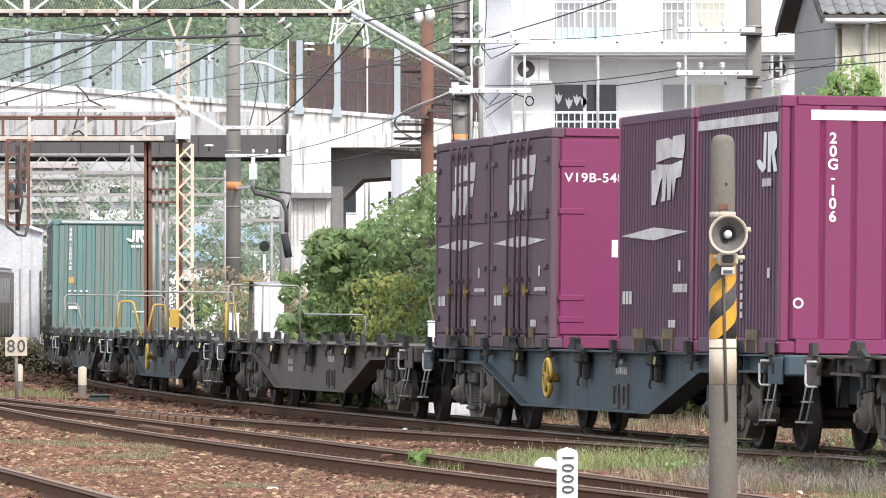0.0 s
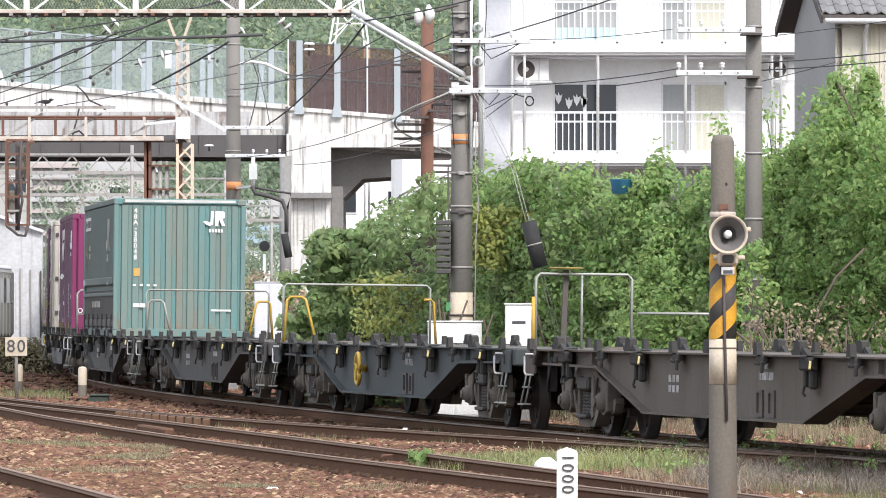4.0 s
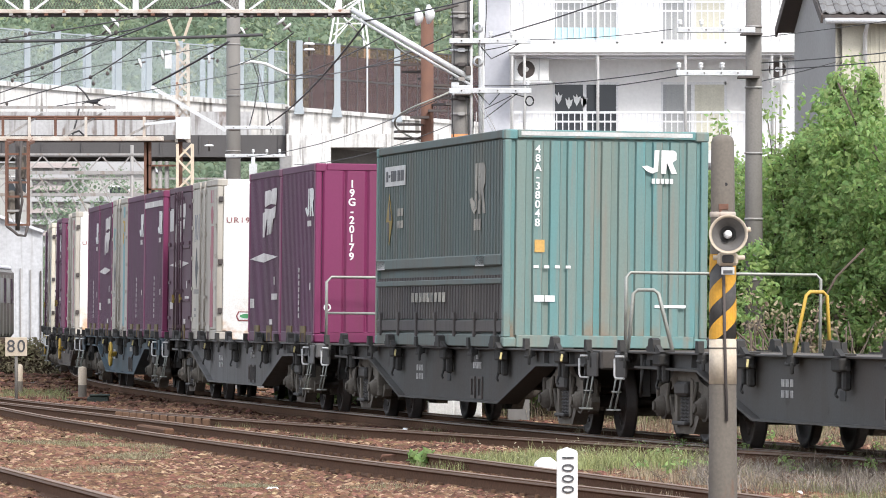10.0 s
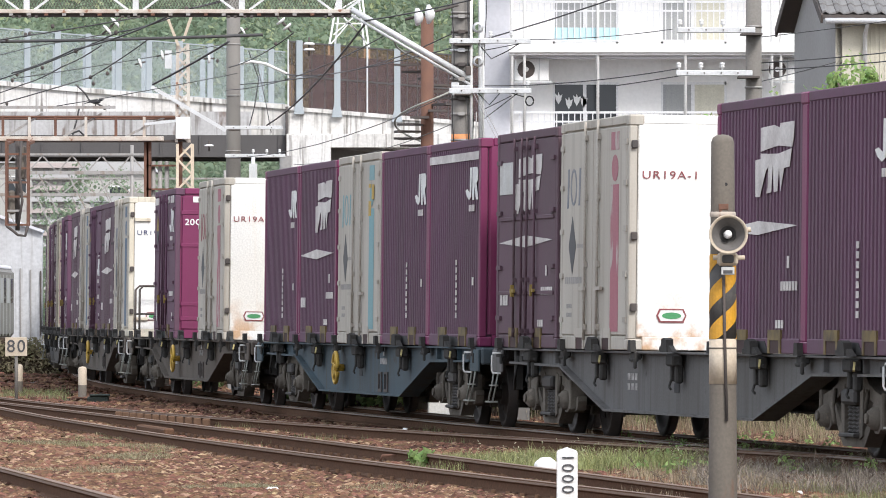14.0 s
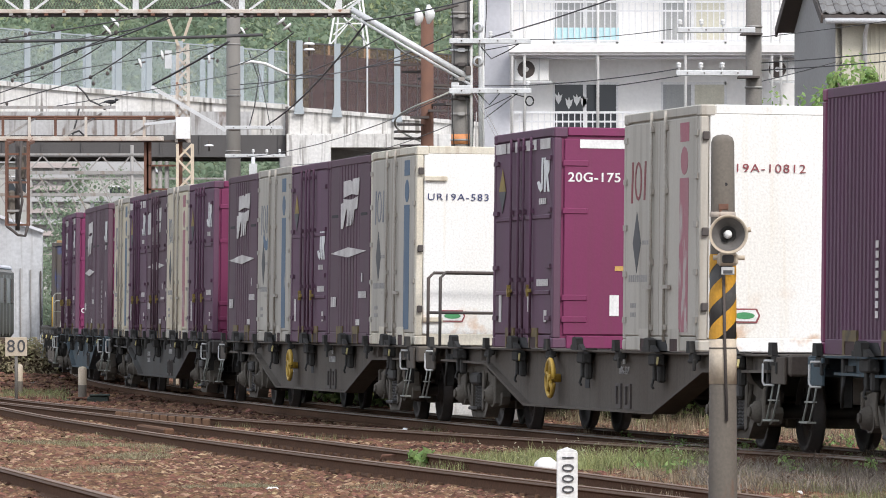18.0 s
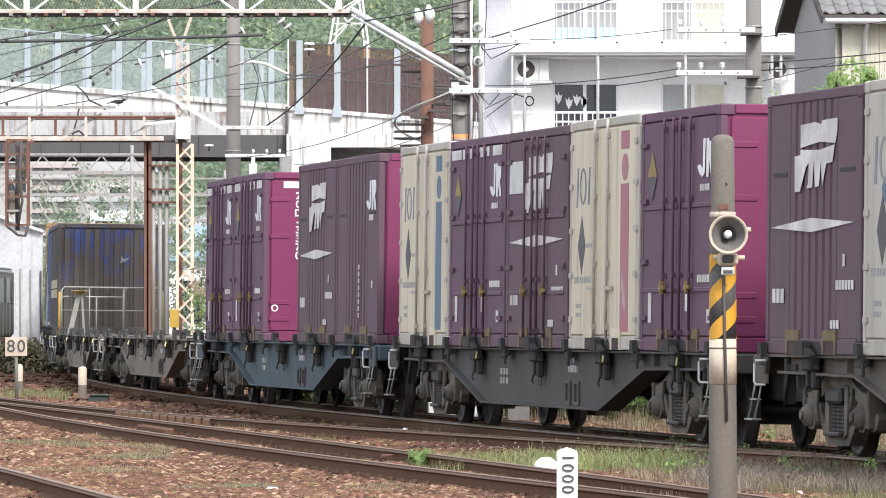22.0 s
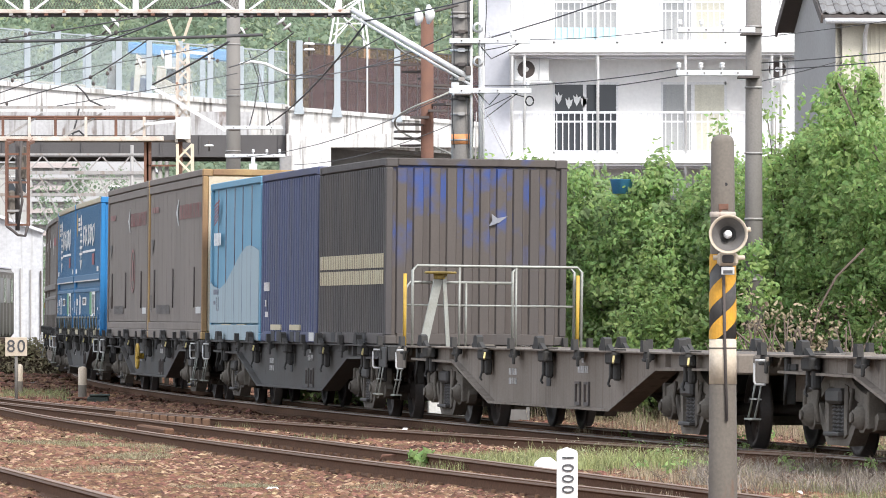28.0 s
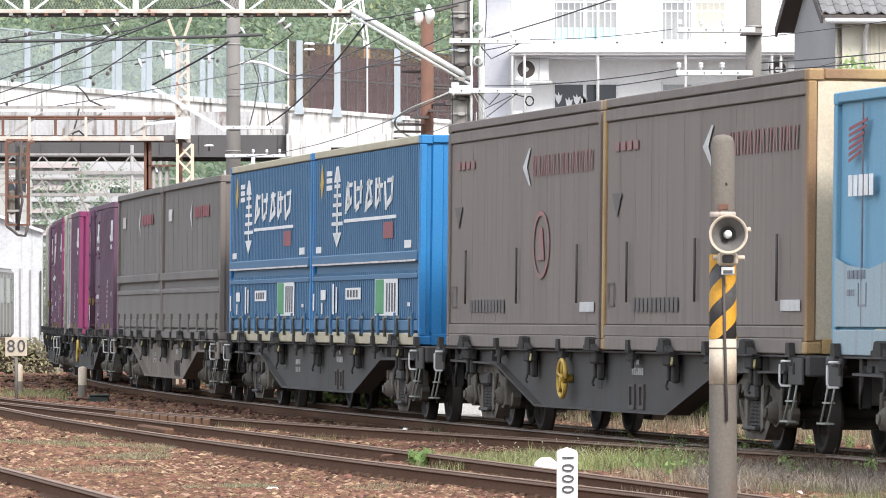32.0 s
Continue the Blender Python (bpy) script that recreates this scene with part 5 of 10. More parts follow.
for k in range(150):
    x = -8.643 + k * 0.048
    g.bar((x, PY + 0.08, zb + 0.06), (x + 0.25, PY + 0.08, zb + 0.62), 0.006, 0.006)
    g.bar((x + 0.25, PY + 0.09, zb + 0.06), (x, PY + 0.09, zb + 0.62), 0.006, 0.006)
tagged(part("netting", g, M["dark_steel"], gan, "dark wire netting"), kind="stuff")
for dz, r in ((0.0, 0.045), (-0.09, 0.022)):
    part("strut", Geo().cyl((-1.395, PY - 0.15, zb + 0.04 + dz), (0.413, PY - 0.2, 5.003 + dz), r, n=10), M["galv"], gan, "pale diagonal strut tube")
part("strut_shoe", Geo().box(0.138, 0.43, PY - 0.28, PY - 0.14, 4.745, 4.9, 0.01), M["galv"], gan)
ins = thing("strain_insulator", "large white porcelain strain insulators on the gantry wire", "insulator", at=(-0.27, 98, 5.876), group="strain insulators")
part("insulator_disc", Geo().lathe([(0.03, -0.14), (0.13, -0.12), (0.14, -0.08), (0.07, -0.02), (0.03, 0.0)], centre=(-0.02, 0, -0.02), n=16, axis="x"), M["porcelain"], ins)
part("insulator_disc", Geo().lathe([(0.03, 0.0), (0.14, 0.03), (0.15, 0.07), (0.07, 0.13), (0.03, 0.15)], centre=(0.0, 0, 0.02), n=16, axis="x"), M["porcelain"], ins)
part("clamp", Geo().cyl((-0.3, 0, -0.06), (0.5, 0, 0.16), 0.02, n=8), M["dark_steel"], ins)

# far lattice tower behind the brown panels
tow = thing("lattice_tower", "white lattice tower legs behind the near gantry", "tower", at=(0, 0, 0), group="lattice masts")
TY = 262.0
zt0, zt1 = -0.2, 14.27
legs = [(-4.556, -4.195), (-4.331, -4.083), (-3.135, -3.383), (-2.955, -3.248)]
for k, (xa, xb) in enumerate(legs):
    y = TY + (0.5 if k in (1, 2) else 0)
    part("leg", Geo().bar((xa, y, -0.2), (xa, y, 12.148), 0.08, 0.08).bar((xa, y, 12.148), (xb, y, zt1), 0.08, 0.08), M["white_paint"], tow)
for x0, z0, x1, z1 in ((-4.376, 12.644, -3.248, 13.638), (-3.113, 12.419, -4.15, 13.547), (-4.218, 13.593, -3.248, 14.179), (-4.511, 12.238, -3.744, 13.141), (-2.977, 12.238, -3.744, 13.141), (-4.331, 13.096, -3.113, 13.096)):
    part("brace", Geo().bar((x0, TY, z0), (x1, TY, z1), 0.055, 0.055), M["white_paint"], tow)

# lattice mast of the signal bridge
def lattice_mast(x, y, w, z0, z1, paint, n, label, taper=1.0):
    ob = thing("lattice_mast", label, "mast", at=(x, y, 0), group="lattice masts")
    for s in (-1, 1):
        for d in (0, 1):
            part("leg", Geo().bar((s * w / 2, d * w, z0), (s * w / 2 * taper, d * w, z1), 0.06, 0.06), M[paint], ob)
    for k in range(n):
        a, b = z0 + (z1 - z0) * k / n, z0 + (z1 - z0) * (k + 1) / n
        s = 1 if k % 2 else -1
        part("lacing", Geo().bar((-s * w / 2, 0, a), (s * w / 2, 0, b), 0.03, 0.045), M[paint], ob)
        part("lacing", Geo().bar((s * w / 2, w, a), (-s * w / 2, w, b), 0.03, 0.045), M[paint], ob)
    return ob


LY = 145.0
lattice_mast(-5.705, LY, 0.325, -0.2, 5.2, "ochre", 16, "ochre lattice mast of the signal bridge")
lattice_mast(-5.755, LY, 0.275, 5.238, 7.411, "rust_pale", 8, "rust-flaked pale upper lattice mast", 0.8)
m2 = thing("mast_plate", "white plate and bracket on the lattice mast", "plate", at=(-5.742, LY - 0.1, 5.513))
part("plate", Geo().box(-0.16, 0.16, -0.03, 0.0, -0.2, 0.28), M["white_paint"], m2)
part("bracket_arm", Geo().bar((-0.7, 0, 0.95), (0.95, 0, -0.02), 0.05, 0.08).bar((-0.85, 0, 0.12), (-0.1, 0, 0.2), 0.05, 0.06), M["galv"], m2)
part("bracket_arm", Geo().bar((0.0, 0, 1.95), (0.2, 0, 2.55), 0.05, 0.06).bar((-0.1, 0, 1.85), (-0.35, 0, 2.5), 0.05, 0.06), M["cream_paint"], m2)
part("plate", Geo().box(-0.4, -0.25, -0.03, 0.0, 1.35, 1.75), M["galv"], m2)

# rusty signal bridge with walkway and hanging ladder cage
sb = thing("signal_bridge", "rusty signal bridge with railed walkway and pale beam", "signal bridge", at=(0, 0, 0), kind="structure")
z_low, z_top = 5.313, 5.8
xl, xr = -12.533, -5.817
part("beam", Geo().box(xl, -6.167, LY - 0.1, LY + 0.1, z_low - 0.05, z_low + 0.05, 0.01), M["rust_pale"], sb)
part("deck", Geo().box(xl, -5.667, LY + 0.1, LY + 0.8, z_low - 0.06, z_low - 0.02), M["dark_steel"], sb)
part("crow_beam", Geo().box(-12.533, -7.228, LY - 0.16, LY - 0.08, 5.975, 6.037), M["galv_dull"], sb)
part("top_rail", Geo().tube([(xl, LY, z_top), (xr, LY, z_top)], 0.03), M["rust"], sb)
part("mid_rail", Geo().tube([(xl, LY + 0.7, z_top - 0.02), (xr, LY + 0.7, z_top - 0.02)], 0.03), M["rust"], sb)
for k, x in enumerate((-11.035, -9.724, -9.137, -8.563, -7.889, -7.228, -6.603, -5.892)):
    part("rail_post", Geo().box(x - 0.03, x + 0.03, LY - 0.03, LY + 0.03, z_low, z_top), M["rust"] if k % 2 else M["rust_pale"], sb)
for x0, x1 in ((-9.662, -8.85), (-8.388, -7.54), (-7.015, -5.979)):
    part("diagonal", Geo().bar((x0, LY + 0.1, z_low + 0.05), (x1, LY + 0.1, z_top + 0.08), 0.04, 0.05), M["galv_dull"], sb)
for x in (-6.566, -6.504, -5.817):
    part("upright", Geo().box(x - 0.05, x + 0.05, LY + 0.2, LY + 0.3, -0.2, z_low + 0.06), M["rust"], sb)
for z in (4.726, 4.202, 3.914):
    part("rung", Geo().box(-6.566, -5.817, LY + 0.2, LY + 0.28, z - 0.02, z + 0.02), M["rust"], sb)
for x in (-6.266, -6.117, -6.416):
    part("trunk_pipe", Geo().cyl((x, LY + 0.35, -0.2), (x, LY + 0.35, 4.826), 0.05, n=10), M["galv_dull"], sb)
cage = thing("signal_cage", "rusty hanging ladder cage with cable trunk under the signal bridge", "cage", at=(-9.282, 143, 3.362))
H, wd = 5.209 - 3.362, 0.468
for s in (-1, 1):
    for d in (0, 0.4):
        part("stile", Geo().bar((s * wd / 2, d, 0), (s * wd / 2, d, H), 0.05, 0.05), M["rust"], cage)
for k in range(7):
    z = 0.02 + k * H / 6
    part("rung", Geo().box(-wd / 2, wd / 2, -0.02, 0.02, z - 0.02, z + 0.025), M["rust"] if k != 1 else M["galv_dull"], cage)
part("cable_trunk", Geo().cyl((0.0, 0.2, -0.1), (0.0, 0.2, H), 0.05, n=10).tube([(0.1, -0.05, H), (0.06, -0.06, H * 0.6), (0.12, -0.06, H * 0.3), (0.03, -0.06, 0.0)], 0.03), M["dark_steel"], cage)
part("signal_back", Geo().box(-wd / 2 + 0.04, -0.05, 0.1, 0.3, 0.25, H * 0.42, 0.04).box(0.06, wd / 2 - 0.04, 0.1, 0.3, H * 0.55, H * 0.95, 0.04), M["post"], cage)
part("hanger", Geo().bar((-wd / 2, 0.2, H - 0.05), (-wd / 2, 2.1, H + 0.05), 0.06, 0.06).bar((wd / 2, 0.2, H - 0.05), (wd / 2, 2.1, H + 0.05), 0.06, 0.06), M["rust"], cage)
part("foot_loop", Geo().tube([(-wd / 2, 0, 0), (-0.12, 0, -0.08), (0.02, 0, -0.2), (0.18, 0, -0.22), (wd / 2, 0, 0)], 0.035), M["dark_steel"], cage)

# pale far gantries down the line
for y, zz, x0, x1, n in ((190.0, 5.554, -15.441, -8.604, 8), (215.0, 5.382, -17.102, -6.737, 9), (240.0, 4.918, -10, -5.868, 4)):
    fg = thing("far_gantry", "pale galvanised catenary gantry further down the line", "gantry", at=(0, 0, 0), group="far catenary gantries")
    part("beam", Geo().box(x0, x1, y - 0.06, y + 0.06, zz - 0.05, zz + 0.05), M["galv_dull"], fg)
    part("beam", Geo().box(x0, x1, y - 0.06, y + 0.06, zz + 0.5, zz + 0.56), M["galv_dull"], fg)
    for k in range(n):
        a, b = x0 + (x1 - x0) * k / n, x0 + (x1 - x0) * (k + 1) / n
        part("brace", Geo().bar((a, y, zz), ((a + b) / 2, y, zz + 0.5), 0.04, 0.04).bar(((a + b) / 2, y, zz + 0.5), (b, y, zz), 0.04, 0.04), M["galv_dull"], fg)
        part("dropper", Geo().bar((a + 0.3, y, zz), (a + 0.9, y, zz - 1.2), 0.04, 0.04), M["galv_dull"], fg)
    for x in (x0 + 0.4, x1 - 0.4):
        part("upright", Geo().cyl((x, y, -0.2), (x, y, zz + 0.8), 0.05, n=10), M["galv_dull"], fg)

# pole arm with black hanging guard beside the pier
ha = thing("pole_bracket", "dark bent bracket arm with hanging black cylinder", "bracket")
HY = 148.0
pts = [(-4.307, HY, 4.324), (-4.23, HY, 4.171), (-3.937, HY, 4.107), (-3.618, HY, 3.992), (-3.529, HY, 3.75), (-3.529, HY, 3.279)]
part("arm", Geo().tube(pts, 0.05, 8), M["dark_paint"], ha)
part("arm_stay", Geo().tube([(-4.256, HY, 4.298), (-3.427, HY, 4.158), (-3.517, HY, 3.789)], 0.03), M["dark_paint"], ha)
part("cylinder", Geo().cyl((-3.58, HY, 3.253), (-3.478, HY, 2.718), 0.09, n=12), M["black"], ha)
part("hanger", Geo().cyl((-4.281, HY, 4.298), (-4.281, HY, 5.012), 0.045, n=8).box(-4.37, -4.192, HY - 0.06, HY + 0.06, 4.477, 4.834).bar((-4.281, HY, 4.324), (-4.74, 150.0, 4.324), 0.05, 0.05), M["galv"], ha)
crossarm(p2, -4.951, -3.579, 149.0, 5.037, "pale crossarm with small white insulators", [-4.31, -4.002, -3.707])
crossarm(p2, -4.951, -3.643, 149.0, 5.678, "pale steel crossarm")
br = thing("curved_bracket", "white curved pipe bracket on the far pole", "bracket", at=(0, 0, 0))
part("pipe", Geo().tube([(-4.618, 149, 7.116), (-4.348, 149, 7.18), (-4.028, 149, 7.128), (-3.54, 149, 6.897)], 0.035), M["white_paint"], br)
sig = thing("dwarf_signal", "round black signal disc on a post in the weeds", "signal", at=(-4.353, 160, -0.2))
part("post", Geo().cyl((0, 0, 0), (0, 0, 2.91 + 0.2), 0.04), M["galv"], sig)
part("disc", Geo().cyl((0, -0.02, 3.103 + 0.2), (0, 0.02, 3.103 + 0.2), 0.13, n=18), M["black"], sig)

# rusty stair column with spiral treads
st = thing("spiral_stair", "rust-brown steel column with spiral stair treads", "stair", at=(-0.494, 205, -0.2))
part("column", Geo().cyl((0, 0, 0), (0, 0, 10.757 + 0.2), 0.2, n=16), M["rust"], st)
for k in range(44):
    z = 0.4 + k * 0.21
    a = math.pi + 2 * math.pi * (z - 9.6) / 2.35
    c, s = math.cos(a), math.sin(a)
    r = 1.05
    q = [(0.12 * c, 0.12 * s), (r * math.cos(a - 0.3), r * math.sin(a - 0.3)), (r * math.cos(a + 0.3), r * math.sin(a + 0.3))]
    part("tread", Geo().prism(q, "z", z, z + 0.07), M["dark_steel"], st)
rail = [(1.02 * math.cos(k * 0.26), 1.02 * math.sin(k * 0.26), 1.3 + k * 0.105) for k in range(88)]
part("handrail", Geo().tube(rail, 0.03), M["steel_rail"], st)

# overhead wires
LINE = thing("overhead_line", "tangle of dark overhead cables with clamps and white insulators", "overhead line")


def wire(points, r=0.012, m="wire"):
    pts = []
    P = [Vector(p) for p in points]
    for a, b in zip(P[:-1], P[1:]):
        for k in range(8):
            t = k / 8
            sag = -0.02 * (b - a).length * 4 * t * (1 - t) * 0.25
            pts.append(tuple(a.lerp(b, t) + Vector((0, 0, sag))))
    pts.append(tuple(P[-1]))
    return part("cable", Geo().tube(pts, r, 5), M[m], LINE)


WIRES = (
    ((-10.165, 120, 6.401), (-3.295, 120, 6.536), 0.03),
    ((-7.708, 110, 5.982), (-5.057, 110, 6.409), 0.012),
    ((-5.057, 110, 6.409), (-3.259, 104, 6.439), 0.012),
    ((-8.76, 125, 5.803), (-5.683, 115, 6.37), 0.014),
    ((-5.683, 115, 6.37), (-3.975, 104, 6.277), 0.014),
    ((-9.222, 130, 5.476), (-6.984, 130, 6.126), 0.013),
    ((-6.984, 130, 6.126), (-5.617, 125, 6.664), 0.013),
    ((-8.221, 125, 6.018), (-6.644, 118, 6.185), 0.016),
    ((-6.644, 118, 6.185), (-4.417, 106, 6.244), 0.016),
    ((-9.208, 140, 6.455), (-4.628, 140, 7.203), 0.01),
    ((-8.244, 140, 5.876), (-4.387, 140, 6.576), 0.01),
    ((-5.752, 130, 5.98), (-4.111, 126, 6.663), 0.022),
    ((-3.76, 140, 5.466), (-1.155, 104, 6.134), 0.018),
    ((-4.829, 148, 7.001), (-2.955, 130, 7.011), 0.012),
    ((-4.893, 148, 6.491), (-0.752, 104, 5.937), 0.01),
    ((-4.574, 148, 6.618), (2.634, 100, 6.235), 0.012),
    ((-3.555, 148, 6.848), (0.139, 101, 5.736), 0.01),
    ((-4.926, 149, 4.985), (0.139, 101, 4.822), 0.008),
    ((-3.386, 149, 4.831), (1.042, 100, 4.745), 0.007),
    ((0.611, 100, 4.383), (1.214, 100, 4.848), 0.008),
    ((0.594, 100, 5.434), (1.214, 100, 5.554), 0.008),
    ((1.702, 96, 4.792), (3.295, 92, 4.855), 0.008),
    ((0.14, 102, 4.988), (1.785, 96, 4.8), 0.008),
    ((2.424, 92, 4.618), (3.612, 92, 4.808), 0.008),
    ((4.443, 92, 4.935), (6.477, 90, 5.043), 0.009),
    ((4.443, 92, 4.832), (6.477, 90, 4.919), 0.009),
    ((4.443, 92, 4.673), (5.512, 92, 4.95), 0.007),
    ((4.443, 92, 5.299), (6.477, 90, 5.493), 0.006),
    ((1.257, 100, 5.606), (3.216, 92, 5.41), 0.006),
    ((-4.587, 120, 7.021), (-3.698, 118, 7.161), 0.014),
    ((-1.24, 100, 5.882), (0.54, 95, 6), 0.012),
)
for a, b, r in WIRES:
    wire([a, b], r)
# small strain insulators strung on the wires
for x, y, z, tilt in ((-5.778, 113, 6.322, 50), (-5.642, 113, 6.449, 50), (-6.368, 138, 6.715, 75), (-5.904, 138, 6.882, 80), (-4.918, 138, 6.811, 88), (-3.088, 125, 7.009, 140), (-2.97, 125, 6.901, 140),
                      (-2.448, 120, 6.37, 0), (-2.448, 120, 6.267, 0), (-5.132, 144, 5.137, 0), (-4.48, 147, 7.786, 60)):
    d = part("insulator", Geo().lathe([(0.02, -0.02), (0.1, -0.02), (0.105, 0.0), (0.07, 0.025), (0.02, 0.03)], n=14), M["porcelain"], LINE, "white disc insulator", at=(x, y, z), rot=(0, tilt, 0))
    part("pin", Geo().cyl((0, 0, -0.12), (0, 0, 0.12), 0.018, n=6), M["dark_steel"], d)
for x, y, z in ((-7.507, 118, 6.449), (-7.02, 118, 6.602), (-6.004, 110, 6.465), (-6.603, 118, 6.155), (-6.984, 130, 6.126), (-6.648, 130, 6.204), (-3.568, 140, 7.203), (-7.63, 125, 6.126), (-4.143, 106, 6.353)):
    part("clamp", Geo().lathe([(0.0, -0.045), (0.028, -0.03), (0.036, 0.0), (0.028, 0.03), (0.0, 0.045)], n=10), M["dark_steel"], LINE, at=(x, y, z))
for x, y, z in ((-7.842, 118, 6.368), (-7.741, 118, 5.636), (-7.562, 120, 6.556), (-8.114, 125, 5.997), (-6.661, 125, 5.825), (-6.581, 130, 6.294), (-8.64, 130, 5.6), (-7.529, 146, 6.019), (-7.428, 146, 6.044), (-5.633, 113, 6.273), (-4.472, 108, 6.354), (-4.74, 138, 6.763)):
    part("clamp", Geo().lathe([(0.0, -0.045), (0.025, -0.03), (0.033, 0.0), (0.025, 0.03), (0.0, 0.045)], n=10), M["dark_steel"], LINE, at=(x, y, z))
for pts, r in ((((-8.17, 146, 6.547), (-7.969, 146, 6.359), (-7.868, 146, 6.195), (-7.529, 146, 6.044)), 0.02),
               (((-8.094, 146, 6.019), (-8.157, 146, 5.73), (-8.245, 146, 5.416)), 0.02),
               (((-8.346, 146, 5.441), (-8.094, 146, 5.516), (-7.868, 146, 5.315)), 0.022),
               (((-4.413, 149, 7.424), (-4.182, 149, 6.782), (-4.284, 149, 6.14), (-4.413, 149, 5.653)), 0.014),
               (((-4.259, 149, 7.295), (-4.028, 149, 6.269), (-3.899, 149, 5.563)), 0.01),
               (((-8.749, 128, 5.711), (-8.198, 128, 5.909), (-7.079, 122, 6.033), (-6.032, 116, 6.184)), 0.012),
               (((-9.023, 132, 6.62), (-8.227, 132, 6.824), (-6.75, 132, 7.075), (-4.69, 120, 6.97)), 0.01)):
    wire(pts, r)

# vehicles that cross the viaduct
def road_car(label, body, long, high, cab=0.0, box=None, top=None):
    ob = thing("road_vehicle", label, "truck" if box else "car", group="vehicles on the viaduct")
    L = long / 2
    if not box:
        part("body", Geo().prism([(-L, 0.3), (L, 0.3), (L, 0.85), (L * 0.8, 0.95), (L * 0.5, high), (-L * 0.8, high), (-L, 0.95)], "y", -0.8, 0.8), M[body], ob)
        for x0, x1, e0, e1 in ((-L * 0.9, -L * 0.36, 0.12, 0.0), (-L * 0.32, L * 0.16, 0.0, 0.0), (L * 0.2, L * 0.7, 0.0, -0.5)):
            part("side_window", Geo().prism([(x0, 1.12), (x1, 1.12), (x1 + e1, high - 0.12), (x0 + e0, high - 0.12)], "y", -0.815, 0.815), M["car_glass"], ob)
    else:
        part("cab", Geo().prism([(L - 1.7, 0.5), (L, 0.5), (L, 1.5), (L - 0.25, high), (L - 1.7, high)], "y", -1.0, 1.0), M[body], ob)
        part("window_band", Geo().prism([(L - 1.2, 1.5), (L - 0.05, 1.5), (L - 0.28, high - 0.15), (L - 1.2, high - 0.15)], "y", -1.01, 1.01), M["pane"], ob)
        part("load_bed", Geo().box(-L, L - 1.75, -1.05, 1.05, 0.6, high - 0.6, 0.03), M[box], ob)
        part("load_cover", Geo().box(-L, L - 1.75, -1.05, 1.05, high - 0.6, high + 0.2, 0.08), M[top], ob)
    for x in (-L * 0.65, L * 0.65):
        for y in (-0.8, 0.8):
            part("wheel", Geo().cyl((x, y - 0.1, 0.32), (x, y + 0.1, 0.32), 0.32, n=14), M["black"], ob)
    return ob


ROAD_CARS = []
van = road_car("white minivan with dark windows on the viaduct road", "white_paint", 4.2, 1.97)
hatch = road_car("small white car on the viaduct road", "white_paint", 3.4, 1.5)
truck = thing("crane_truck", "small cream crane truck with blue boom on the viaduct road", "truck", group="vehicles on the viaduct")
part("chassis", Geo().box(-2.4, 1.5, -0.9, 0.9, 0.5, 1.08, 0.04), M["dark_steel"], truck)
part("boom", Geo().box(-1.7, 2.3, -0.25, 0.25, 2.6, 3.06, 0.05), M["blue_tarp"], truck, "blue telescopic boom")
part("boom_stripe", Geo().box(0.1, 1.5, -0.256, -0.25, 2.78, 2.9), M["white"], truck, "white writing as a plain bar")
part("cab_door", Geo().prism([(-0.48, 0.9), (1.05, 0.9), (1.05, 1.14), (0.9, 1.32), (-0.12, 1.7), (-0.12, 2.1), (-0.48, 2.1)], "y", -0.95, -0.9), M["ivory"], truck)
part("cab_roof", Geo().box(-0.5, 0.8, -0.95, 0.0, 2.1, 2.2, 0.03), M["ivory"], truck)
part("cab_pillar", Geo().bar((0.95, -0.92, 1.3), (0.78, -0.92, 2.12), 0.05, 0.05), M["ivory"], truck)
part("cab_glass", Geo().prism([(-0.1, 1.7), (0.9, 1.33), (0.76, 2.1), (-0.1, 2.1)], "y", -0.935, -0.925), M["car_glass"], truck)
part("winch_cover", Geo().prism([(-1.32, 1.05), (-1.1, 1.05), (-1.1, 1.8), (-0.64, 1.86), (-0.64, 2.2), (-1.32, 2.62)], "y", -0.8, 0.3), M["ivory"], truck, "cream winch cover")
part("engine_cover", Geo().box(-1.46, -0.72, -0.75, 0.6, 1.08, 1.68, 0.03), M["navy"], truck)
part("counterweight", Geo().box(-2.35, -1.9, -0.8, 0.8, 1.08, 2.1, 0.05), M["bogie"], truck)
for x in (-1.7, 0.9):
    for y in (-0.8, 0.8):
        part("wheel", Geo().cyl((x, y - 0.12, 0.4), (x, y + 0.12, 0.4), 0.4, n=16), M["black"], truck)
part("bed", Geo().box(-6.9, -2.4, -0.95, 0.95, 0.7, 1.06, 0.03), M["dark_steel"], truck)
part("bed_rail", Geo().box(-6.95, -2.38, -0.97, -0.9, 1.06, 1.24, 0.015), M["ivory"], truck, "cream rail along the bed")
for y in (-0.8, 0.8):
    part("wheel", Geo().cyl((-5.6, y - 0.12, 0.4), (-5.6, y + 0.12, 0.4), 0.4, n=16), M["black"], truck)
# start x, speed, y, turn
ROAD_CARS.append((van, -7.3 - 2.0 * -5.971, -5.971, 256.5, 180))
ROAD_CARS.append((hatch, -14.08 - 6.0 * 6.291, 6.291, 252.6, 0))
ROAD_CARS.append((truck, -13.145 - 27.6 * 6.18, 6.18, 252.8, 0))


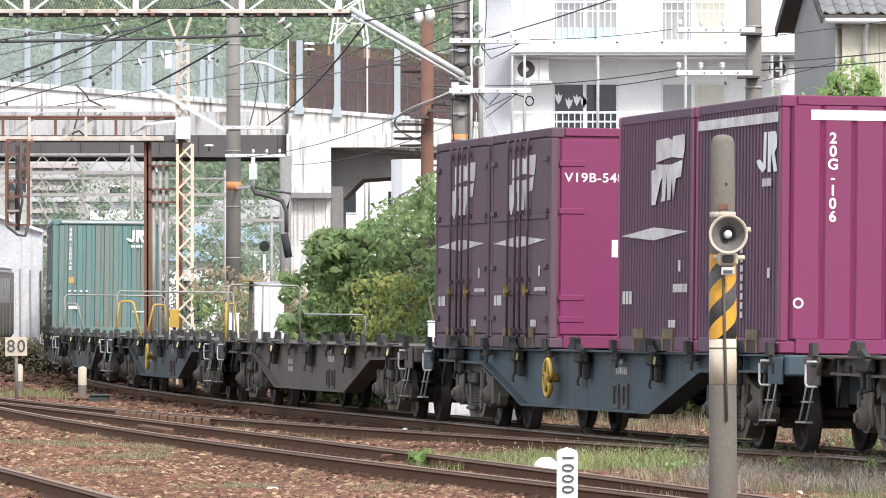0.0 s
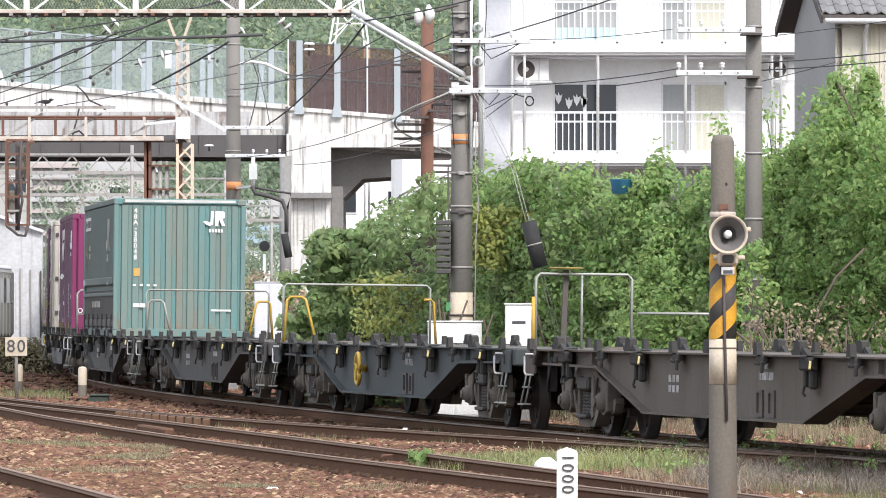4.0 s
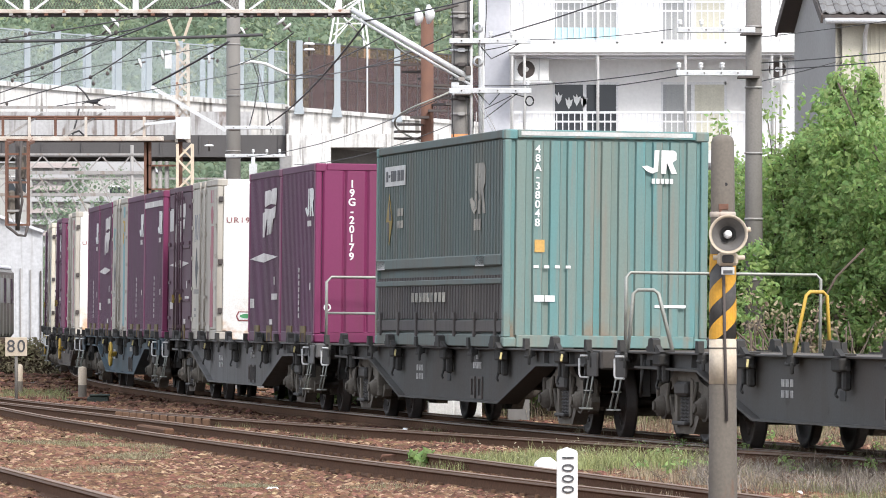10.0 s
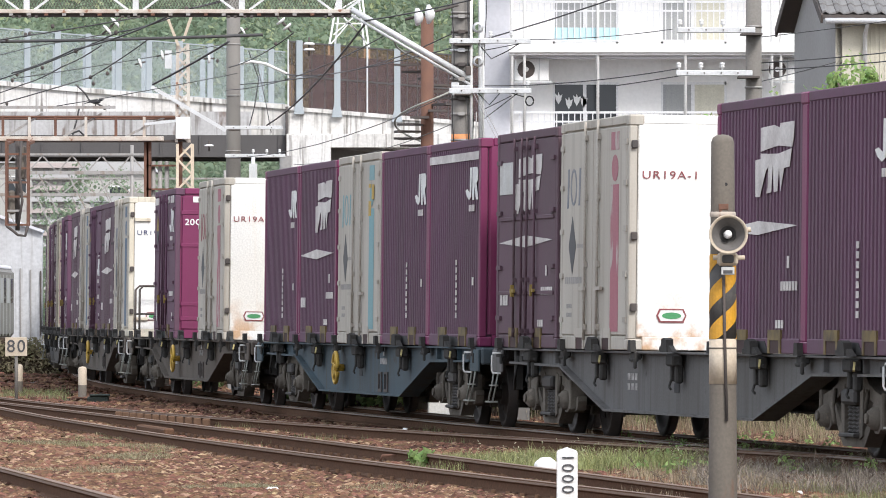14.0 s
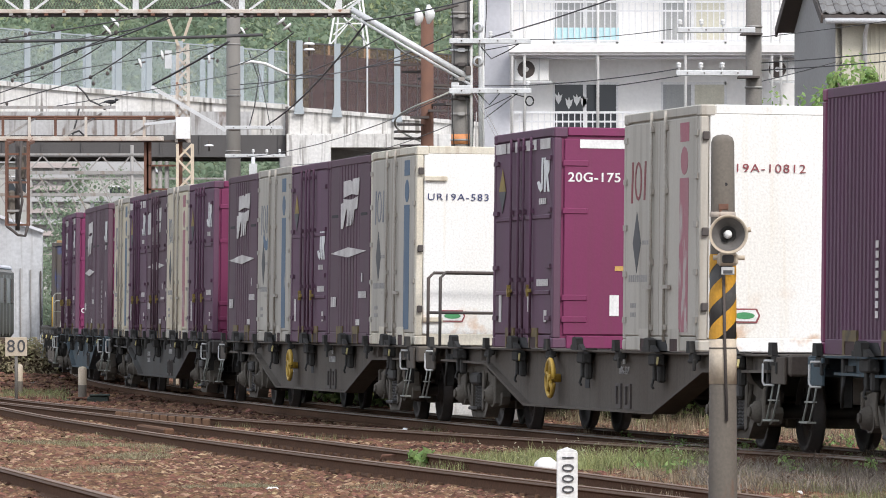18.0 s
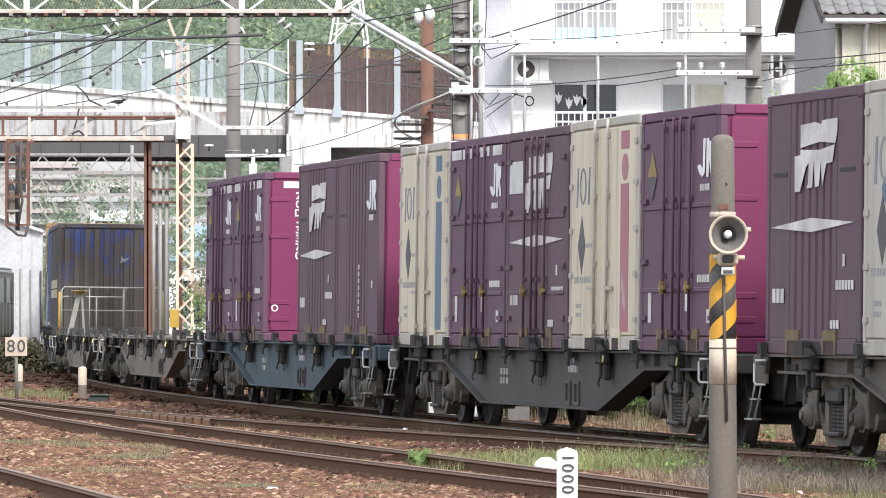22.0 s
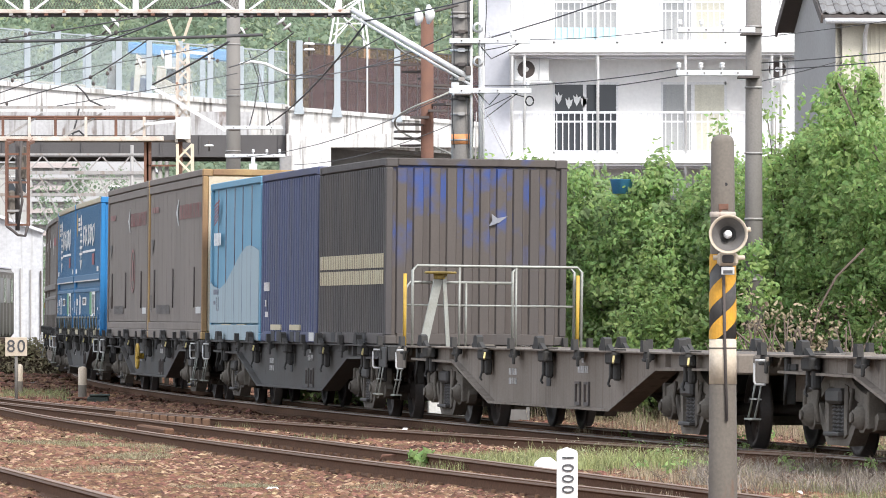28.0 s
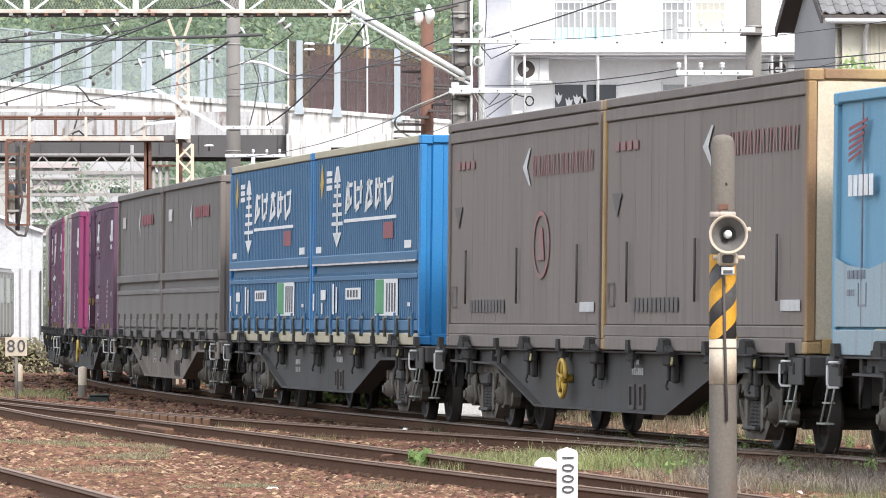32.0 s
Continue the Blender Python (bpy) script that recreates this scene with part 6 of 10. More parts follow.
# ---- the overgrown bank behind the train ----
def clumps(n, seed, shape):
    """Random clump centres inside a shape: a function that gives (x, y, z, r) or None."""
    rng = np.random.default_rng(seed)
    cs, rs = [], []
    while len(cs) < n:
        q = shape(rng)
        if q:
            cs.append(q[:3])
            rs.append((q[3], q[3], q[3] * 0.8))
    return cs, rs


# crest of the bank: it runs along the line and nears the track to the right
CREST = ((-2.958, 121, 2.327),
         (-2.428, 118, 2.506),
         (-1.921, 115, 2.923),
         (-1.292, 112, 3.076),
         (-0.89, 110, 3.48),
         (-0.219, 106, 3.84),
         (0.588, 103.5, 4.0),
         (1.443, 101, 3.95),
         (2.352, 99, 3.8),
         (2.835, 98, 3.597),
         (3.072, 97.5, 3.838),
         (3.349, 97, 3.624),
         (3.934, 96, 3.535),
         (4.465, 95, 3.717),
         (5.092, 93, 4.068),
         (6.322, 90, 4.214),
         (8.262, 86, 4.088))
CX = [p[0] for p in CREST]


def bank_top(x):
    return float(np.interp(x, CX, [p[2] for p in CREST]))


def bank_y(x):
    return float(np.interp(x, CX, [p[1] for p in CREST]))


def bank_shape(x0, x1, near, far, low=0.0):
    def shape(rng):
        x = rng.uniform(x0, x1)
        top = bank_top(x) * (0.9 + 0.1 * rng.random())
        z = low + (top - 0.12 - low) * rng.random() ** 0.8
        # the bank leans back: lower clumps lie nearer
        y = bank_y(x) + rng.uniform(near, far) - (1 - z / max(top, 0.5)) * 1.4
        return (x, y, z, rng.uniform(0.13, 0.32))
    return shape


def stems(n, seed, x0, x1, y, h, spread, r=0.012, m="bark"):
    rng = np.random.default_rng(seed)
    g = Geo()
    for _ in range(n):
        x, d = rng.uniform(x0, x1), rng.uniform(-0.6, 0.6)
        hh = h * rng.uniform(0.5, 1.0)
        dx, dy = rng.normal() * spread, rng.normal() * spread * 0.5
        g.tube([(x, y + d, -0.2), (x + dx * 0.3, y + d + dy * 0.4, hh * 0.5), (x + dx, y + d + dy, hh)], r * rng.uniform(0.6, 1.5), 5)
    return g


vine = thing("vine_bank", "dense bank of broad-leaved climbing vines and mulberry", "bushes", kind="stuff")
cs, rs = clumps(800, 21, bank_shape(-2.256, 4.182, -1.0, 1.2))
part("leaves", fast_mesh("leaves", *leaf_cloud(cs, rs, 46, 0.098, 22), M["leaf"]), None, vine)
cs, rs = clumps(620, 23, bank_shape(0.585, 4.264, -1.3, 0.8))
part("leaves", fast_mesh("leaves", *leaf_cloud(cs, rs, 42, 0.074, 24), M["leaf_light"]), None, vine)
cs, rs = clumps(90, 25, lambda r: (r.uniform(0.487, 1.4), 100.6, r.uniform(2.169, 3.039), 0.2))
part("leaves", fast_mesh("leaves", *leaf_cloud(cs, rs, 16, 0.085, 26), M["leaf_yellow"]), None, vine, "yellow-green young leaves")
cs, rs = clumps(130, 27, lambda r: (r.uniform(-1.419, -0.217), 105.5 + r.random() * 0.8, r.uniform(0.2, 2.026), 0.2))
part("leaves", fast_mesh("leaves", *leaf_cloud(cs, rs, 15, 0.075, 28), M["leaf_yellow"]), None, vine, "yellow-green weed leaves")
cs, rs = clumps(150, 29, lambda r: (r.uniform(2.281, 3.934), 94.6 + r.random(), r.uniform(0.2, 1.836), 0.2))
part("leaves", fast_mesh("leaves", *leaf_cloud(cs, rs, 16, 0.07, 30), M["leaf_light"]), None, vine)
part("stems", stems(60, 31, -0.213, 4.264, 99.5, 1.7, 0.25), M["bark"], vine)
# the branch that juts out on the left
mul = thing("mulberry_bush", "mulberry bush with jutting leafy branch beside the pier", "bush")
cs, rs = clumps(60, 33, lambda r: (r.uniform(-2.257, -0.994), 110.5 + r.random(), r.uniform(2.16, 2.835), 0.16))
part("crown", fast_mesh("crown", *leaf_cloud(cs, rs, 22, 0.15, 34), M["leaf"]), None, mul)
cs, rs = clumps(120, 35, lambda r: (r.uniform(-2.714, -1.185), 110.5 + r.random(), r.uniform(0.0, 2.111), 0.2))
part("crown", fast_mesh("crown", *leaf_cloud(cs, rs, 24, 0.12, 36), M["leaf"]), None, mul)
part("trunk", Geo().cyl((-1.376, 111.5, -0.25), (-1.519, 111.5, 0.9), 0.06, 0.04).tube([(-1.519, 111.5, 0.9), (-1.758, 111.4, 1.6), (-2.141, 111.2, 2.2)], 0.022), M["bark"], mul)


def tree(x, y, h, r, n, per, leaf, m, label, seed, low=0.25, lean=0.0, full=0):
    """A tapered trunk with limbs and an uneven crown of leaf clumps."""
    rng = np.random.default_rng(seed)
    ob = thing("tree", label, "tree", at=(x, y, GROUND_Z - 0.02), group="young trees on the bank")
    g = Geo().tube([(0, 0, 0), (lean * 0.3, 0.05, h * 0.35), (lean * 0.6, 0, h * 0.62)], 0.05 if r > 0.3 else 0.014, 8)
    limbs, ends = Geo(), []
    for k in range(16 if r > 0.3 else 9):
        a = rng.uniform(0, 6.28)
        z0 = h * rng.uniform(low, 0.75)
        e = Vector((lean + math.cos(a) * r * rng.uniform(0.4, 0.95), math.sin(a) * r * 0.7, z0 + h * rng.uniform(0.12, 0.4)))
        e.z = min(e.z, h * 0.97)
        s = Vector((lean * z0 / h, 0, z0))
        limbs.tube([tuple(s), tuple(s.lerp(e, 0.5) + Vector((0, 0, 0.12))), tuple(e)], 0.016 if r > 0.3 else 0.005, 5)
        ends.append(e)
    part("trunk", g, M["bark"], ob)
    part("limb_frame", limbs, M["bark"], ob)
    cs, rs = [], []
    for k in range(n):
        e = ends[int(rng.integers(len(ends)))]
        cs.append(tuple(e * rng.uniform(0.65, 1.06) + Vector(rng.normal(size=3) * r * 0.18)))
        rs.append((rng.uniform(0.14, 0.3),) * 3)
    for k in range(full):
        t = rng.random()
        a, q = rng.uniform(0, 6.28), r * (1.05 - t) * rng.random() ** 0.5
        cs.append((lean + q * math.cos(a), q * math.sin(a) * 0.6, h * (0.58 + 0.41 * t)))
        rs.append((rng.uniform(0.1, 0.2),) * 3)
    part("crown", fast_mesh("crown", *leaf_cloud(cs, rs, per, leaf, seed + 1), M[m]), None, ob)
    return ob


tree(5.602, 93.5, 4.993, 0.6, 170, 26, 0.08, "leaf_light", "young broad-leaved tree with light green crown", 41, 0.3, full=80)
tree(5.988, 92.0, 4.998, 0.62, 190, 26, 0.085, "leaf_light", "leafy young tree on the bank", 43, 0.25, full=90)
tree(5.106, 94.0, 4.073, 0.45, 150, 24, 0.08, "leaf_light", "bushy young tree on the bank", 45, 0.25, full=40)
tree(4.758, 94.0, 4.583, 0.14, 30, 15, 0.075, "leaf_light", "slender sapling beside the power pole", 47, 0.5)
tree(4.097, 95.0, 4.429, 0.16, 34, 15, 0.075, "leaf_light", "slender sapling in front of the flats", 49, 0.55)
tree(6.549, 91.0, 4.896, 0.7, 170, 24, 0.085, "leaf_light", "leafy tree at the end of the bank", 51, 0.2)
tree(3.073, 97.0, 3.875, 0.2, 46, 18, 0.075, "leaf_light", "sapling standing out of the vines", 53, 0.45)
low = thing("undergrowth", "tangled green and dry undergrowth below the trees", "undergrowth", kind="stuff")
def under(x0, x1, near, far, top):
    def shape(rng):
        x = rng.uniform(x0, x1)
        return (x, bank_y(x) + rng.uniform(near, far), rng.uniform(0.0, 1.0) ** 0.8 * bank_top(x) * top, rng.uniform(0.14, 0.3))
    return shape


cs, rs = clumps(620, 55, under(3.851, 6.632, -0.6, 1.6, 0.97))
part("leaves", fast_mesh("leaves", *leaf_cloud(cs, rs, 48, 0.068, 56), M["leaf_light"]), None, low)
cs, rs = clumps(360, 57, under(3.851, 6.632, -0.4, 1.6, 0.75))
part("leaves", fast_mesh("leaves", *leaf_cloud(cs, rs, 26, 0.075, 58), M["leaf_light"]), None, low)
cs, rs = clumps(110, 59, lambda r: (r.uniform(4.053, 6.287), 89.2 + r.random() * 0.8, r.uniform(-0.1, 1.616), 0.2))
part("dry_leaves", fast_mesh("dry_leaves", *leaf_cloud(cs, rs, 14, 0.06, 60), M["dry_grass"]), None, low, "dry brown weeds")
cs, rs = clumps(60, 67, lambda r: (r.uniform(4.082, 4.552), 91.2, r.uniform(0.2, 2.404), 0.16))
part("leaves", fast_mesh("leaves", *leaf_cloud(cs, rs, 20, 0.08, 68), M["leaf_light"]), None, low)
part("stems", stems(60, 61, 3.976, 5.979, 89.5, 1.4, 0.35, 0.01), M["bark"], low, "bare brown stems")
part("vine_stem", Geo().tube([(4.85, 90, 0.2), (5.16, 90, 1.501), (5.393, 90, 1.928), (5.78, 90, 2.315)], 0.018), M["bark"], low)
# soil of the bank under the leaves
g = Geo()
bx = np.linspace(CX[1], CX[-1], 50)
for a, b in zip(bx[:-1], bx[1:]):
    q = []
    for x in (a, b):
        y, z = bank_y(x), bank_top(x)
        q.append([(x, y + 0.2, -0.3), (x, y + 1.6, 0.72 * z), (x, y + 9, 0.5 * z)])
    g.face([q[0][0], q[1][0], q[1][1], q[0][1]])
    g.face([q[0][1], q[1][1], q[1][2], q[0][2]])
tagged(new("bank_soil", g.mesh("bank_soil", M["soil"])), "brown soil of the overgrown bank", "bank", kind="structure")
# dry weeds round the left poles
wl2 = thing("dry_weeds", "dry straw weeds round the line poles", "weeds", kind="stuff")
cs, rs = clumps(170, 63, lambda r: (r.uniform(-5.291, -2.881), 139 + r.random() * 3, r.uniform(-0.1, 2.356), 0.25))
part("leaves", fast_mesh("leaves", *leaf_cloud(cs, rs, 14, 0.1, 64), M["dry_grass"]), None, wl2)
cs, rs = clumps(120, 65, lambda r: (r.uniform(-5.367, -2.738), 141 + r.random() * 3, r.uniform(-0.1, 2.126), 0.25))
part("leaves", fast_mesh("leaves", *leaf_cloud(cs, rs, 14, 0.12, 66), M["leaf"]), None, wl2)
# trees of the far town
tt = thing("town_trees", "green trees among the far houses, haze in their colour", "trees", kind="stuff")
cs, rs = [], []
r = np.random.default_rng(71)
for k in range(640):
    y = r.uniform(270, 330)
    cs.append((r.uniform(-0.062, -0.022) * y, y, r.uniform(0.5, 8.0) * (0.5 + 0.5 * r.random())))
    rs.append((r.uniform(0.35, 0.9),) * 3)
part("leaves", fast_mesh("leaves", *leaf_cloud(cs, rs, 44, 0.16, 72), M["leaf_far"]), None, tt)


# ---- grass and weeds between the tracks ----
def grass_mesh(name, spots, blades, height, material, seed, lean=0.5):
    """Tufts of thin bent blades."""
    rng = np.random.default_rng(seed)
    n = len(spots) * blades
    c = np.repeat(np.asarray(spots, float), blades, 0)
    p = c + np.concatenate([rng.normal(size=(n, 2)) * 0.07, np.zeros((n, 1))], 1)
    h = height * rng.uniform(0.4, 1.2, (n, 1))
    a = rng.uniform(0, 6.28, n)
    d = np.stack([np.cos(a), np.sin(a), np.zeros(n)], 1)
    w = np.stack([-np.sin(a), np.cos(a), np.zeros(n)], 1) * 0.0035
    up = np.array([0, 0, 1.0])
    bend = rng.uniform(0.1, lean, (n, 1))
    m = p + up * h * 0.6 + d * h * bend * 0.35
    t = p + up * h + d * h * bend
    v = np.stack([p - w, p + w, m + w * 0.8, m - w * 0.8, t], 1).reshape(-1, 3)
    k = (np.arange(n) * 5)[:, None]
    f = np.concatenate([np.concatenate([k, k + 1, k + 2], 1), np.concatenate([k, k + 2, k + 3], 1), np.concatenate([k + 3, k + 2, k + 4], 1)], 0)
    return fast_mesh(name, v, f, material)


def strip(n, seed, x0, x1, y0, y1, thin=-0.2):
    rng, out = np.random.default_rng(seed), []
    while len(out) < n:
        y = rng.uniform(y0, y1)
        x = rng.uniform(x0, x1) * y
        if noise.noise((x * 0.8, y * 0.35, 11)) > thin:
            out.append((x, y, ground_z(x, y)))
    return out


A = 1 / 11616.5


def between(n, seed, p0, p1, y0, y1, thin=-0.1):
    return strip(n, seed, (p0 - 784) * A, (p1 - 784) * A, y0, y1, thin)


weeds = thing("track_weeds", "tufts of green and dry grass between the rails", "grass", kind="stuff")
part("blades", grass_mesh("blades", between(210, 81, 740, 1260, 64.5, 70.5, -0.05), 24, 0.12, M["grass"], 82), None, weeds)
part("blades", grass_mesh("blades", between(120, 83, 1100, 1600, 53, 64, 0.1), 20, 0.13, M["dry_grass"], 84), None, weeds)
part("blades", grass_mesh("blades", between(70, 85, 1300, 1600, 51, 57, 0.1), 22, 0.13, M["grass"], 86), None, weeds)
part("blades", grass_mesh("blades", between(170, 87, 0, 300, 66, 86, 0.2), 34, 0.075, M["weed_grey"], 88, 1.6), None, weeds)
part("blades", grass_mesh("blades", between(60, 89, 20, 300, 70, 82, 0.1), 22, 0.08, M["grass"], 90, 1.5), None, weeds)
part("blades", grass_mesh("blades", between(80, 91, 330, 520, 54, 60, 0.2), 34, 0.07, M["weed_grey"], 92, 1.6), None, weeds)
part("blades", grass_mesh("blades", between(130, 93, 380, 900, 76, 90, 0.1), 10, 0.12, M["grass"], 94), None, weeds)
part("blades", grass_mesh("blades", between(60, 95, 0, 120, 118, 135, 0.0), 24, 0.16, M["grass"], 96), None, weeds)
part("blades", grass_mesh("blades", between(160, 97, 1000, 1600, 80, 95, -0.1), 12, 0.2, M["dry_grass"], 98), None, weeds)

part("blades", grass_mesh("blades", between(150, 99, 1060, 1600, 62, 76, -0.05), 22, 0.14, M["grass"], 100, 1.2), None, weeds)
part("blades", grass_mesh("blades", between(90, 101, 1180, 1600, 56, 72, 0.05), 20, 0.18, M["dry_grass"], 102, 1.2), None, weeds)
part("blades", grass_mesh("blades", between(60, 103, 20, 300, 62, 74, 0.25), 34, 0.08, M["weed_grey"], 104, 1.6), None, weeds)
part("blades", grass_mesh("blades", between(20, 105, 300, 800, 52, 62, 0.3), 30, 0.08, M["weed_grey"], 106, 1.5), None, weeds)
cs, rs = clumps(60, 107, lambda r: (lambda y: (r.uniform((1080 - 784) * A, (1560 - 784) * A) * y, y, GROUND_Z + 0.06 + 0.12 * r.random(), 0.09))(r.uniform(62, 78)))
part("herbs", fast_mesh("herbs", *leaf_cloud(cs, rs, 14, 0.045, 108), M["leaf_light"]), None, weeds, "low leafy weeds")
def verge(n, seed, lo, hi):
    """Places along the far shoulder of the train's track."""
    rng, out = np.random.default_rng(seed), []
    for _ in range(n):
        x, y, h = track(rng.uniform(-60, 4))
        off, a = rng.uniform(lo, hi), radians(h)
        out.append((x + math.cos(a) * off, y + math.sin(a) * off, GROUND_Z))
    return out


part("blades", grass_mesh("blades", verge(420, 109, 2.4, 4.6), 16, 0.3, M["dry_grass"], 110, 0.9), None, weeds)
part("blades", grass_mesh("blades", verge(140, 111, 2.8, 4.8), 14, 0.36, M["grass"], 112, 0.9), None, weeds)
part("blades", grass_mesh("blades", verge(420, 115, 5.0, 10.0), 16, 0.34, M["dry_grass"], 116, 0.9), None, weeds)
part("blades", grass_mesh("blades", between(170, 121, 790, 1250, 63.5, 69.5, 0.05), 24, 0.15, M["grass_fresh"], 122, 0.9), None, weeds)
part("blades", grass_mesh("blades", between(80, 123, 950, 1250, 64, 69, 0.1), 20, 0.23, M["grass_fresh"], 124, 1.2), None, weeds)
part("blades", grass_mesh("blades", between(150, 125, 1230, 1600, 55, 66, -0.05), 26, 0.2, M["dry_grey"], 126, 2.2), None, weeds)
cs, rs = clumps(45, 127, lambda r: (lambda y: (r.uniform((830 - 784) * A, (1240 - 784) * A) * y, y, GROUND_Z + 0.14 + 0.14 * r.random(), 0.05))(r.uniform(64, 69)))
part("flower_heads", fast_mesh("flower_heads", *leaf_cloud(cs, rs, 3, 0.016, 128), M["flower"]), None, weeds, "tiny cream flower heads")
# thin dry stalks with seed heads
rs2 = np.random.default_rng(113)
stalks = Geo()
for _ in range(46):
    y = rs2.uniform(56, 74)
    x = rs2.uniform((1120 - 784) * A, (1560 - 784) * A) * y
    h, dx = rs2.uniform(0.15, 0.34), rs2.normal() * 0.07
    stalks.tube([(x, y, GROUND_Z), (x + dx * 0.4, y, GROUND_Z + h * 0.6), (x + dx, y, GROUND_Z + h)], 0.0028, 4)
    for q in range(3):
        stalks.tube([(x + dx * (0.4 + 0.2 * q), y, GROUND_Z + h * (0.6 + 0.12 * q)), (x + dx + rs2.normal() * 0.05, y, GROUND_Z + h * (0.8 + 0.1 * q))], 0.002, 4)
part("stalks", stalks, M["bark"], weeds, "thin dry brown stalks")


# ---- small things beside the tracks ----
# warning post with the horn loudspeaker
HX, HY0 = 2.131, 50.0
zg = GROUND_Z - 0.02
post = thing("warning_post", "stained concrete post with yellow and black warning stripes", "post", at=(HX, HY0, zg))
ptop, pb, pt = 2.766 - zg, 0.112, 0.088
rr = lambda z: pb + (pt - pb) * z / ptop
part("shaft", Geo().lathe([(rr(0), 0.0), (rr(ptop * 0.5), ptop * 0.5), (pt, ptop - 0.06), (pt * 0.85, ptop - 0.025), (pt * 0.5, ptop - 0.006), (0.0, ptop)], n=28), M["post"], post)
part("bolt_hole", Geo().cyl((0.02, -pt - 0.001, ptop - 0.383), (0.02, -pt + 0.03, ptop - 0.383), 0.014, n=12), M["black"], post)
za, zb3 = 1.208 - zg, 1.853 - zg
part("stripe_ground", Geo().cyl((0, 0, za), (0, 0, zb3), rr(za) + 0.003, rr(zb3) + 0.003, n=28), M["dark_paint"], post)


def spiral_band(z0, h, rise, turn0, m):
    """A slanting painted band wound round the post."""
    g = Geo()
    n = 28
    for k in range(n):
        pts = []
        for j in (k, k + 1):
            a = turn0 + 2 * math.pi * j / n
            z = z0 + rise * (j / n)
            for e in (0, h):
                zz = min(max(z + e, za), zb3)
                r = rr(zz) + 0.006
                pts.append((r * math.cos(a), r * math.sin(a), zz))
        g.face([pts[0], pts[2], pts[3], pts[1]], True)
    return g


for k in range(4):
    part("yellow_stripe", spiral_band(za - 0.42 + k * 0.29, 0.15, 0.56, math.pi * 0.9, M), M["hazard_yellow"], post)
za2 = 0.863 - zg
for z0, z1, m in ((za2, za - 0.0, "cream_paint"),):
    part("pale_band", Geo().cyl((0, 0, z0), (0, 0, z1), rr(z0) + 0.003, rr(z1) + 0.003, n=28), M[m], post)
part("band_seam", Geo().cyl((0, 0, 1.13 - zg), (0, 0, 1.143 - zg), rr(za) + 0.005, n=28), M["post"], post)
part("conduit", Geo().tube([(0.0, -rr(zb3) - 0.015, zb3), (0.01, -rr(za) - 0.012, za), (0.025, -rr(1.0) - 0.012, 0.584 - zg)], 0.012), M["dark_steel"], post, "dark cable conduit")
part("rust_mark", Geo().box(-0.035, 0.04, -pt - 0.008, -pt, 2.19 - zg, 2.235 - zg, 0.003).box(-0.03, -0.01, -pt - 0.006, -pt, 2.1 - zg, 2.2 - zg, 0.002), M["rust"], post)
horn = thing("horn_speaker", "cream horn loudspeaker clamped to the warning post", "loudspeaker", at=(HX + 0.03, HY0 - rr(2) - 0.02, 2))
R = 0.146
part("bell", Geo().lathe([(R * 0.28, 0.02), (R * 0.42, -0.05), (R * 0.62, -0.12), (R * 0.9, -0.185), (R, -0.2), (R * 1.02, -0.195), (R * 1.0, -0.18), (R * 0.66, -0.11), (R * 0.46, -0.04), (R * 0.32, 0.03)], n=36, axis="y"), M["cream_paint"], horn)
# added grey inner skin and dark throat: the bell's inner shade as colour
part("lining", Geo().lathe([(R * 0.26, 0.0), (R * 0.4, -0.055), (R * 0.6, -0.125), (R * 0.86, -0.182)], n=36, axis="y"), M["horn_shade"], horn)
part("throat", Geo().lathe([(0.0, -0.03), (R * 0.3, -0.035), (R * 0.55, -0.095), (R * 0.54, -0.08), (R * 0.3, -0.02)], n=28, axis="y"), M["dark_paint"], horn)
part("reflex_cone", Geo().lathe([(0.0, -0.165), (R * 0.15, -0.16), (R * 0.21, -0.14), (R * 0.23, -0.08), (R * 0.2, 0.0)], n=20, axis="y"), M["white_paint"], horn, "white centre cone")
part("driver", Geo().box(-0.08, 0.08, -0.08, 0.0, -R - 0.09, -R + 0.01, 0.02).cyl((-0.11, -0.05, -R - 0.03), (0.13, -0.05, -R - 0.03), 0.018), M["cream_paint"], horn)
part("driver_front", Geo().box(-0.045, 0.045, -0.1, -0.08, -R - 0.07, -R - 0.01, 0.01), M["dark_paint"], horn)
tag = part("maker_plate", Geo().box(-0.05, 0.05, -0.1, -0.085, -R - 0.16, -R - 0.1, 0.004), M["white_dull"], horn, "small plate with unreadable print")
part("plate_print", Geo().box(-0.035, 0.035, -0.104, -0.1, -R - 0.15, -R - 0.125), M["dark_mark"], tag)
part("clamp_band", Geo().lathe([(pt + 0.008, 0.135), (pt + 0.012, 0.14), (pt + 0.012, 0.17), (pt + 0.008, 0.175)], centre=(-0.03, rr(2) + 0.02, 0), n=24), M["rust_pale"], horn)
part("side_bolt", Geo().cyl((R * 0.9, -0.06, 0.03), (R * 1.2, -0.06, 0.04), 0.02), M["cream_paint"], horn)

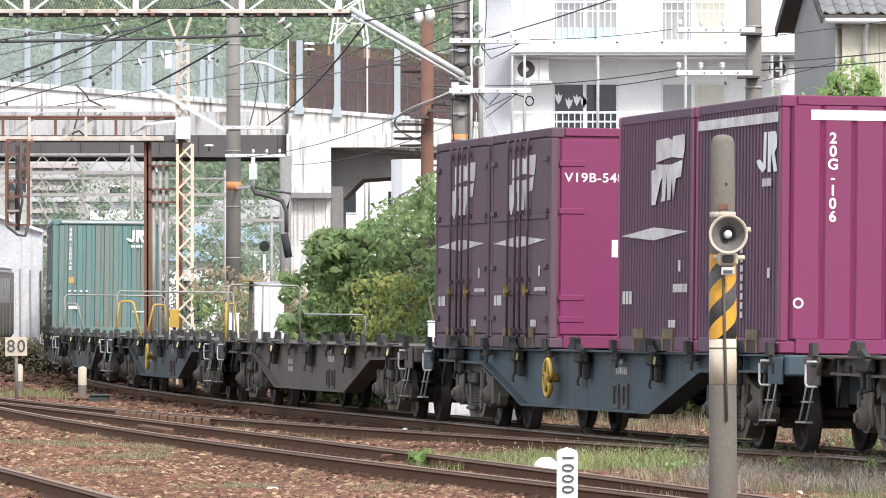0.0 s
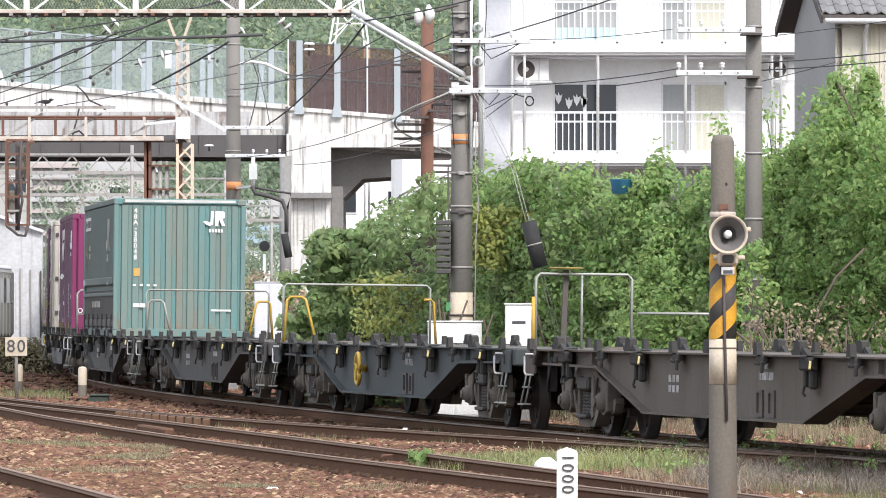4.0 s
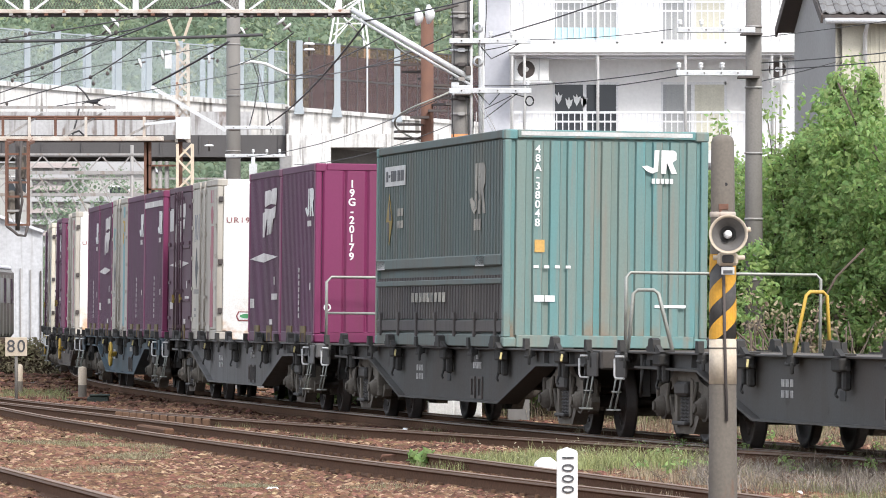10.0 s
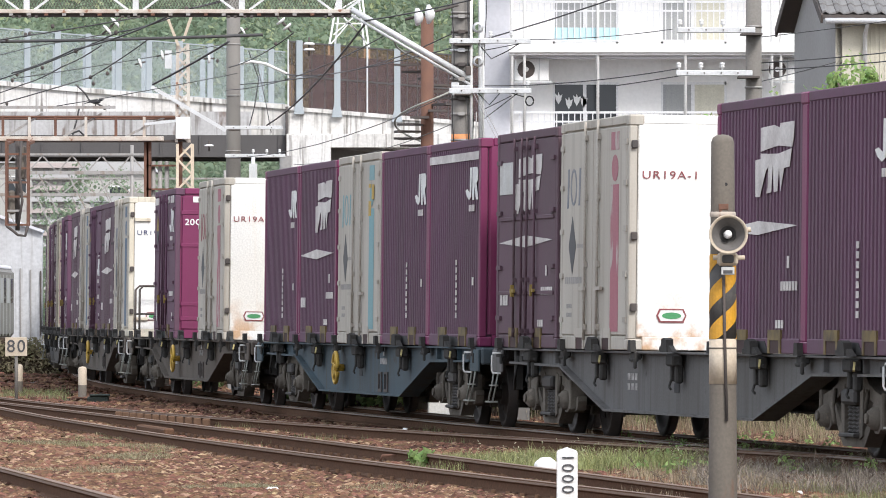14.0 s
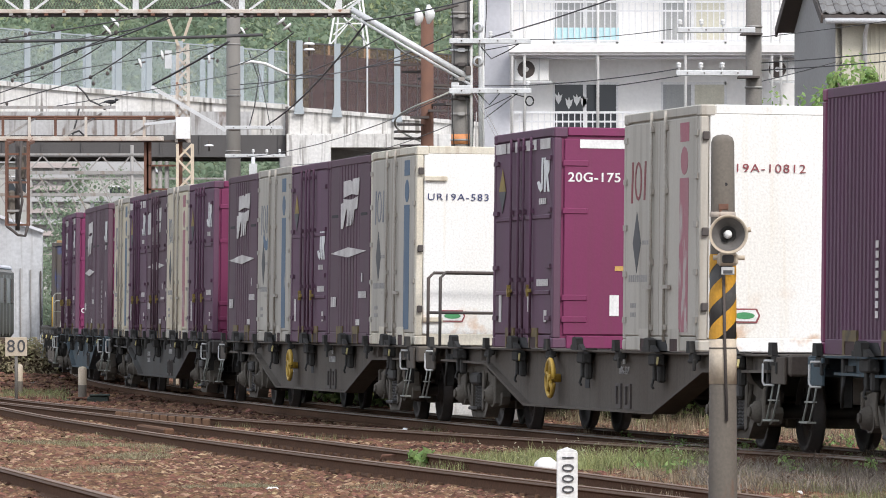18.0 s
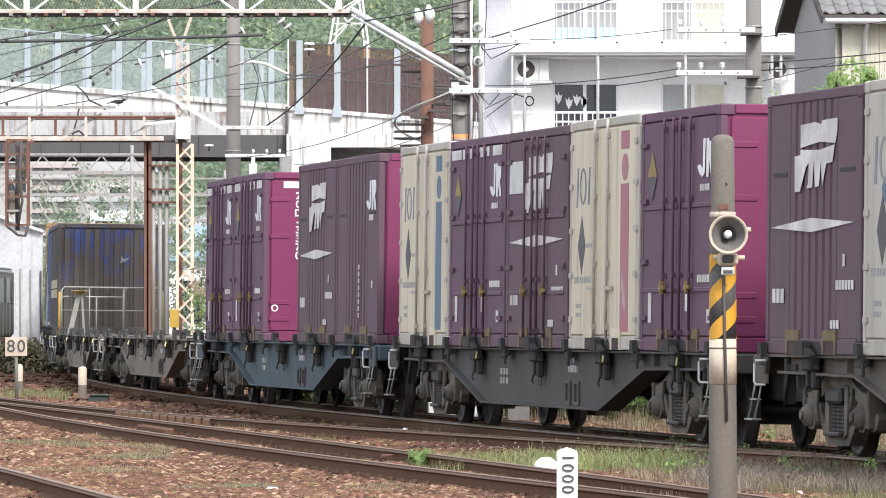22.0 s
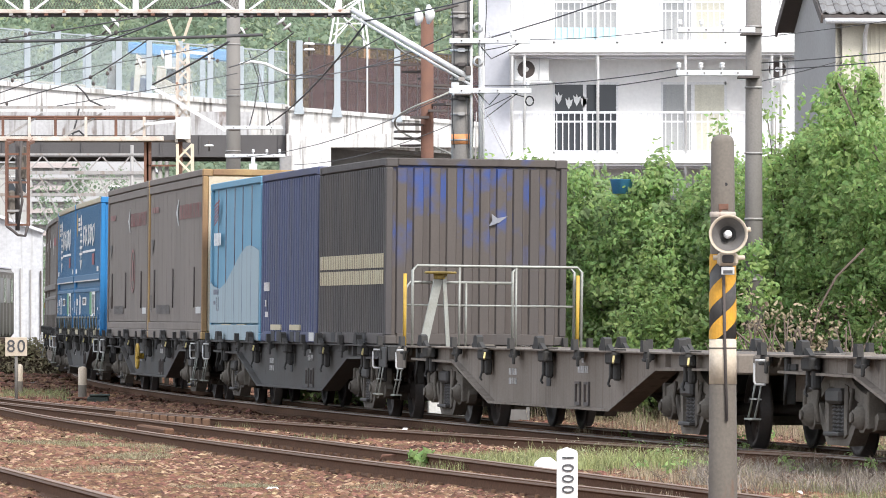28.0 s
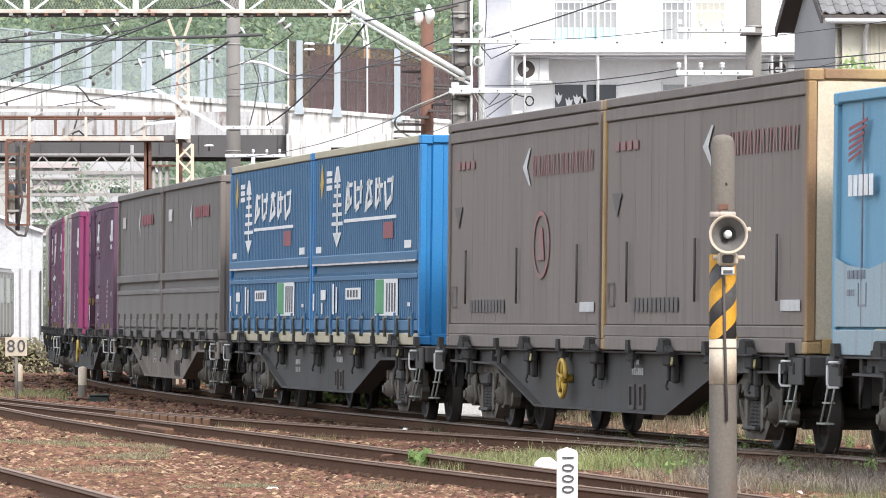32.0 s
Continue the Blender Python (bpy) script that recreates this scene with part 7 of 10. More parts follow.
# white distance post with black figures turned on their side
MX, MY = 0.964, 51.0
ms = thing("distance_post", "white concrete post with black numerals 1000", "marker post", at=(MX, MY, GROUND_Z - 0.03))
w, h = 0.081, 0.327 - GROUND_Z + 0.03
part("body", Geo().box(-w, w, -0.06, 0.06, 0, h, 0.006), M["white_paint"], ms)
part("cap", Geo().prism([(-w, h), (w, h), (w * 0.85, h + 0.012), (0.0, h + 0.035), (-w * 0.85, h + 0.012)], "y", -0.06, 0.06), M["white_paint"], ms)
for digit, z in zip("1000", (0.283, 0.204, 0.12, 0.037)):
    part("numeral", lettering(digit, 0.132, M["dark_mark"], bold=0.0), None, ms, "black painted numeral on its side", at=(0.0, -0.066, z - GROUND_Z + 0.03), rot=(0, 90, 0))
dome = thing("white_cover", "white rounded cover lying in the grass", "cover", at=(0.987, 63.0, GROUND_Z))
part("cover", Geo().lathe([(0.118, 0.0), (0.118, 0.1), (0.106, 0.15), (0.05, 0.195), (0.0, 0.2)], n=20), M["white_paint"], dome)
part("base", Geo().box(-0.08, 0.1, -0.12, -0.02, -0.03, 0.02), M["dark_steel"], dome)

# speed board and short marker stakes at the far left
sb80 = thing("speed_board", "square cream board with black numerals 80", "sign", at=(-7.67, 118.0, GROUND_Z))
part("stake", Geo().cyl((0, 0, 0), (0, 0, 0.983 - GROUND_Z), 0.03), M["pole"], sb80)
zc = 0.841 - GROUND_Z
part("board", Geo().box(-0.198, 0.198, -0.05, -0.03, zc - 0.168, zc + 0.168, 0.006), M["cream_paint"], sb80)
for digit, x in (("8", -0.092), ("0", 0.092)):
    part("numeral", lettering(digit, 0.31, M["dark_mark"], bold=0.002), None, sb80, "black numeral " + digit, at=(x, -0.056, zc))
for x, y, z0, z1, r in ((-8.254, 128.0, GROUND_Z, 0.443, 0.06), (-6.591, 120.0, GROUND_Z, 0.46, 0.075)):
    m = thing("marker_stake", "short weathered post with cream painted head", "stake", at=(x, y, z0 - 0.03), group="marker stakes")
    hh = z1 - z0 + 0.03
    part("stake", Geo().lathe([(r, 0), (r, hh - 0.03), (r * 0.7, hh), (0, hh + 0.01)], n=12), M["post"], m)
    part("head", Geo().lathe([(r + 0.004, hh * 0.5), (r + 0.004, hh - 0.03), (r * 0.72, hh + 0.004), (0, hh + 0.014)], n=12), M["cream_paint"], m)

# lineside cabinets and boxes
def cabinet(x0, x1, z0, z1, y, d, label, doors=1, m="white_paint"):
    ob = thing("lineside_cabinet", label, "cabinet", at=((x0 + x1) / 2, y, GROUND_Z - 0.02), group="lineside cabinets")
    w, h = (x1 - x0) / 2, z1 - GROUND_Z + 0.02
    part("body", Geo().box(-w, w, 0, d, z0 - GROUND_Z, h, 0.012), M[m], ob)
    if z0 > GROUND_Z + 0.05:
        part("plinth", Geo().box(-w * 0.8, w * 0.8, 0.05, d - 0.05, 0, z0 - GROUND_Z), M["concrete_dark"], ob)
    part("cap", Geo().box(-w - 0.015, w + 0.015, -0.02, d + 0.02, h, h + 0.025, 0.008), M[m], ob)
    for k in range(doors):
        a, b = -w + 2 * w * k / doors + 0.015, -w + 2 * w * (k + 1) / doors - 0.015
        dd = part("door", Geo().box(a, b, -0.012, 0.0, z0 - GROUND_Z + 0.03, h - 0.03, 0.005), M[m], ob)
        part("latch", Geo().box(b - 0.05, b - 0.03, -0.025, -0.01, h * 0.45, h * 0.55), M["dark_steel"], dd)
    return ob


c = cabinet(0.909, 1.306, 0.25, 1.551, 96.0, 0.35, "white rounded equipment cabinet with unreadable number")
part("print", Geo().box(-0.1, 0.1, -0.018, -0.013, 1.294 - GROUND_Z, 1.336 - GROUND_Z), M["dark_mark"], c)
cabinet(-0.228, 0.582, -0.1, 1.294, 98.2, 0.3, "low white cable box behind the line pole", 2)
cabinet(-3.968, -3.35, 0.0, 2.093, 138.0, 0.5, "pale grey two-door relay cabinet", 2, "wall_grey")
cabinet(-4.538, -4.277, 0.3, 1.439, 137.5, 0.25, "small white box on the far pole", 1)
solid("blue_bucket", Geo().lathe([(0.0, 0.0), (0.13, 0.0), (0.17, 0.2), (0.19, 0.21), (0.15, 0.2), (0.0, 0.19)], n=18), M["blue_tarp"], "bright blue plastic tub caught in the vines", "tub", at=(2.639, 97.0, 3.198))
solid("flower_pot", Geo().lathe([(0.0, 0.0), (0.1, 0.0), (0.15, 0.24), (0.17, 0.25), (0.13, 0.24), (0.0, 0.22)], n=18), M["plum"], "dull red clay pot in the dry weeds", "pot", at=(2.01, 96.5, GROUND_Z))
# yellow box at the foot of the lattice mast
yb = thing("yellow_box", "yellow relay box at the foot of the lattice mast", "box", at=(-5.872, 143.5, GROUND_Z))
part("box", Geo().box(-0.1, 0.1, 0, 0.15, 1.146 - GROUND_Z, 1.54 - GROUND_Z, 0.01), M["yellow"], yb)
part("leg", Geo().box(-0.03, 0.03, 0.05, 0.1, 0, 1.146 - GROUND_Z), M["dark_steel"], yb)
# low dark bank with weeds, added to fill the shadowed area before the panel wall
lb = thing("low_bank", "low dark stand-in bank with weeds beside the far siding", "bank", kind="structure")
part("bank_face", Geo().prism([(-18.0, -0.3), (-10.2, -0.3), (-10.7, 0.35), (-11.6, 0.8), (-13.0, 0.92), (-18.0, 0.95)], "y", 176.0, 179.0), M["soil"], lb)
cs, rs = clumps(70, 131, lambda r: (r.uniform(-12.4, -10.3), 175.9, r.uniform(-0.2, 0.75), 0.2))
part("weeds", fast_mesh("weeds", *leaf_cloud(cs, rs, 16, 0.09, 132), M["weed_grey"]), None, lb, "grey-green weeds on the bank")
# parked commuter train at the edge
pt2 = thing("parked_railcar", "grey commuter railcar standing on a far siding", "railcar", at=(-14.532, 183.4, 0.0))
hw = 1.308
zr = 2.95
part("car_body", Geo().box(-hw, hw, 0, 19, 0.75, zr - 0.1, 0.12), M["railcar"], pt2)
part("car_roof", Geo().box(-hw * 0.95, hw * 0.95, 0.1, 19, zr - 0.16, zr, 0.06), M["wall_grey"], pt2)
for x0, x1 in ((-hw * 0.8, -hw * 0.1), (hw * 0.0, hw * 0.4), (hw * 0.52, hw * 0.82)):
    part("front_window", Geo().box(x0, x1, -0.02, 0.03, zr - 0.95, zr - 0.35, 0.03), M["pane"], pt2)
for k in range(6):
    y = 18.2 - k * 1.5
    part("side_window", Geo().box(hw - 0.01, hw + 0.012, y - 0.95, y, zr - 1.15, zr - 0.4, 0.004), M["pane"] if k % 2 == 0 else M["curtain"], pt2)
    part("door_leaf", Geo().box(hw - 0.01, hw + 0.01, y - 1.42, y - 1.02, 0.8, zr - 0.3, 0.003), M["steel_rail"], pt2)
part("corner_pillar", Geo().box(hw - 0.05, hw + 0.01, -0.03, 0.2, 0.8, zr - 0.2), M["white_dull"], pt2)
for y in (3, 16):
    part("bogie", Geo().box(-1.0, 1.0, y - 1.2, y + 1.2, 0.02, 0.7, 0.05), M["bogie"], pt2)
part("skirt", Geo().box(-hw * 0.9, hw * 0.9, 0.1, 0.3, 0.3, 0.75), M["dark_steel"], pt2)
# things lying between the tracks
bag = thing("black_bag", "crumpled black plastic bag beside the rail", "bag", at=(-1.514, 69.5, GROUND_Z))
part("bag", Geo().lathe([(0.0, -0.01), (0.11, 0.0), (0.1, 0.05), (0.05, 0.085), (0.06, 0.11), (0.0, 0.1)], n=7), M["black"], bag)
part("bag_tie", Geo().tube([(0.02, 0, 0.1), (0.1, -0.03, 0.09), (0.18, -0.02, 0.03)], 0.012), M["black"], bag)
jb = thing("point_box", "dark green cast iron point rod box beside the rails", "junction box", at=(-6.154, 117.0, GROUND_Z))
part("body", Geo().box(-0.18, 0.2, -0.15, 0.15, -0.02, 0.13, 0.02), M["green_iron"], jb)
part("lid", Geo().box(-0.14, 0.22, -0.17, 0.17, 0.13, 0.17, 0.012), M["green_iron"], jb)
part("rod", Geo().tube([(-0.5, 0.0, 0.02), (-0.45, 0.0, 0.12), (-0.15, 0.0, 0.08)], 0.02), M["rust"], jb)
scrap = thing("torn_carton", "torn brown and white carton scrap between the rails", "litter", at=(-0.593, 82.0, -0.09))
part("flap", Geo().hexa([(-0.12, -0.06, 0.0), (0.1, -0.05, 0.0), (0.12, 0.06, 0.05), (-0.1, 0.07, 0.06), (-0.12, -0.06, 0.012), (0.1, -0.05, 0.012), (0.12, 0.06, 0.062), (-0.1, 0.07, 0.072)]), M["cream_paint"], scrap)
part("corner", Geo().hexa([(0.08, -0.05, 0.0), (0.14, -0.04, 0.0), (0.15, 0.05, 0.0), (0.1, 0.06, 0.0), (0.08, -0.05, 0.06), (0.14, -0.04, 0.05), (0.15, 0.05, 0.08), (0.1, 0.06, 0.08)]), M["white_paint"], scrap)
# fastenings along the feet of the turnout rails
clips = Geo()
for a, b, c, y0, y1 in ((-0.00019068, -0.1429245, 10.11919, 54.0, 104.0), (0.00075851, -0.2848468, 14.15371, 50.0, 100.0), (0.0016984, -0.543964, 32.12544, 62.0, 100.0)):
    for y in np.arange(y0, y1, 0.58):
        x = a * y * y + b * y + c
        clips.box(x - 0.09, x - 0.05, y - 0.03, y + 0.03, -0.14, -0.105)
        clips.box(x + 0.05, x + 0.09, y - 0.03, y + 0.03, -0.14, -0.105)
tagged(new("rail_clips", clips.mesh("rail_clips", M["clip_iron"], False)), "rusty rail clips and spikes along the turnout", "rail clips", kind="stuff")
# small litter by the rails
for x, y in ((-1.515, 57.5), (-1.47, 57.5), (-0.466, 66.0), (3.042, 56.0), (3.236, 58.0)):
    solid("litter", Geo().lathe([(0.0, -0.01), (0.025, 0.0), (0.03, 0.02), (0.015, 0.035), (0.0, 0.03)], n=8), M["white_paint"], "small white scrap beside the rail", "litter", at=(x, y, ground_z(x, y) + 0.03), group="white scraps by the track")
solid("clamp_iron", Geo().tube([(-0.14, 0, 0.0), (-0.12, 0, 0.06), (0.12, 0, 0.07), (0.16, 0, 0.04), (0.12, 0, 0.0)], 0.015), M["rust"], "rusty bent iron beside the turnout rail", "iron", at=(-0.509, 68.0, GROUND_Z + 0.05))
plant = thing("ground_plant", "small broad-leaved green plant beside the rail", "plant", at=(-0.21, 66.0, GROUND_Z))
cs, rs = clumps(14, 101, lambda r: (r.normal() * 0.05, r.normal() * 0.05, 0.07 + r.random() * 0.1, 0.07))
part("leaves", fast_mesh("leaves", *leaf_cloud(cs, rs, 7, 0.08, 102), M["leaf_light"]), None, plant)
# slide chairs and check block of the turnout
for k in range(12):
    y = 97.0 - k * 0.62
    x = 0.0016984 * y * y - 0.543964 * y + 32.12544 - 0.13
    solid("slide_chair", Geo().box(-0.055, 0.045, -0.11, 0.11, -0.13, -0.02, 0.012), M["clip_iron"], "rusty cast slide chair of the turnout", "rail chair", at=(x, y, 0), group="slide chairs of the turnout")
solid("frog_block", Geo().box(-0.07, 0.07, -1.6, 1.6, -0.14, -0.05, 0.02), M["railsteel"], "rusty filler block at the crossing of the rails", "rail block", at=(-3.75, 85.5, 0), rz=9)
# a crow that walks along the beam of the signal bridge
crow = thing("crow", "black crow walking along the pale bridge beam", "bird")
part("body", Geo().lathe([(0.0, -0.17), (0.02, -0.14), (0.045, -0.04), (0.05, 0.04), (0.032, 0.1), (0.0, 0.13)], centre=(0, 0, 0.09), n=10, axis="x"), M["crow"], crow)
part("tail", Geo().prism([(-0.26, 0.04), (-0.12, 0.07), (-0.12, 0.1), (-0.25, 0.06)], "y", -0.03, 0.03), M["crow"], crow)
part("head", Geo().lathe([(0.0, 0.08), (0.032, 0.1), (0.032, 0.14), (0.01, 0.18), (0.0, 0.22)], centre=(0, 0, 0.135), n=10, axis="x"), M["crow"], crow)
for y in (-0.02, 0.02):
    part("leg", Geo().cyl((0.0, y, 0.0), (0.0, y, 0.06), 0.007, n=5), M["crow"], crow)
for y in (-1, 1):
    part("wing", Geo().prism([(-0.2, 0.06), (0.06, 0.08), (0.07, 0.12), (-0.06, 0.13)], "y", y * 0.045, y * 0.055), M["crow"], crow)
CROW_Z = 6.037
CROW = [(0.0, -9.954), (1.0, -9.68), (2.0, -9.381), (3.0, -9.081), (5.5, -8.433), (6.5, -8.308), (8.0, -7.934), (9.0, -7.759), (12.0, -7.709), (17.0, -7.46), (19.0, -7.235), (22.0, -7.173), (23.0, -7.135), (24.0, -7.085), (25.6, -7.073)]


# ---- the freight train: wagons ----
# Wagon space: x forward, y to the left, z up from the rail top.
RIGHT, LEFT = -1, 1
CACHE = {}


def cached(key, make):
    if key not in CACHE:
        CACHE[key] = make()
    return CACHE[key]


def wheelset_mesh():
    g = Geo().cyl((0, -0.98, 0), (0, 0.98, 0), 0.07, n=10)
    for s in (-1, 1):
        y = s * 0.5335
        g.lathe([(0.07, y - s * 0.02), (0.33, y - s * 0.01), (0.345, y - s * 0.045), (0.435, y - s * 0.05), (0.44, y - s * 0.02), (0.41, y - s * 0.01),
                 (0.405, y + s * 0.07), (0.35, y + s * 0.075), (0.34, y + s * 0.03), (0.14, y + s * 0.05), (0.13, y + s * 0.1), (0.07, y + s * 0.1)], n=20, axis="y")
        for k in range(4):
            a = k * math.pi / 2 + 0.4
            g.cyl((0.24 * math.cos(a), y + s * 0.02, 0.24 * math.sin(a)), (0.24 * math.cos(a), y + s * 0.055, 0.24 * math.sin(a)), 0.035, n=6)
    return g.mesh("wheelset", M["wheel"])


def side_frame_mesh(side):
    """A cast truss side frame: arched top chord, sagging lower chord, two columns and round axle boxes."""
    y = side * 0.97
    g = Geo()
    top = [(-1.2, 0.61), (-0.86, 0.66), (-0.62, 0.72), (-0.44, 0.82), (0.44, 0.82), (0.62, 0.72), (0.86, 0.66), (1.2, 0.61), (1.2, 0.52), (0.8, 0.55), (0.56, 0.6), (0.38, 0.69), (-0.38, 0.69), (-0.56, 0.6), (-0.8, 0.55), (-1.2, 0.52)]
    g.prism(top, "y", y - 0.09, y + 0.09)
    g.prism([(-0.98, 0.5), (-0.78, 0.44), (-0.56, 0.25), (-0.4, 0.13), (0.4, 0.13), (0.56, 0.25), (0.78, 0.44), (0.98, 0.5), (0.86, 0.56), (0.7, 0.52), (0.48, 0.33), (0.34, 0.23), (-0.34, 0.23), (-0.48, 0.33), (-0.7, 0.52), (-0.86, 0.56)], "y", y - 0.08, y + 0.08)
    for e in (-1, 1):
        g.prism([(e * 0.28, 0.2), (e * 0.4, 0.24), (e * 0.43, 0.7), (e * 0.3, 0.72)], "y", y - 0.1, y + 0.1)
        g.prism([(e * 0.95 - 0.17, 0.55), (e * 0.95 - 0.15, 0.32), (e * 0.95 - 0.07, 0.27), (e * 0.95 + 0.07, 0.27), (e * 0.95 + 0.15, 0.32), (e * 0.95 + 0.17, 0.55)], "y", y - 0.1, y + 0.09)
        g.lathe([(0.0, y + side * 0.19), (0.075, y + side * 0.19), (0.085, y + side * 0.16), (0.105, y + side * 0.155), (0.12, y + side * 0.09), (0.12, y)], centre=(e * 0.95, 0, 0.41), n=14, axis="y")
        g.cyl((e * 0.95, y + side * 0.19, 0.41), (e * 0.95, y + side * 0.215, 0.41), 0.05, n=8)
        g.box(e * 1.2 - 0.03, e * 1.2 + 0.03, y - 0.12, y + 0.06, 0.3, 0.66, 0.015)
        g.prism([(e * 1.16, 0.4), (e * 1.34, 0.46), (e * 1.37, 0.4), (e * 1.3, 0.3), (e * 1.16, 0.28)], "y", y - 0.05, y + 0.05)
        g.tube([(e * 0.62, y + side * 0.1, 0.68), (e * 0.64, y + side * 0.13, 0.5), (e * 0.58, y + side * 0.12, 0.34)], 0.022)
    return g.mesh("side_frame", M["bogie"])


def spring_mesh(side):
    """Coil springs between the columns with their friction wedges above."""
    g = Geo()
    y = side * 1.0
    g.box(-0.29, 0.29, y - 0.13, y + 0.1, 0.22, 0.26, 0.01)
    g.box(-0.27, 0.27, y - 0.12, y + 0.12, 0.53, 0.68, 0.03)
    for x in (-0.17, 0.0, 0.17):
        rings = []
        for k in range(7):
            rings += [(0.05, 0.26 + k * 0.038), (0.07, 0.275 + k * 0.038), (0.05, 0.292 + k * 0.038)]
        g.lathe(rings, centre=(x, y, 0), n=10)
    return g.mesh("spring_nest", M["bogie_dark"])


def bolster_mesh():
    g = Geo().box(-0.22, 0.22, -1.05, 1.05, 0.56, 0.8, 0.03)
    for e in (-1, 1):
        g.box(e * 0.55 - 0.05, e * 0.55 + 0.05, -0.7, 0.7, 0.24, 0.36, 0.01)
        g.tube([(e * 0.55, -0.72, 0.3), (e * 0.52, -0.8, 0.5), (e * 0.3, -0.8, 0.75)], 0.025)
        g.tube([(e * 0.55, 0.72, 0.3), (e * 0.52, 0.8, 0.5), (e * 0.3, 0.8, 0.75)], 0.025)
    return g.mesh("bolster", M["bogie"])


def add_bogie(wagon, x):
    b = part("bogie", cached("bolster", bolster_mesh), None, wagon, "grimy cast steel bogie", at=(x, 0, 0))
    for side in (RIGHT, LEFT):
        part("side_frame", cached(("sf", side), lambda s=side: side_frame_mesh(s)), None, b)
        part("spring_nest", cached(("sp", side), lambda s=side: spring_mesh(s)), None, b)
    for e in (-0.95, 0.95):
        part("wheelset", cached("wheelset", wheelset_mesh), None, b, at=(e, 0, 0.41))
    return b


BELLY = [(-6.0, 0.8), (-3.55, 0.33), (3.55, 0.33), (6.0, 0.8)]


def sill_mesh(side, paint):
    """The deep fish-bellied side sill: one smooth web with a wider flange folded along its lower edge."""
    y = side * 1.1
    g = Geo()
    low = [(-8.9, 0.82)] + BELLY + [(8.9, 0.82)]
    g.prism([(-8.9, 0.965)] + low + [(8.9, 0.965)], "y", y - 0.012, y + 0.012)
    for a, b in zip(low[:-1], low[1:]):
        g.bar((a[0], y - side * 0.03, a[1]), (b[0], y - side * 0.03, b[1]), 0.26, 0.026)
    g.box(-9.78, 9.78, y - 0.1, y + 0.1, 0.966, 0.99, 0.005)
    for x in (-7.9, -6.35, 6.35, 7.9):
        g.box(x - 0.015, x + 0.015, y, y + side * 0.07, 0.83, 0.966)
    return g.mesh("side_sill", paint)


def hump_mesh(side):
    """The sprung clamp that stands on the deck edge against the middle of a box, with its low flaps."""
    y = side * 1.29
    g = Geo()
    g.prism([(-0.17, 0.99), (0.15, 0.99), (0.12, 1.12), (0.02, 1.14), (-0.1, 1.13)], "y", y - 0.04, y + 0.04)
    g.box(-0.26, -0.19, y - 0.03, y + 0.02, 0.99, 1.05, 0.01)
    g.prism([(0.17, 0.99), (0.42, 0.99), (0.22, 1.06), (0.17, 1.06)], "y", y - 0.03, y + 0.02)
    g.box(-0.12, 0.12, y - side * 0.07, y - side * 0.2, 0.992, 1.01)
    return g.mesh("clamp_hump", M["soot_iron"])


def clamp_gear_mesh(side):
    """Levers and springs that hang under the deck edge below a clamp."""
    y = side * 1.2
    g = Geo()
    g.box(-0.17, 0.17, y - 0.07, y + 0.05, 0.84, 0.97, 0.02)
    g.box(-0.13, -0.05, y - 0.03, y + 0.05, 0.68, 0.86, 0.012)
    g.box(0.04, 0.15, y - 0.02, y + 0.06, 0.66, 0.86, 0.02)
    g.tube([(-0.09, y + side * 0.02, 0.7), (-0.06, y + side * 0.05, 0.62), (0.03, y + side * 0.05, 0.6)], 0.014)
    g.cyl((-0.22, y, 0.87), (0.24, y, 0.87), 0.022, n=6)
    return g.mesh("clamp_gear", M["soot_iron"])


def slot_centre(slot):
    return 9.5 - 3.8 * slot - 1.8575


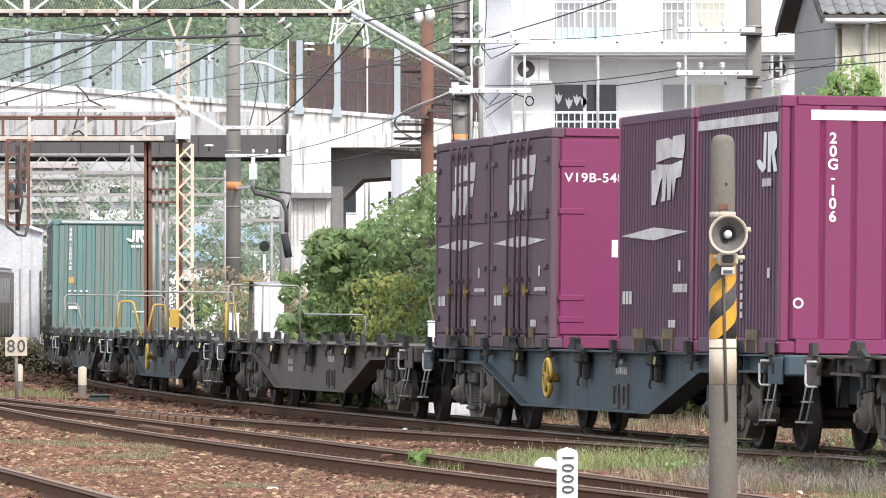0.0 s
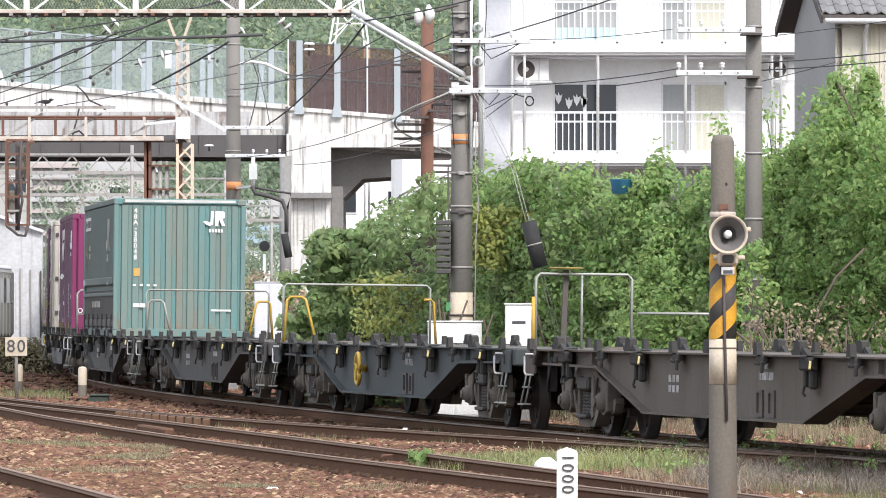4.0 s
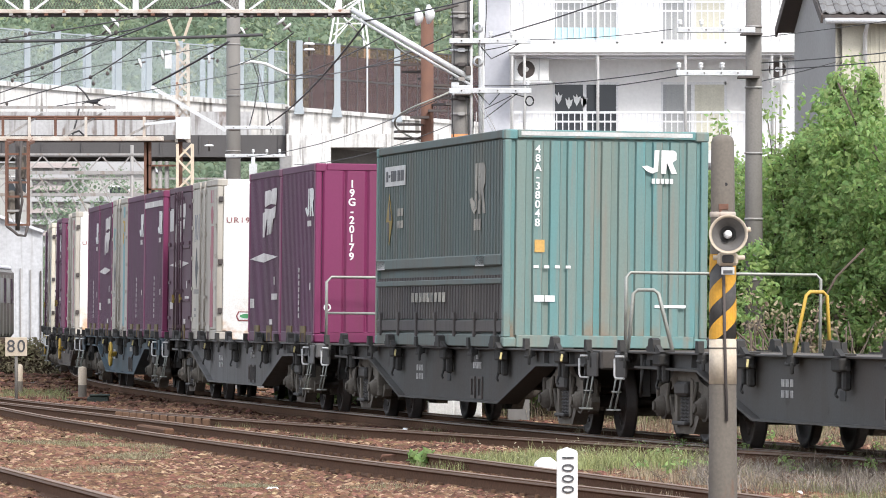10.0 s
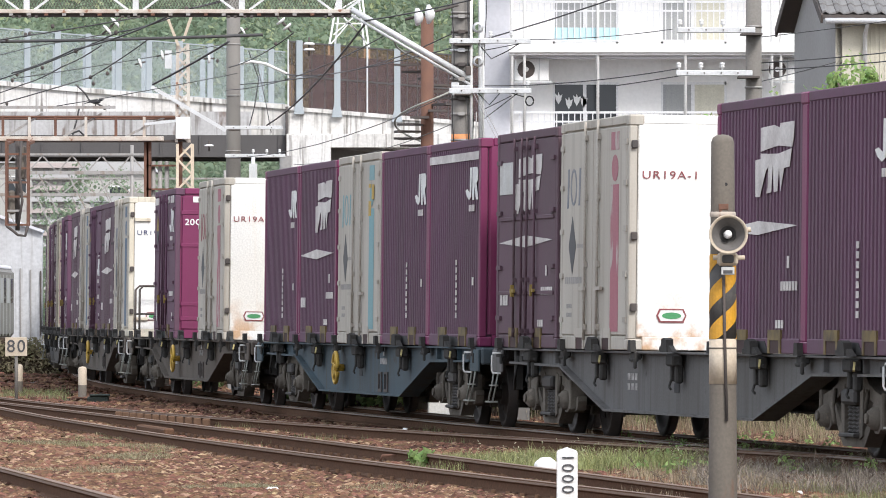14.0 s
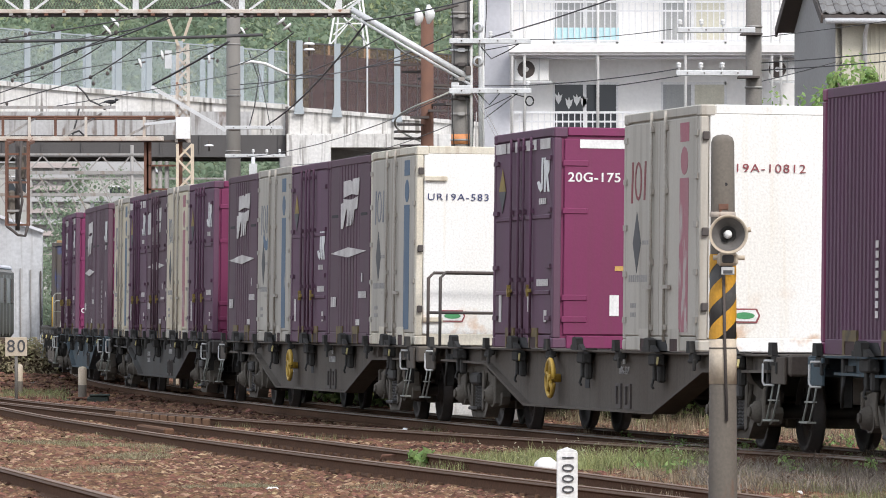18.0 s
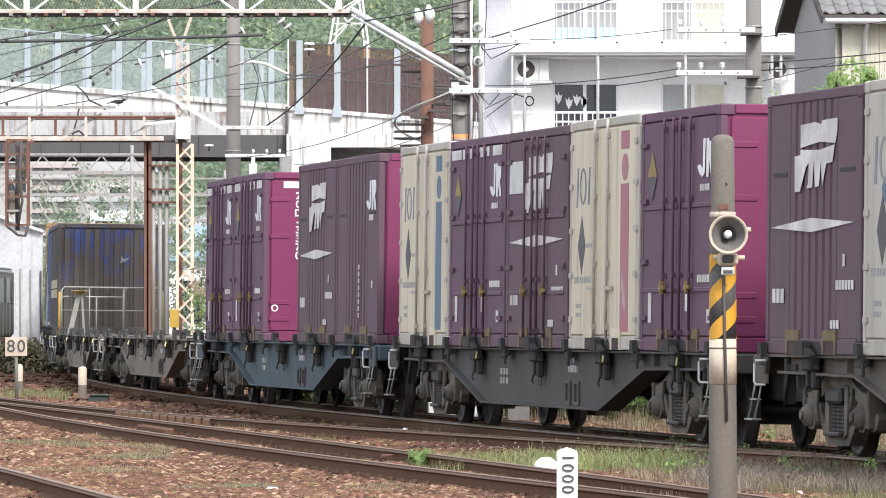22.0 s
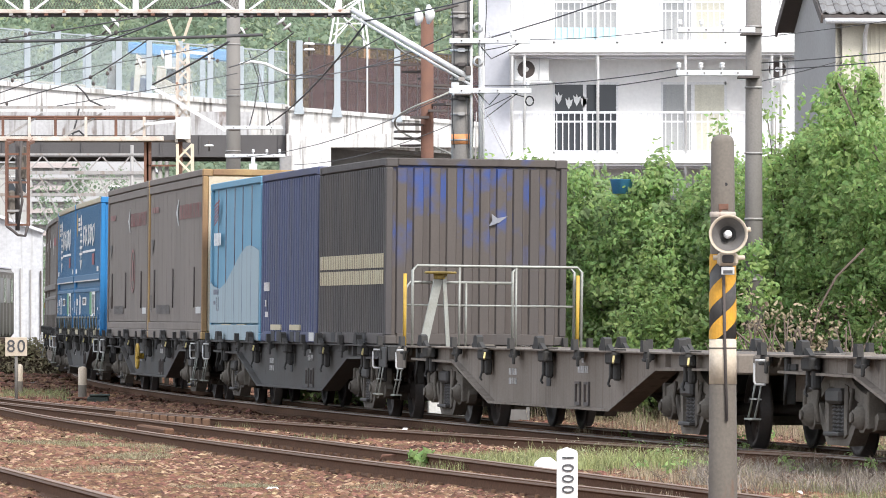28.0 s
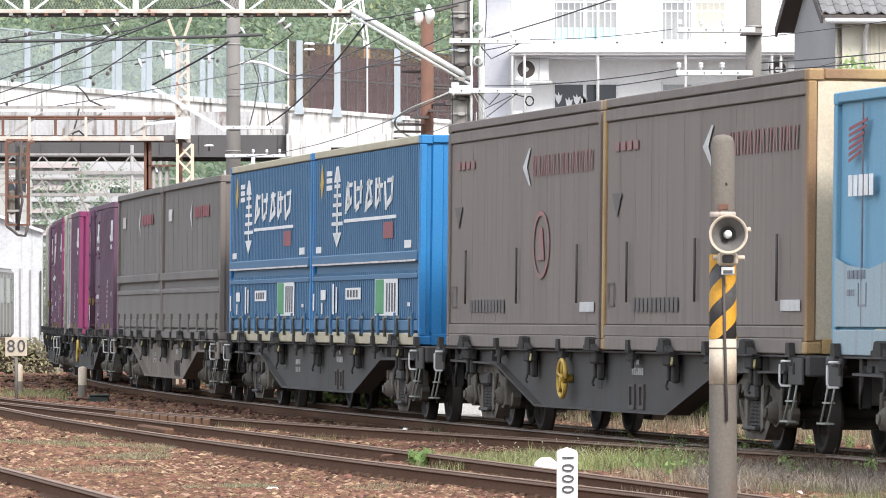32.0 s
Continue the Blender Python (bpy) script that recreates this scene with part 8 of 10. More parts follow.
def wagon_base(paint, name_colour):
    w = thing("container_wagon", "long flat container wagon in %s on two bogies" % name_colour, "wagon", group="container wagons of the train")
    g = Geo().box(-9.75, 9.75, -0.33, 0.33, 0.5, 0.95, 0.02)
    for x in [-9.6 + k * 0.96 for k in range(21)]:
        g.box(x - 0.06, x + 0.06, -1.08, 1.08, 0.86, 0.96)
    part("centre_sill", g, paint, w)
    g = Geo().box(-9.6, 9.6, -0.99, 0.99, 0.962, 0.984)
    part("deck_plate", g, M["wagon_brown"], w)
    for side in (RIGHT, LEFT):
        part("side_sill", sill_mesh(side, paint), None, w)
        # two framed card holders and stencilled marks on the belly
        y = side * 1.114
        for x in (1.5, 2.0):
            for a, b, c, d in ((-0.14, 0.14, 0.36, 0.4), (-0.14, 0.14, 0.6, 0.63), (-0.14, -0.1, 0.4, 0.6), (0.1, 0.14, 0.4, 0.6)):
                part("card_holder", Geo().box(x + a, x + b, y, y + side * 0.02, c, d), M["dark_steel"], w)
        g = Geo()
        for x, z, ww, hh in ((1.75, 0.87, 0.14, 0.05), (-2.6, 0.71, 0.13, 0.075), (-2.42, 0.71, 0.13, 0.075), (-2.24, 0.71, 0.13, 0.075), (-2.6, 0.6, 0.13, 0.075), (-2.42, 0.6, 0.13, 0.075), (-2.24, 0.6, 0.13, 0.075)):
            for q in range(4):
                g.box(x - ww / 2 + ww * q / 4, x - ww / 2 + ww * (q + 0.7) / 4, y, y + side * 0.004, z - hh / 2, z + hh / 2)
        part("stencil_mark", g, M["stencil"], w)
        part("lift_hole", Geo().box(-0.35, -0.12, y - side * 0.001, y + side * 0.006, 0.56, 0.66, 0.003), M["black"], w)
        # container clamps along the edge of the deck
        for slot in range(5):
            x = slot_centre(slot)
            c = part("clamp_gear", cached(("gear", side), lambda s=side: clamp_gear_mesh(s)), None, w, at=(x, 0, 0))
            part("clamp_hump", cached(("hump", side), lambda s=side: hump_mesh(s)), None, c)
            if slot in (0, 1, 3):
                part("lock_lever", cached(("lever", side), lambda s=side: Geo().bar((0.24, s * 1.25, 0.93), (0.29, s * 1.27, 0.855), 0.02, 0.026).mesh("lock_lever", M["pale_yellow"])), None, c, "pale yellow lock lever")
        for x in (-9.35, -5.65, -1.9, 1.9, 5.65, 9.35):
            part("lock_bracket", cached(("lock", side), lambda s=side: lock_mesh(s)), None, w, at=(x, 0, 0))
    for e in (-1, 1):
        part("end_beam", Geo().box(e * 9.75, e * 9.9, -1.2, 1.2, 0.78, 0.99, 0.02), paint, w)
        g = Geo().box(e * 9.9, e * 10.12, -0.12, 0.12, 0.74, 0.98, 0.02)
        g.box(e * 10.05, e * 10.27, -0.15 - 0.03, 0.15, 0.7, 1.02, 0.04)
        part("coupler", g, M["bogie"], w)
        g = Geo()
        g.tube([(e * 9.9, -0.45, 0.85), (e * 10.05, -0.47, 0.65), (e * 10.2, -0.4, 0.45), (e * 10.25, -0.3, 0.55)], 0.025)
        part("brake_hose", g, M["black"], w)
        for side in (RIGHT, LEFT):
            x, y = e * 9.5, side * 1.22
            part("corner_plate", Geo().box(x - 0.26, x + 0.3, y - 0.015, y + 0.015, 0.7, 0.966, 0.008), paint, w)
            g = Geo()
            for dx in (-0.2, 0.06):
                g.tube([(x + dx, y, 0.72), (x + dx - 0.03, y + side * 0.03, 0.5), (x + dx - 0.06, y + side * 0.06, 0.34)], 0.012)
            g.box(x - 0.29, x + 0.04, y, y + side * 0.09, 0.335, 0.352)
            g.box(x - 0.24, x + 0.06, y, y + side * 0.05, 0.535, 0.548)
            part("step_ladder", g, M["steel_rail"], w, "pale steel corner step")
            xh = x - 0.3 if e > 0 else x + 0.1
            g = Geo().tube([(xh + 0.16, y + side * 0.02, 0.93), (xh + 0.03, y + side * 0.08, 0.93), (xh, y + side * 0.09, 0.9), (xh, y + side * 0.09, 0.72), (xh + 0.03, y + side * 0.08, 0.69), (xh + 0.16, y + side * 0.02, 0.69)], 0.013)
            part("grab_iron", g, M["white_dull"], w, "pale C-shaped grab iron")
            # hangers and rods between the corner and the bogie
            x2 = e * 8.75
            g = Geo().box(x2 - 0.05, x2 + 0.05, side * 1.06, side * 1.16, 0.5, 0.966, 0.01)
            g.box(x2 - 0.34 * e, x2, side * 1.08, side * 1.14, 0.84, 0.9)
            g.tube([(x2 + 0.12, side * 1.14, 0.9), (x2 + 0.1, side * 1.18, 0.62), (x2 + 0.02, side * 1.16, 0.5)], 0.018)
            part("hanger_bracket", g, M["soot_iron"], w)
    for x in (-7.1, 7.1):
        add_bogie(w, x)
    g = Geo().box(-1.2, -0.3, -0.9, -0.45, 0.4, 0.75, 0.03).cyl((0.3, 0.6, 0.55), (1.5, 0.6, 0.55), 0.2, n=14)
    g.tube([(-7, -0.5, 0.6), (-3, -0.5, 0.5), (3, -0.5, 0.5), (7, -0.5, 0.6)], 0.03)
    part("brake_gear", g, M["dark_steel"], w)
    return w


def lock_mesh(side):
    """A small corner guide that stands up from the deck edge."""
    y = side * 1.2
    g = Geo().box(-0.1, 0.1, y - 0.04, y + 0.05, 0.9, 0.985, 0.012)
    g.prism([(-0.09, 0.985), (0.09, 0.985), (0.06, 1.11), (-0.07, 1.11)], "y", y + side * 0.045 - 0.03, y + side * 0.045 + 0.03)
    g.cyl((-0.16, y + side * 0.02, 0.9), (0.16, y + side * 0.02, 0.9), 0.024, n=6)
    g.box(0.1, 0.16, y - 0.02, y + side * 0.05, 0.8, 0.92, 0.01)
    return g.mesh("lock_bracket", M["soot_iron"])


def brake_wheel(wagon, x=-1.75):
    """The yellow hand brake wheel on the flank of the sill."""
    y, z, g = -1.24, 0.66, Geo()
    ring = [(x + 0.21 * math.cos(a), y, z + 0.21 * math.sin(a)) for a in [2 * math.pi * k / 20 for k in range(21)]]
    g.tube(ring, 0.028)
    for k in range(5):
        a = 2 * math.pi * k / 5 + 0.3
        g.tube([(x, y, z), (x + 0.21 * math.cos(a), y, z + 0.21 * math.sin(a))], 0.02)
    g.cyl((x, y + 0.12, z), (x, y - 0.03, z), 0.05)
    part("brake_wheel", g, M["yellow"], wagon, "yellow spoked hand brake wheel")


def end_rail(wagon, end, kind):
    """Handrails at a wagon's end: 'hoops', 'stand', 'double' or 'gate'."""
    x = end * 9.8
    rail = M["steel_rail"]
    if kind in ("hoops", "hoops_far"):
        g = Geo().tube([(x, -1.1, 0.98), (x, -1.1, 1.8), (x, -1.05, 1.85), (x, 1.05, 1.85), (x, 1.1, 1.8), (x, 1.1, 0.98)], 0.019)
        part("handrail", g, rail, wagon, "pale steel end handrail")
        y = -1.14
        g = Geo().tube([(x - 0.3 * end, y, 0.98), (x - 0.33 * end, y + 0.05, 1.62), (x - 0.34 * end, y + 0.1, 1.66), (x - 0.4 * end, y + 0.26, 1.66), (x - 0.42 * end, y + 0.31, 1.62), (x - 0.5 * end, y + 0.46, 0.98)], 0.022)
        part("hoop_rail", g, M["yellow"] if kind == "hoops" else rail, wagon, "corner hoop rail")
        if kind == "hoops_far":
            g = Geo().tube([(x - 0.3 * end, 1.14, 0.98), (x - 0.33 * end, 1.09, 1.62), (x - 0.34 * end, 1.04, 1.66), (x - 0.4 * end, 0.88, 1.66), (x - 0.42 * end, 0.83, 1.62), (x - 0.5 * end, 0.68, 0.98)], 0.022)
            part("hoop_rail", g, M["yellow"], wagon, "yellow corner hoop rail")
            return wagon
        g = Geo().tube([(x - 0.3 * end, 1.14, 0.98), (x - 0.32 * end, 1.1, 1.6), (x - 0.34 * end, 1.05, 1.64), (x - 0.42 * end, 0.95, 1.64)], 0.02)
        part("corner_rail", g, M["yellow"], wagon, "yellow rail post")
    if kind == "stand":
        g = Geo().tube([(x, -1.1, 0.98), (x, -1.1, 1.82), (x, -1.05, 1.87), (x, 0.0, 1.87), (x, 0.05, 1.82), (x, 0.05, 0.98)], 0.018)
        part("handrail", g, rail, wagon, "pale steel end handrail")
        g = Geo().tube([(x, 0.12, 1.42), (x, 1.05, 1.42), (x, 1.1, 1.37), (x, 1.1, 0.98)], 0.018)
        part("handrail", g, rail, wagon, "lower end handrail")
        part("rail_post", Geo().tube([(x, -0.55, 0.98), (x, -0.55, 1.87)], 0.016), rail, wagon)
        part("corner_rail", Geo().tube([(x, -1.13, 0.98), (x, -1.13, 1.6)], 0.024), M["yellow"], wagon, "yellow rail post")
        part("brake_stand", Geo().bar((x - 0.1, -0.75, 0.98), (x - 0.1, -0.72, 1.92), 0.04, 0.06), M["dark_steel"], wagon)
        part("brake_disc", Geo().lathe([(0.0, 1.93), (0.2, 1.93), (0.21, 1.94), (0.2, 1.95), (0.0, 1.95)], centre=(x - 0.1, -0.72, 0), n=16), M["dull_yellow"], wagon, "flat yellow brake wheel")
    if kind == "double":
        def hoop(name, pts, r=0.02):
            part(name, Geo().tube(pts, r), rail, wagon, "worn galvanised handrail")
        xb = x - 0.5 * end
        hoop("handrail", [(xb, -1.12, 0.99), (xb, -1.12, 1.97), (xb, -1.06, 2.03), (xb, 1.06, 2.03), (xb, 1.12, 1.97), (xb, 1.12, 0.99)])
        for y in (-0.5, 0.25):
            hoop("rail_post", [(xb, y, 0.99), (xb, y, 2.03)], 0.015)
        hoop("handrail", [(x, -1.12, 0.99), (x, -1.12, 1.74), (x, -1.06, 1.82), (x, 0.3, 1.82)])
        hoop("handrail", [(x, 0.3, 0.99), (x, 0.3, 1.97), (x, 0.38, 2.03), (x, 1.06, 2.03), (x, 1.12, 1.97), (x, 1.12, 0.99)])
        hoop("middle_rail", [(x, -1.12, 1.52), (x, 1.12, 1.52)], 0.016)
        hoop("rail_post", [(x, -0.32, 0.99), (x, -0.32, 1.82)], 0.018)
        for y in (-1.15, 1.15):
            part("corner_rail", Geo().tube([(x - 0.1 * end, y, 0.98), (x - 0.1 * end, y, 1.93)], 0.026), M["yellow"], wagon, "yellow rail post")
        part("brake_stand", Geo().bar((x - 0.2 * end, -0.92, 0.98), (x - 0.2 * end, -0.72, 1.9), 0.05, 0.11).bar((x - 0.25 * end, -0.6, 0.98), (x - 0.25 * end, -0.66, 1.9), 0.04, 0.05), rail, wagon, "slanting pale brake stand")
        part("brake_disc", Geo().lathe([(0.0, 1.93), (0.2, 1.93), (0.215, 1.945), (0.2, 1.96), (0.0, 1.96)], centre=(x - 0.2 * end, -0.7, 0), n=18).cyl((x - 0.2 * end, -0.7, 1.86), (x - 0.2 * end, -0.7, 1.93), 0.09), M["dull_yellow"], wagon, "flat yellow brake wheel")
    if kind in ("gate", "gate_light"):
        g = Geo().tube([(x, -1.05, 0.98), (x, -1.05, 1.86), (x, -0.98, 1.93), (x, -0.02, 1.93), (x, 0.05, 1.86), (x, 0.05, 0.98)], 0.022)
        g.tube([(x, -1.05, 1.42), (x, 1.1, 1.42)], 0.02)
        part("handrail", g, rail if kind == "gate_light" else M["dark_steel"], wagon, "end gate handrail")
    return wagon


# ---- the freight train: containers ----
# Container space: x forward, y to the left, z up from its floor, origin at the middle of its floor.
def ribs(length, height, z0, n, side_y, out, depth=0.03, flat=0.5):
    """One pressed sheet with vertical corrugations along a side wall."""
    p = length / n
    line = []
    for k in range(n):
        c, w = -length / 2 + (k + 0.5) * p, p * flat / 2
        line += [(c - w - p * 0.12, 0.0), (c - w, depth), (c + w, depth), (c + w + p * 0.12, 0.0)]
    return sheet([(x, side_y + out * d) for x, d in line], z0, height)


def end_ribs(width, height, z0, n, x, out, depth=0.03, flat=0.55):
    """One pressed sheet with vertical corrugations across an end wall."""
    p = width / n
    line = []
    for k in range(n):
        c, w = -width / 2 + (k + 0.5) * p, p * flat / 2
        line += [(c - w - p * 0.1, 0.0), (c - w, depth), (c + w, depth), (c + w + p * 0.1, 0.0)]
    return sheet([(x + out * d, y) for y, d in line], z0, height)


def sheet(line, z0, height):
    g = Geo()
    n = len(line)
    g.v = [(a, b, z0) for a, b in line] + [(a, b, z0 + height) for a, b in line]
    g.f = [(i, i + 1, n + i + 1, n + i) for i in range(n - 1)]
    g.s = [False] * (n - 1)
    return g


def box_frame(ob, L, W, H, post, rail=None, casting=None, key="", ends=None):
    """Corner posts, rails and corner castings round a box."""
    rail = rail or post
    for sx in (-1, 1):
        post = ends or post
        casting = post
        for sy in (-1, 1):
            x, y = sx * L / 2, sy * W / 2
            part("corner_post", cached((key, post.name, "post", L, W, H, sx, sy), lambda: Geo().box(x, x - sx * 0.12, y, y - sy * 0.09, 0.12, H - 0.12, 0.012).mesh("corner_post", post)), None, ob)
            for z in (0.0, H - 0.12):
                part("corner_casting", cached((key, casting.name, "cast", L, W, H, sx, sy, z), lambda: Geo().box(x + sx * 0.004, x - sx * 0.17, y + sy * 0.004, y - sy * 0.16, z, z + 0.12, 0.015).mesh("corner_casting", casting)), None, ob)
    for sy in (-1, 1):
        y = sy * W / 2
        for z, h in ((0.0, 0.15), (H - 0.1, 0.1)):
            part("side_rail", cached((key, rail.name, "rail", L, W, H, sy, z), lambda: Geo().box(-L / 2 + 0.17, L / 2 - 0.17, y, y - sy * 0.07, z, z + h, 0.01).mesh("side_rail", rail)), None, ob)


def end_frame(ob, L, W, H, m, sx=1, key=""):
    for z, h in ((0.0, 0.15), (H - 0.1, 0.1)):
        part("end_rail", cached((key, m.name, "erail", L, W, H, sx, z), lambda: Geo().box(sx * L / 2, sx * (L / 2 - 0.07), -W / 2 + 0.16, W / 2 - 0.16, z, z + h, 0.01).mesh("end_rail", m)), None, ob)


def lines_on_side(ob, name, shapes, m, L, W, y=None, label=""):
    """Flat painted shapes on the right-hand side: outlines of (x from the rear edge, z)."""
    y = -W / 2 - 0.006 if y is None else y
    if name in ("band_mark", "paper_label", "stripe", "yellow_mark"):
        for s in shapes:
            ob_part = part(name, Geo().prism([(p[0] - L / 2, p[1]) for p in s], "y", y, y + 0.004), m, ob, label)
        return ob_part
    if name != "small_print":
        return part(name, flat_shapes(shapes, L, y), m, ob, label)
    lines = [[shapes[0]]]
    for s in shapes[1:]:
        near = math.hypot(s[0][0] - lines[-1][-1][0][0], s[0][1] - lines[-1][-1][0][1]) < 0.3
        if near:
            lines[-1].append(s)
        else:
            lines.append([s])
    for line in lines:
        ob_part = part(name, flat_shapes(line, L, y), m, ob, label)
    return ob_part


def flat_shapes(shapes, L, y):
    g = Geo()
    for s in shapes:
        g.prism([(p[0] - L / 2, p[1]) for p in s], "y", y, y + 0.004)
    return g


def rect(x, z, w, h, lean=0.0):
    return [(x, z), (x + w, z), (x + w + lean, z + h), (x + lean, z + h)]


def block_mark(x, z, w, h):
    """The broad white block emblem: slabs over slanting blades, parted by a thin dark lens."""
    top = ((0.14, 0.625), (0.35, 0.655), (0.6, 0.685), (0.85, 0.66), (0.95, 0.65), (0.99, 0.775), (1.0, 1.0), (0.65, 0.99), (0.625, 0.93), (0.49, 0.975), (0.14, 0.955))
    foot = ((0.0, 0.51), (0.01, 0.0), (0.13, 0.0), (0.17, 0.1), (0.28, 0.355), (0.34, 0.4), (0.33, 0.12), (0.29, 0.04), (0.42, 0.05), (0.46, 0.46), (0.49, 0.05), (0.58, 0.06), (0.62, 0.4), (0.66, 0.06), (0.7, 0.2), (0.75, 0.37), (0.89, 0.385), (0.94, 0.63), (0.85, 0.615), (0.6, 0.575), (0.35, 0.585), (0.14, 0.6), (0.14, 0.525))
    return [[(x + w * a, z + h * b) for a, b in s] for s in (top, foot)]


def hook_mark(x, z, w, h):
    """The small white emblem: a hooked bar beside a notched bar."""
    return [[(x, z + h * 0.3), (x + w * 0.12, z + h * 0.12), (x + w * 0.3, z), (x + w * 0.46, z + h * 0.1), (x + w * 0.5, z + h), (x + w * 0.36, z + h), (x + w * 0.34, z + h * 0.22), (x + w * 0.15, z + h * 0.34)],
            [(x + w * 0.56, z), (x + w * 0.7, z), (x + w * 0.72, z + h * 0.5), (x + w * 0.86, z), (x + w * 1.02, z), (x + w * 0.88, z + h * 0.48), (x + w, z + h * 0.6), (x + w, z + h * 0.9), (x + w * 0.92, z + h), (x + w * 0.56, z + h)]]


def lozenge(x, z, w, h):
    return [[(x, z + h * 0.45), (x + w * 0.5, z), (x + w, z + h * 0.55), (x + w * 0.5, z + h)]]


def bars_text(x, z, w, h, n, vertical=False):
    """Unreadable small print as plain bars."""
    if vertical:
        return [rect(x, z + k * h / n, w, h / n * 0.7) for k in range(n)]
    return [rect(x + k * w / n, z, w / n * 0.75, h) for k in range(n)]


def front_lettering(ob, text, size, m, L, y, z, vertical=False, spacing=1.08, wide=1.1):
    body = "\n".join(text) if vertical else text
    align = "CENTER" if vertical else "LEFT"
    me = lettering(body, size, m, spacing=spacing, line=0.86 if vertical else 1.0, bold=size * (0.022 if vertical else 0.012 if m is M["white"] else -0.004), align=align, wide=1.0 if vertical else wide)
    return part("lettering", me, None, ob, "container number %s" % text, at=(L / 2 + 0.004, y, z), rot=(0, 0, 90))


def front_shapes(ob, name, shapes, m, L, x=None, label=""):
    x = L / 2 + 0.003 if x is None else x
    g = Geo()
    for s in shapes:
        g.prism([(p[0], p[1]) for p in s], "x", x, x + 0.004)
    return part(name, g, m, ob, label)


def feet(ob, L, W, trim="pocket_ochre"):
    """Fork pockets in the bottom rail, each with its painted surround, and the dark gap between them."""
    for sy in (-1, 1):
        for x in (-0.72, 0.72):
            part("fork_pocket", cached(("fork", L, W, sy, x), lambda: Geo().box(x - 0.19, x + 0.19, sy * (W / 2 + 0.006), sy * (W / 2 - 0.05), 0.0, 0.13).mesh("fork_pocket", M["pocket"])), None, ob)
    for x in (-0.72, 0.72):
        part("pocket_trim", cached(("forktrim", L, W, x, trim), lambda: fork_trim(x, W, trim)), None, ob, "painted pocket surround")
    part("clamp_recess", cached(("recess", L, W), lambda: Geo().prism([(-0.45, 0.0), (0.45, 0.0), (0.3, 0.12), (-0.3, 0.12)], "y", -W / 2 - 0.005, -W / 2 + 0.05).mesh("clamp_recess", M["black"])), None, ob)


def fork_trim(x, W, m):
    g = Geo().prism([(x - 0.26, 0.0), (x - 0.19, 0.0), (x - 0.19, 0.13), (x + 0.19, 0.13), (x + 0.19, 0.0), (x + 0.26, 0.0), (x + 0.26, 0.235), (x - 0.26, 0.235)], "y", -W / 2 - 0.014, -W / 2 + 0.01)
    return g.mesh("pocket_trim", M[m])


L12, W12, H12 = 3.715, 2.45, 2.55


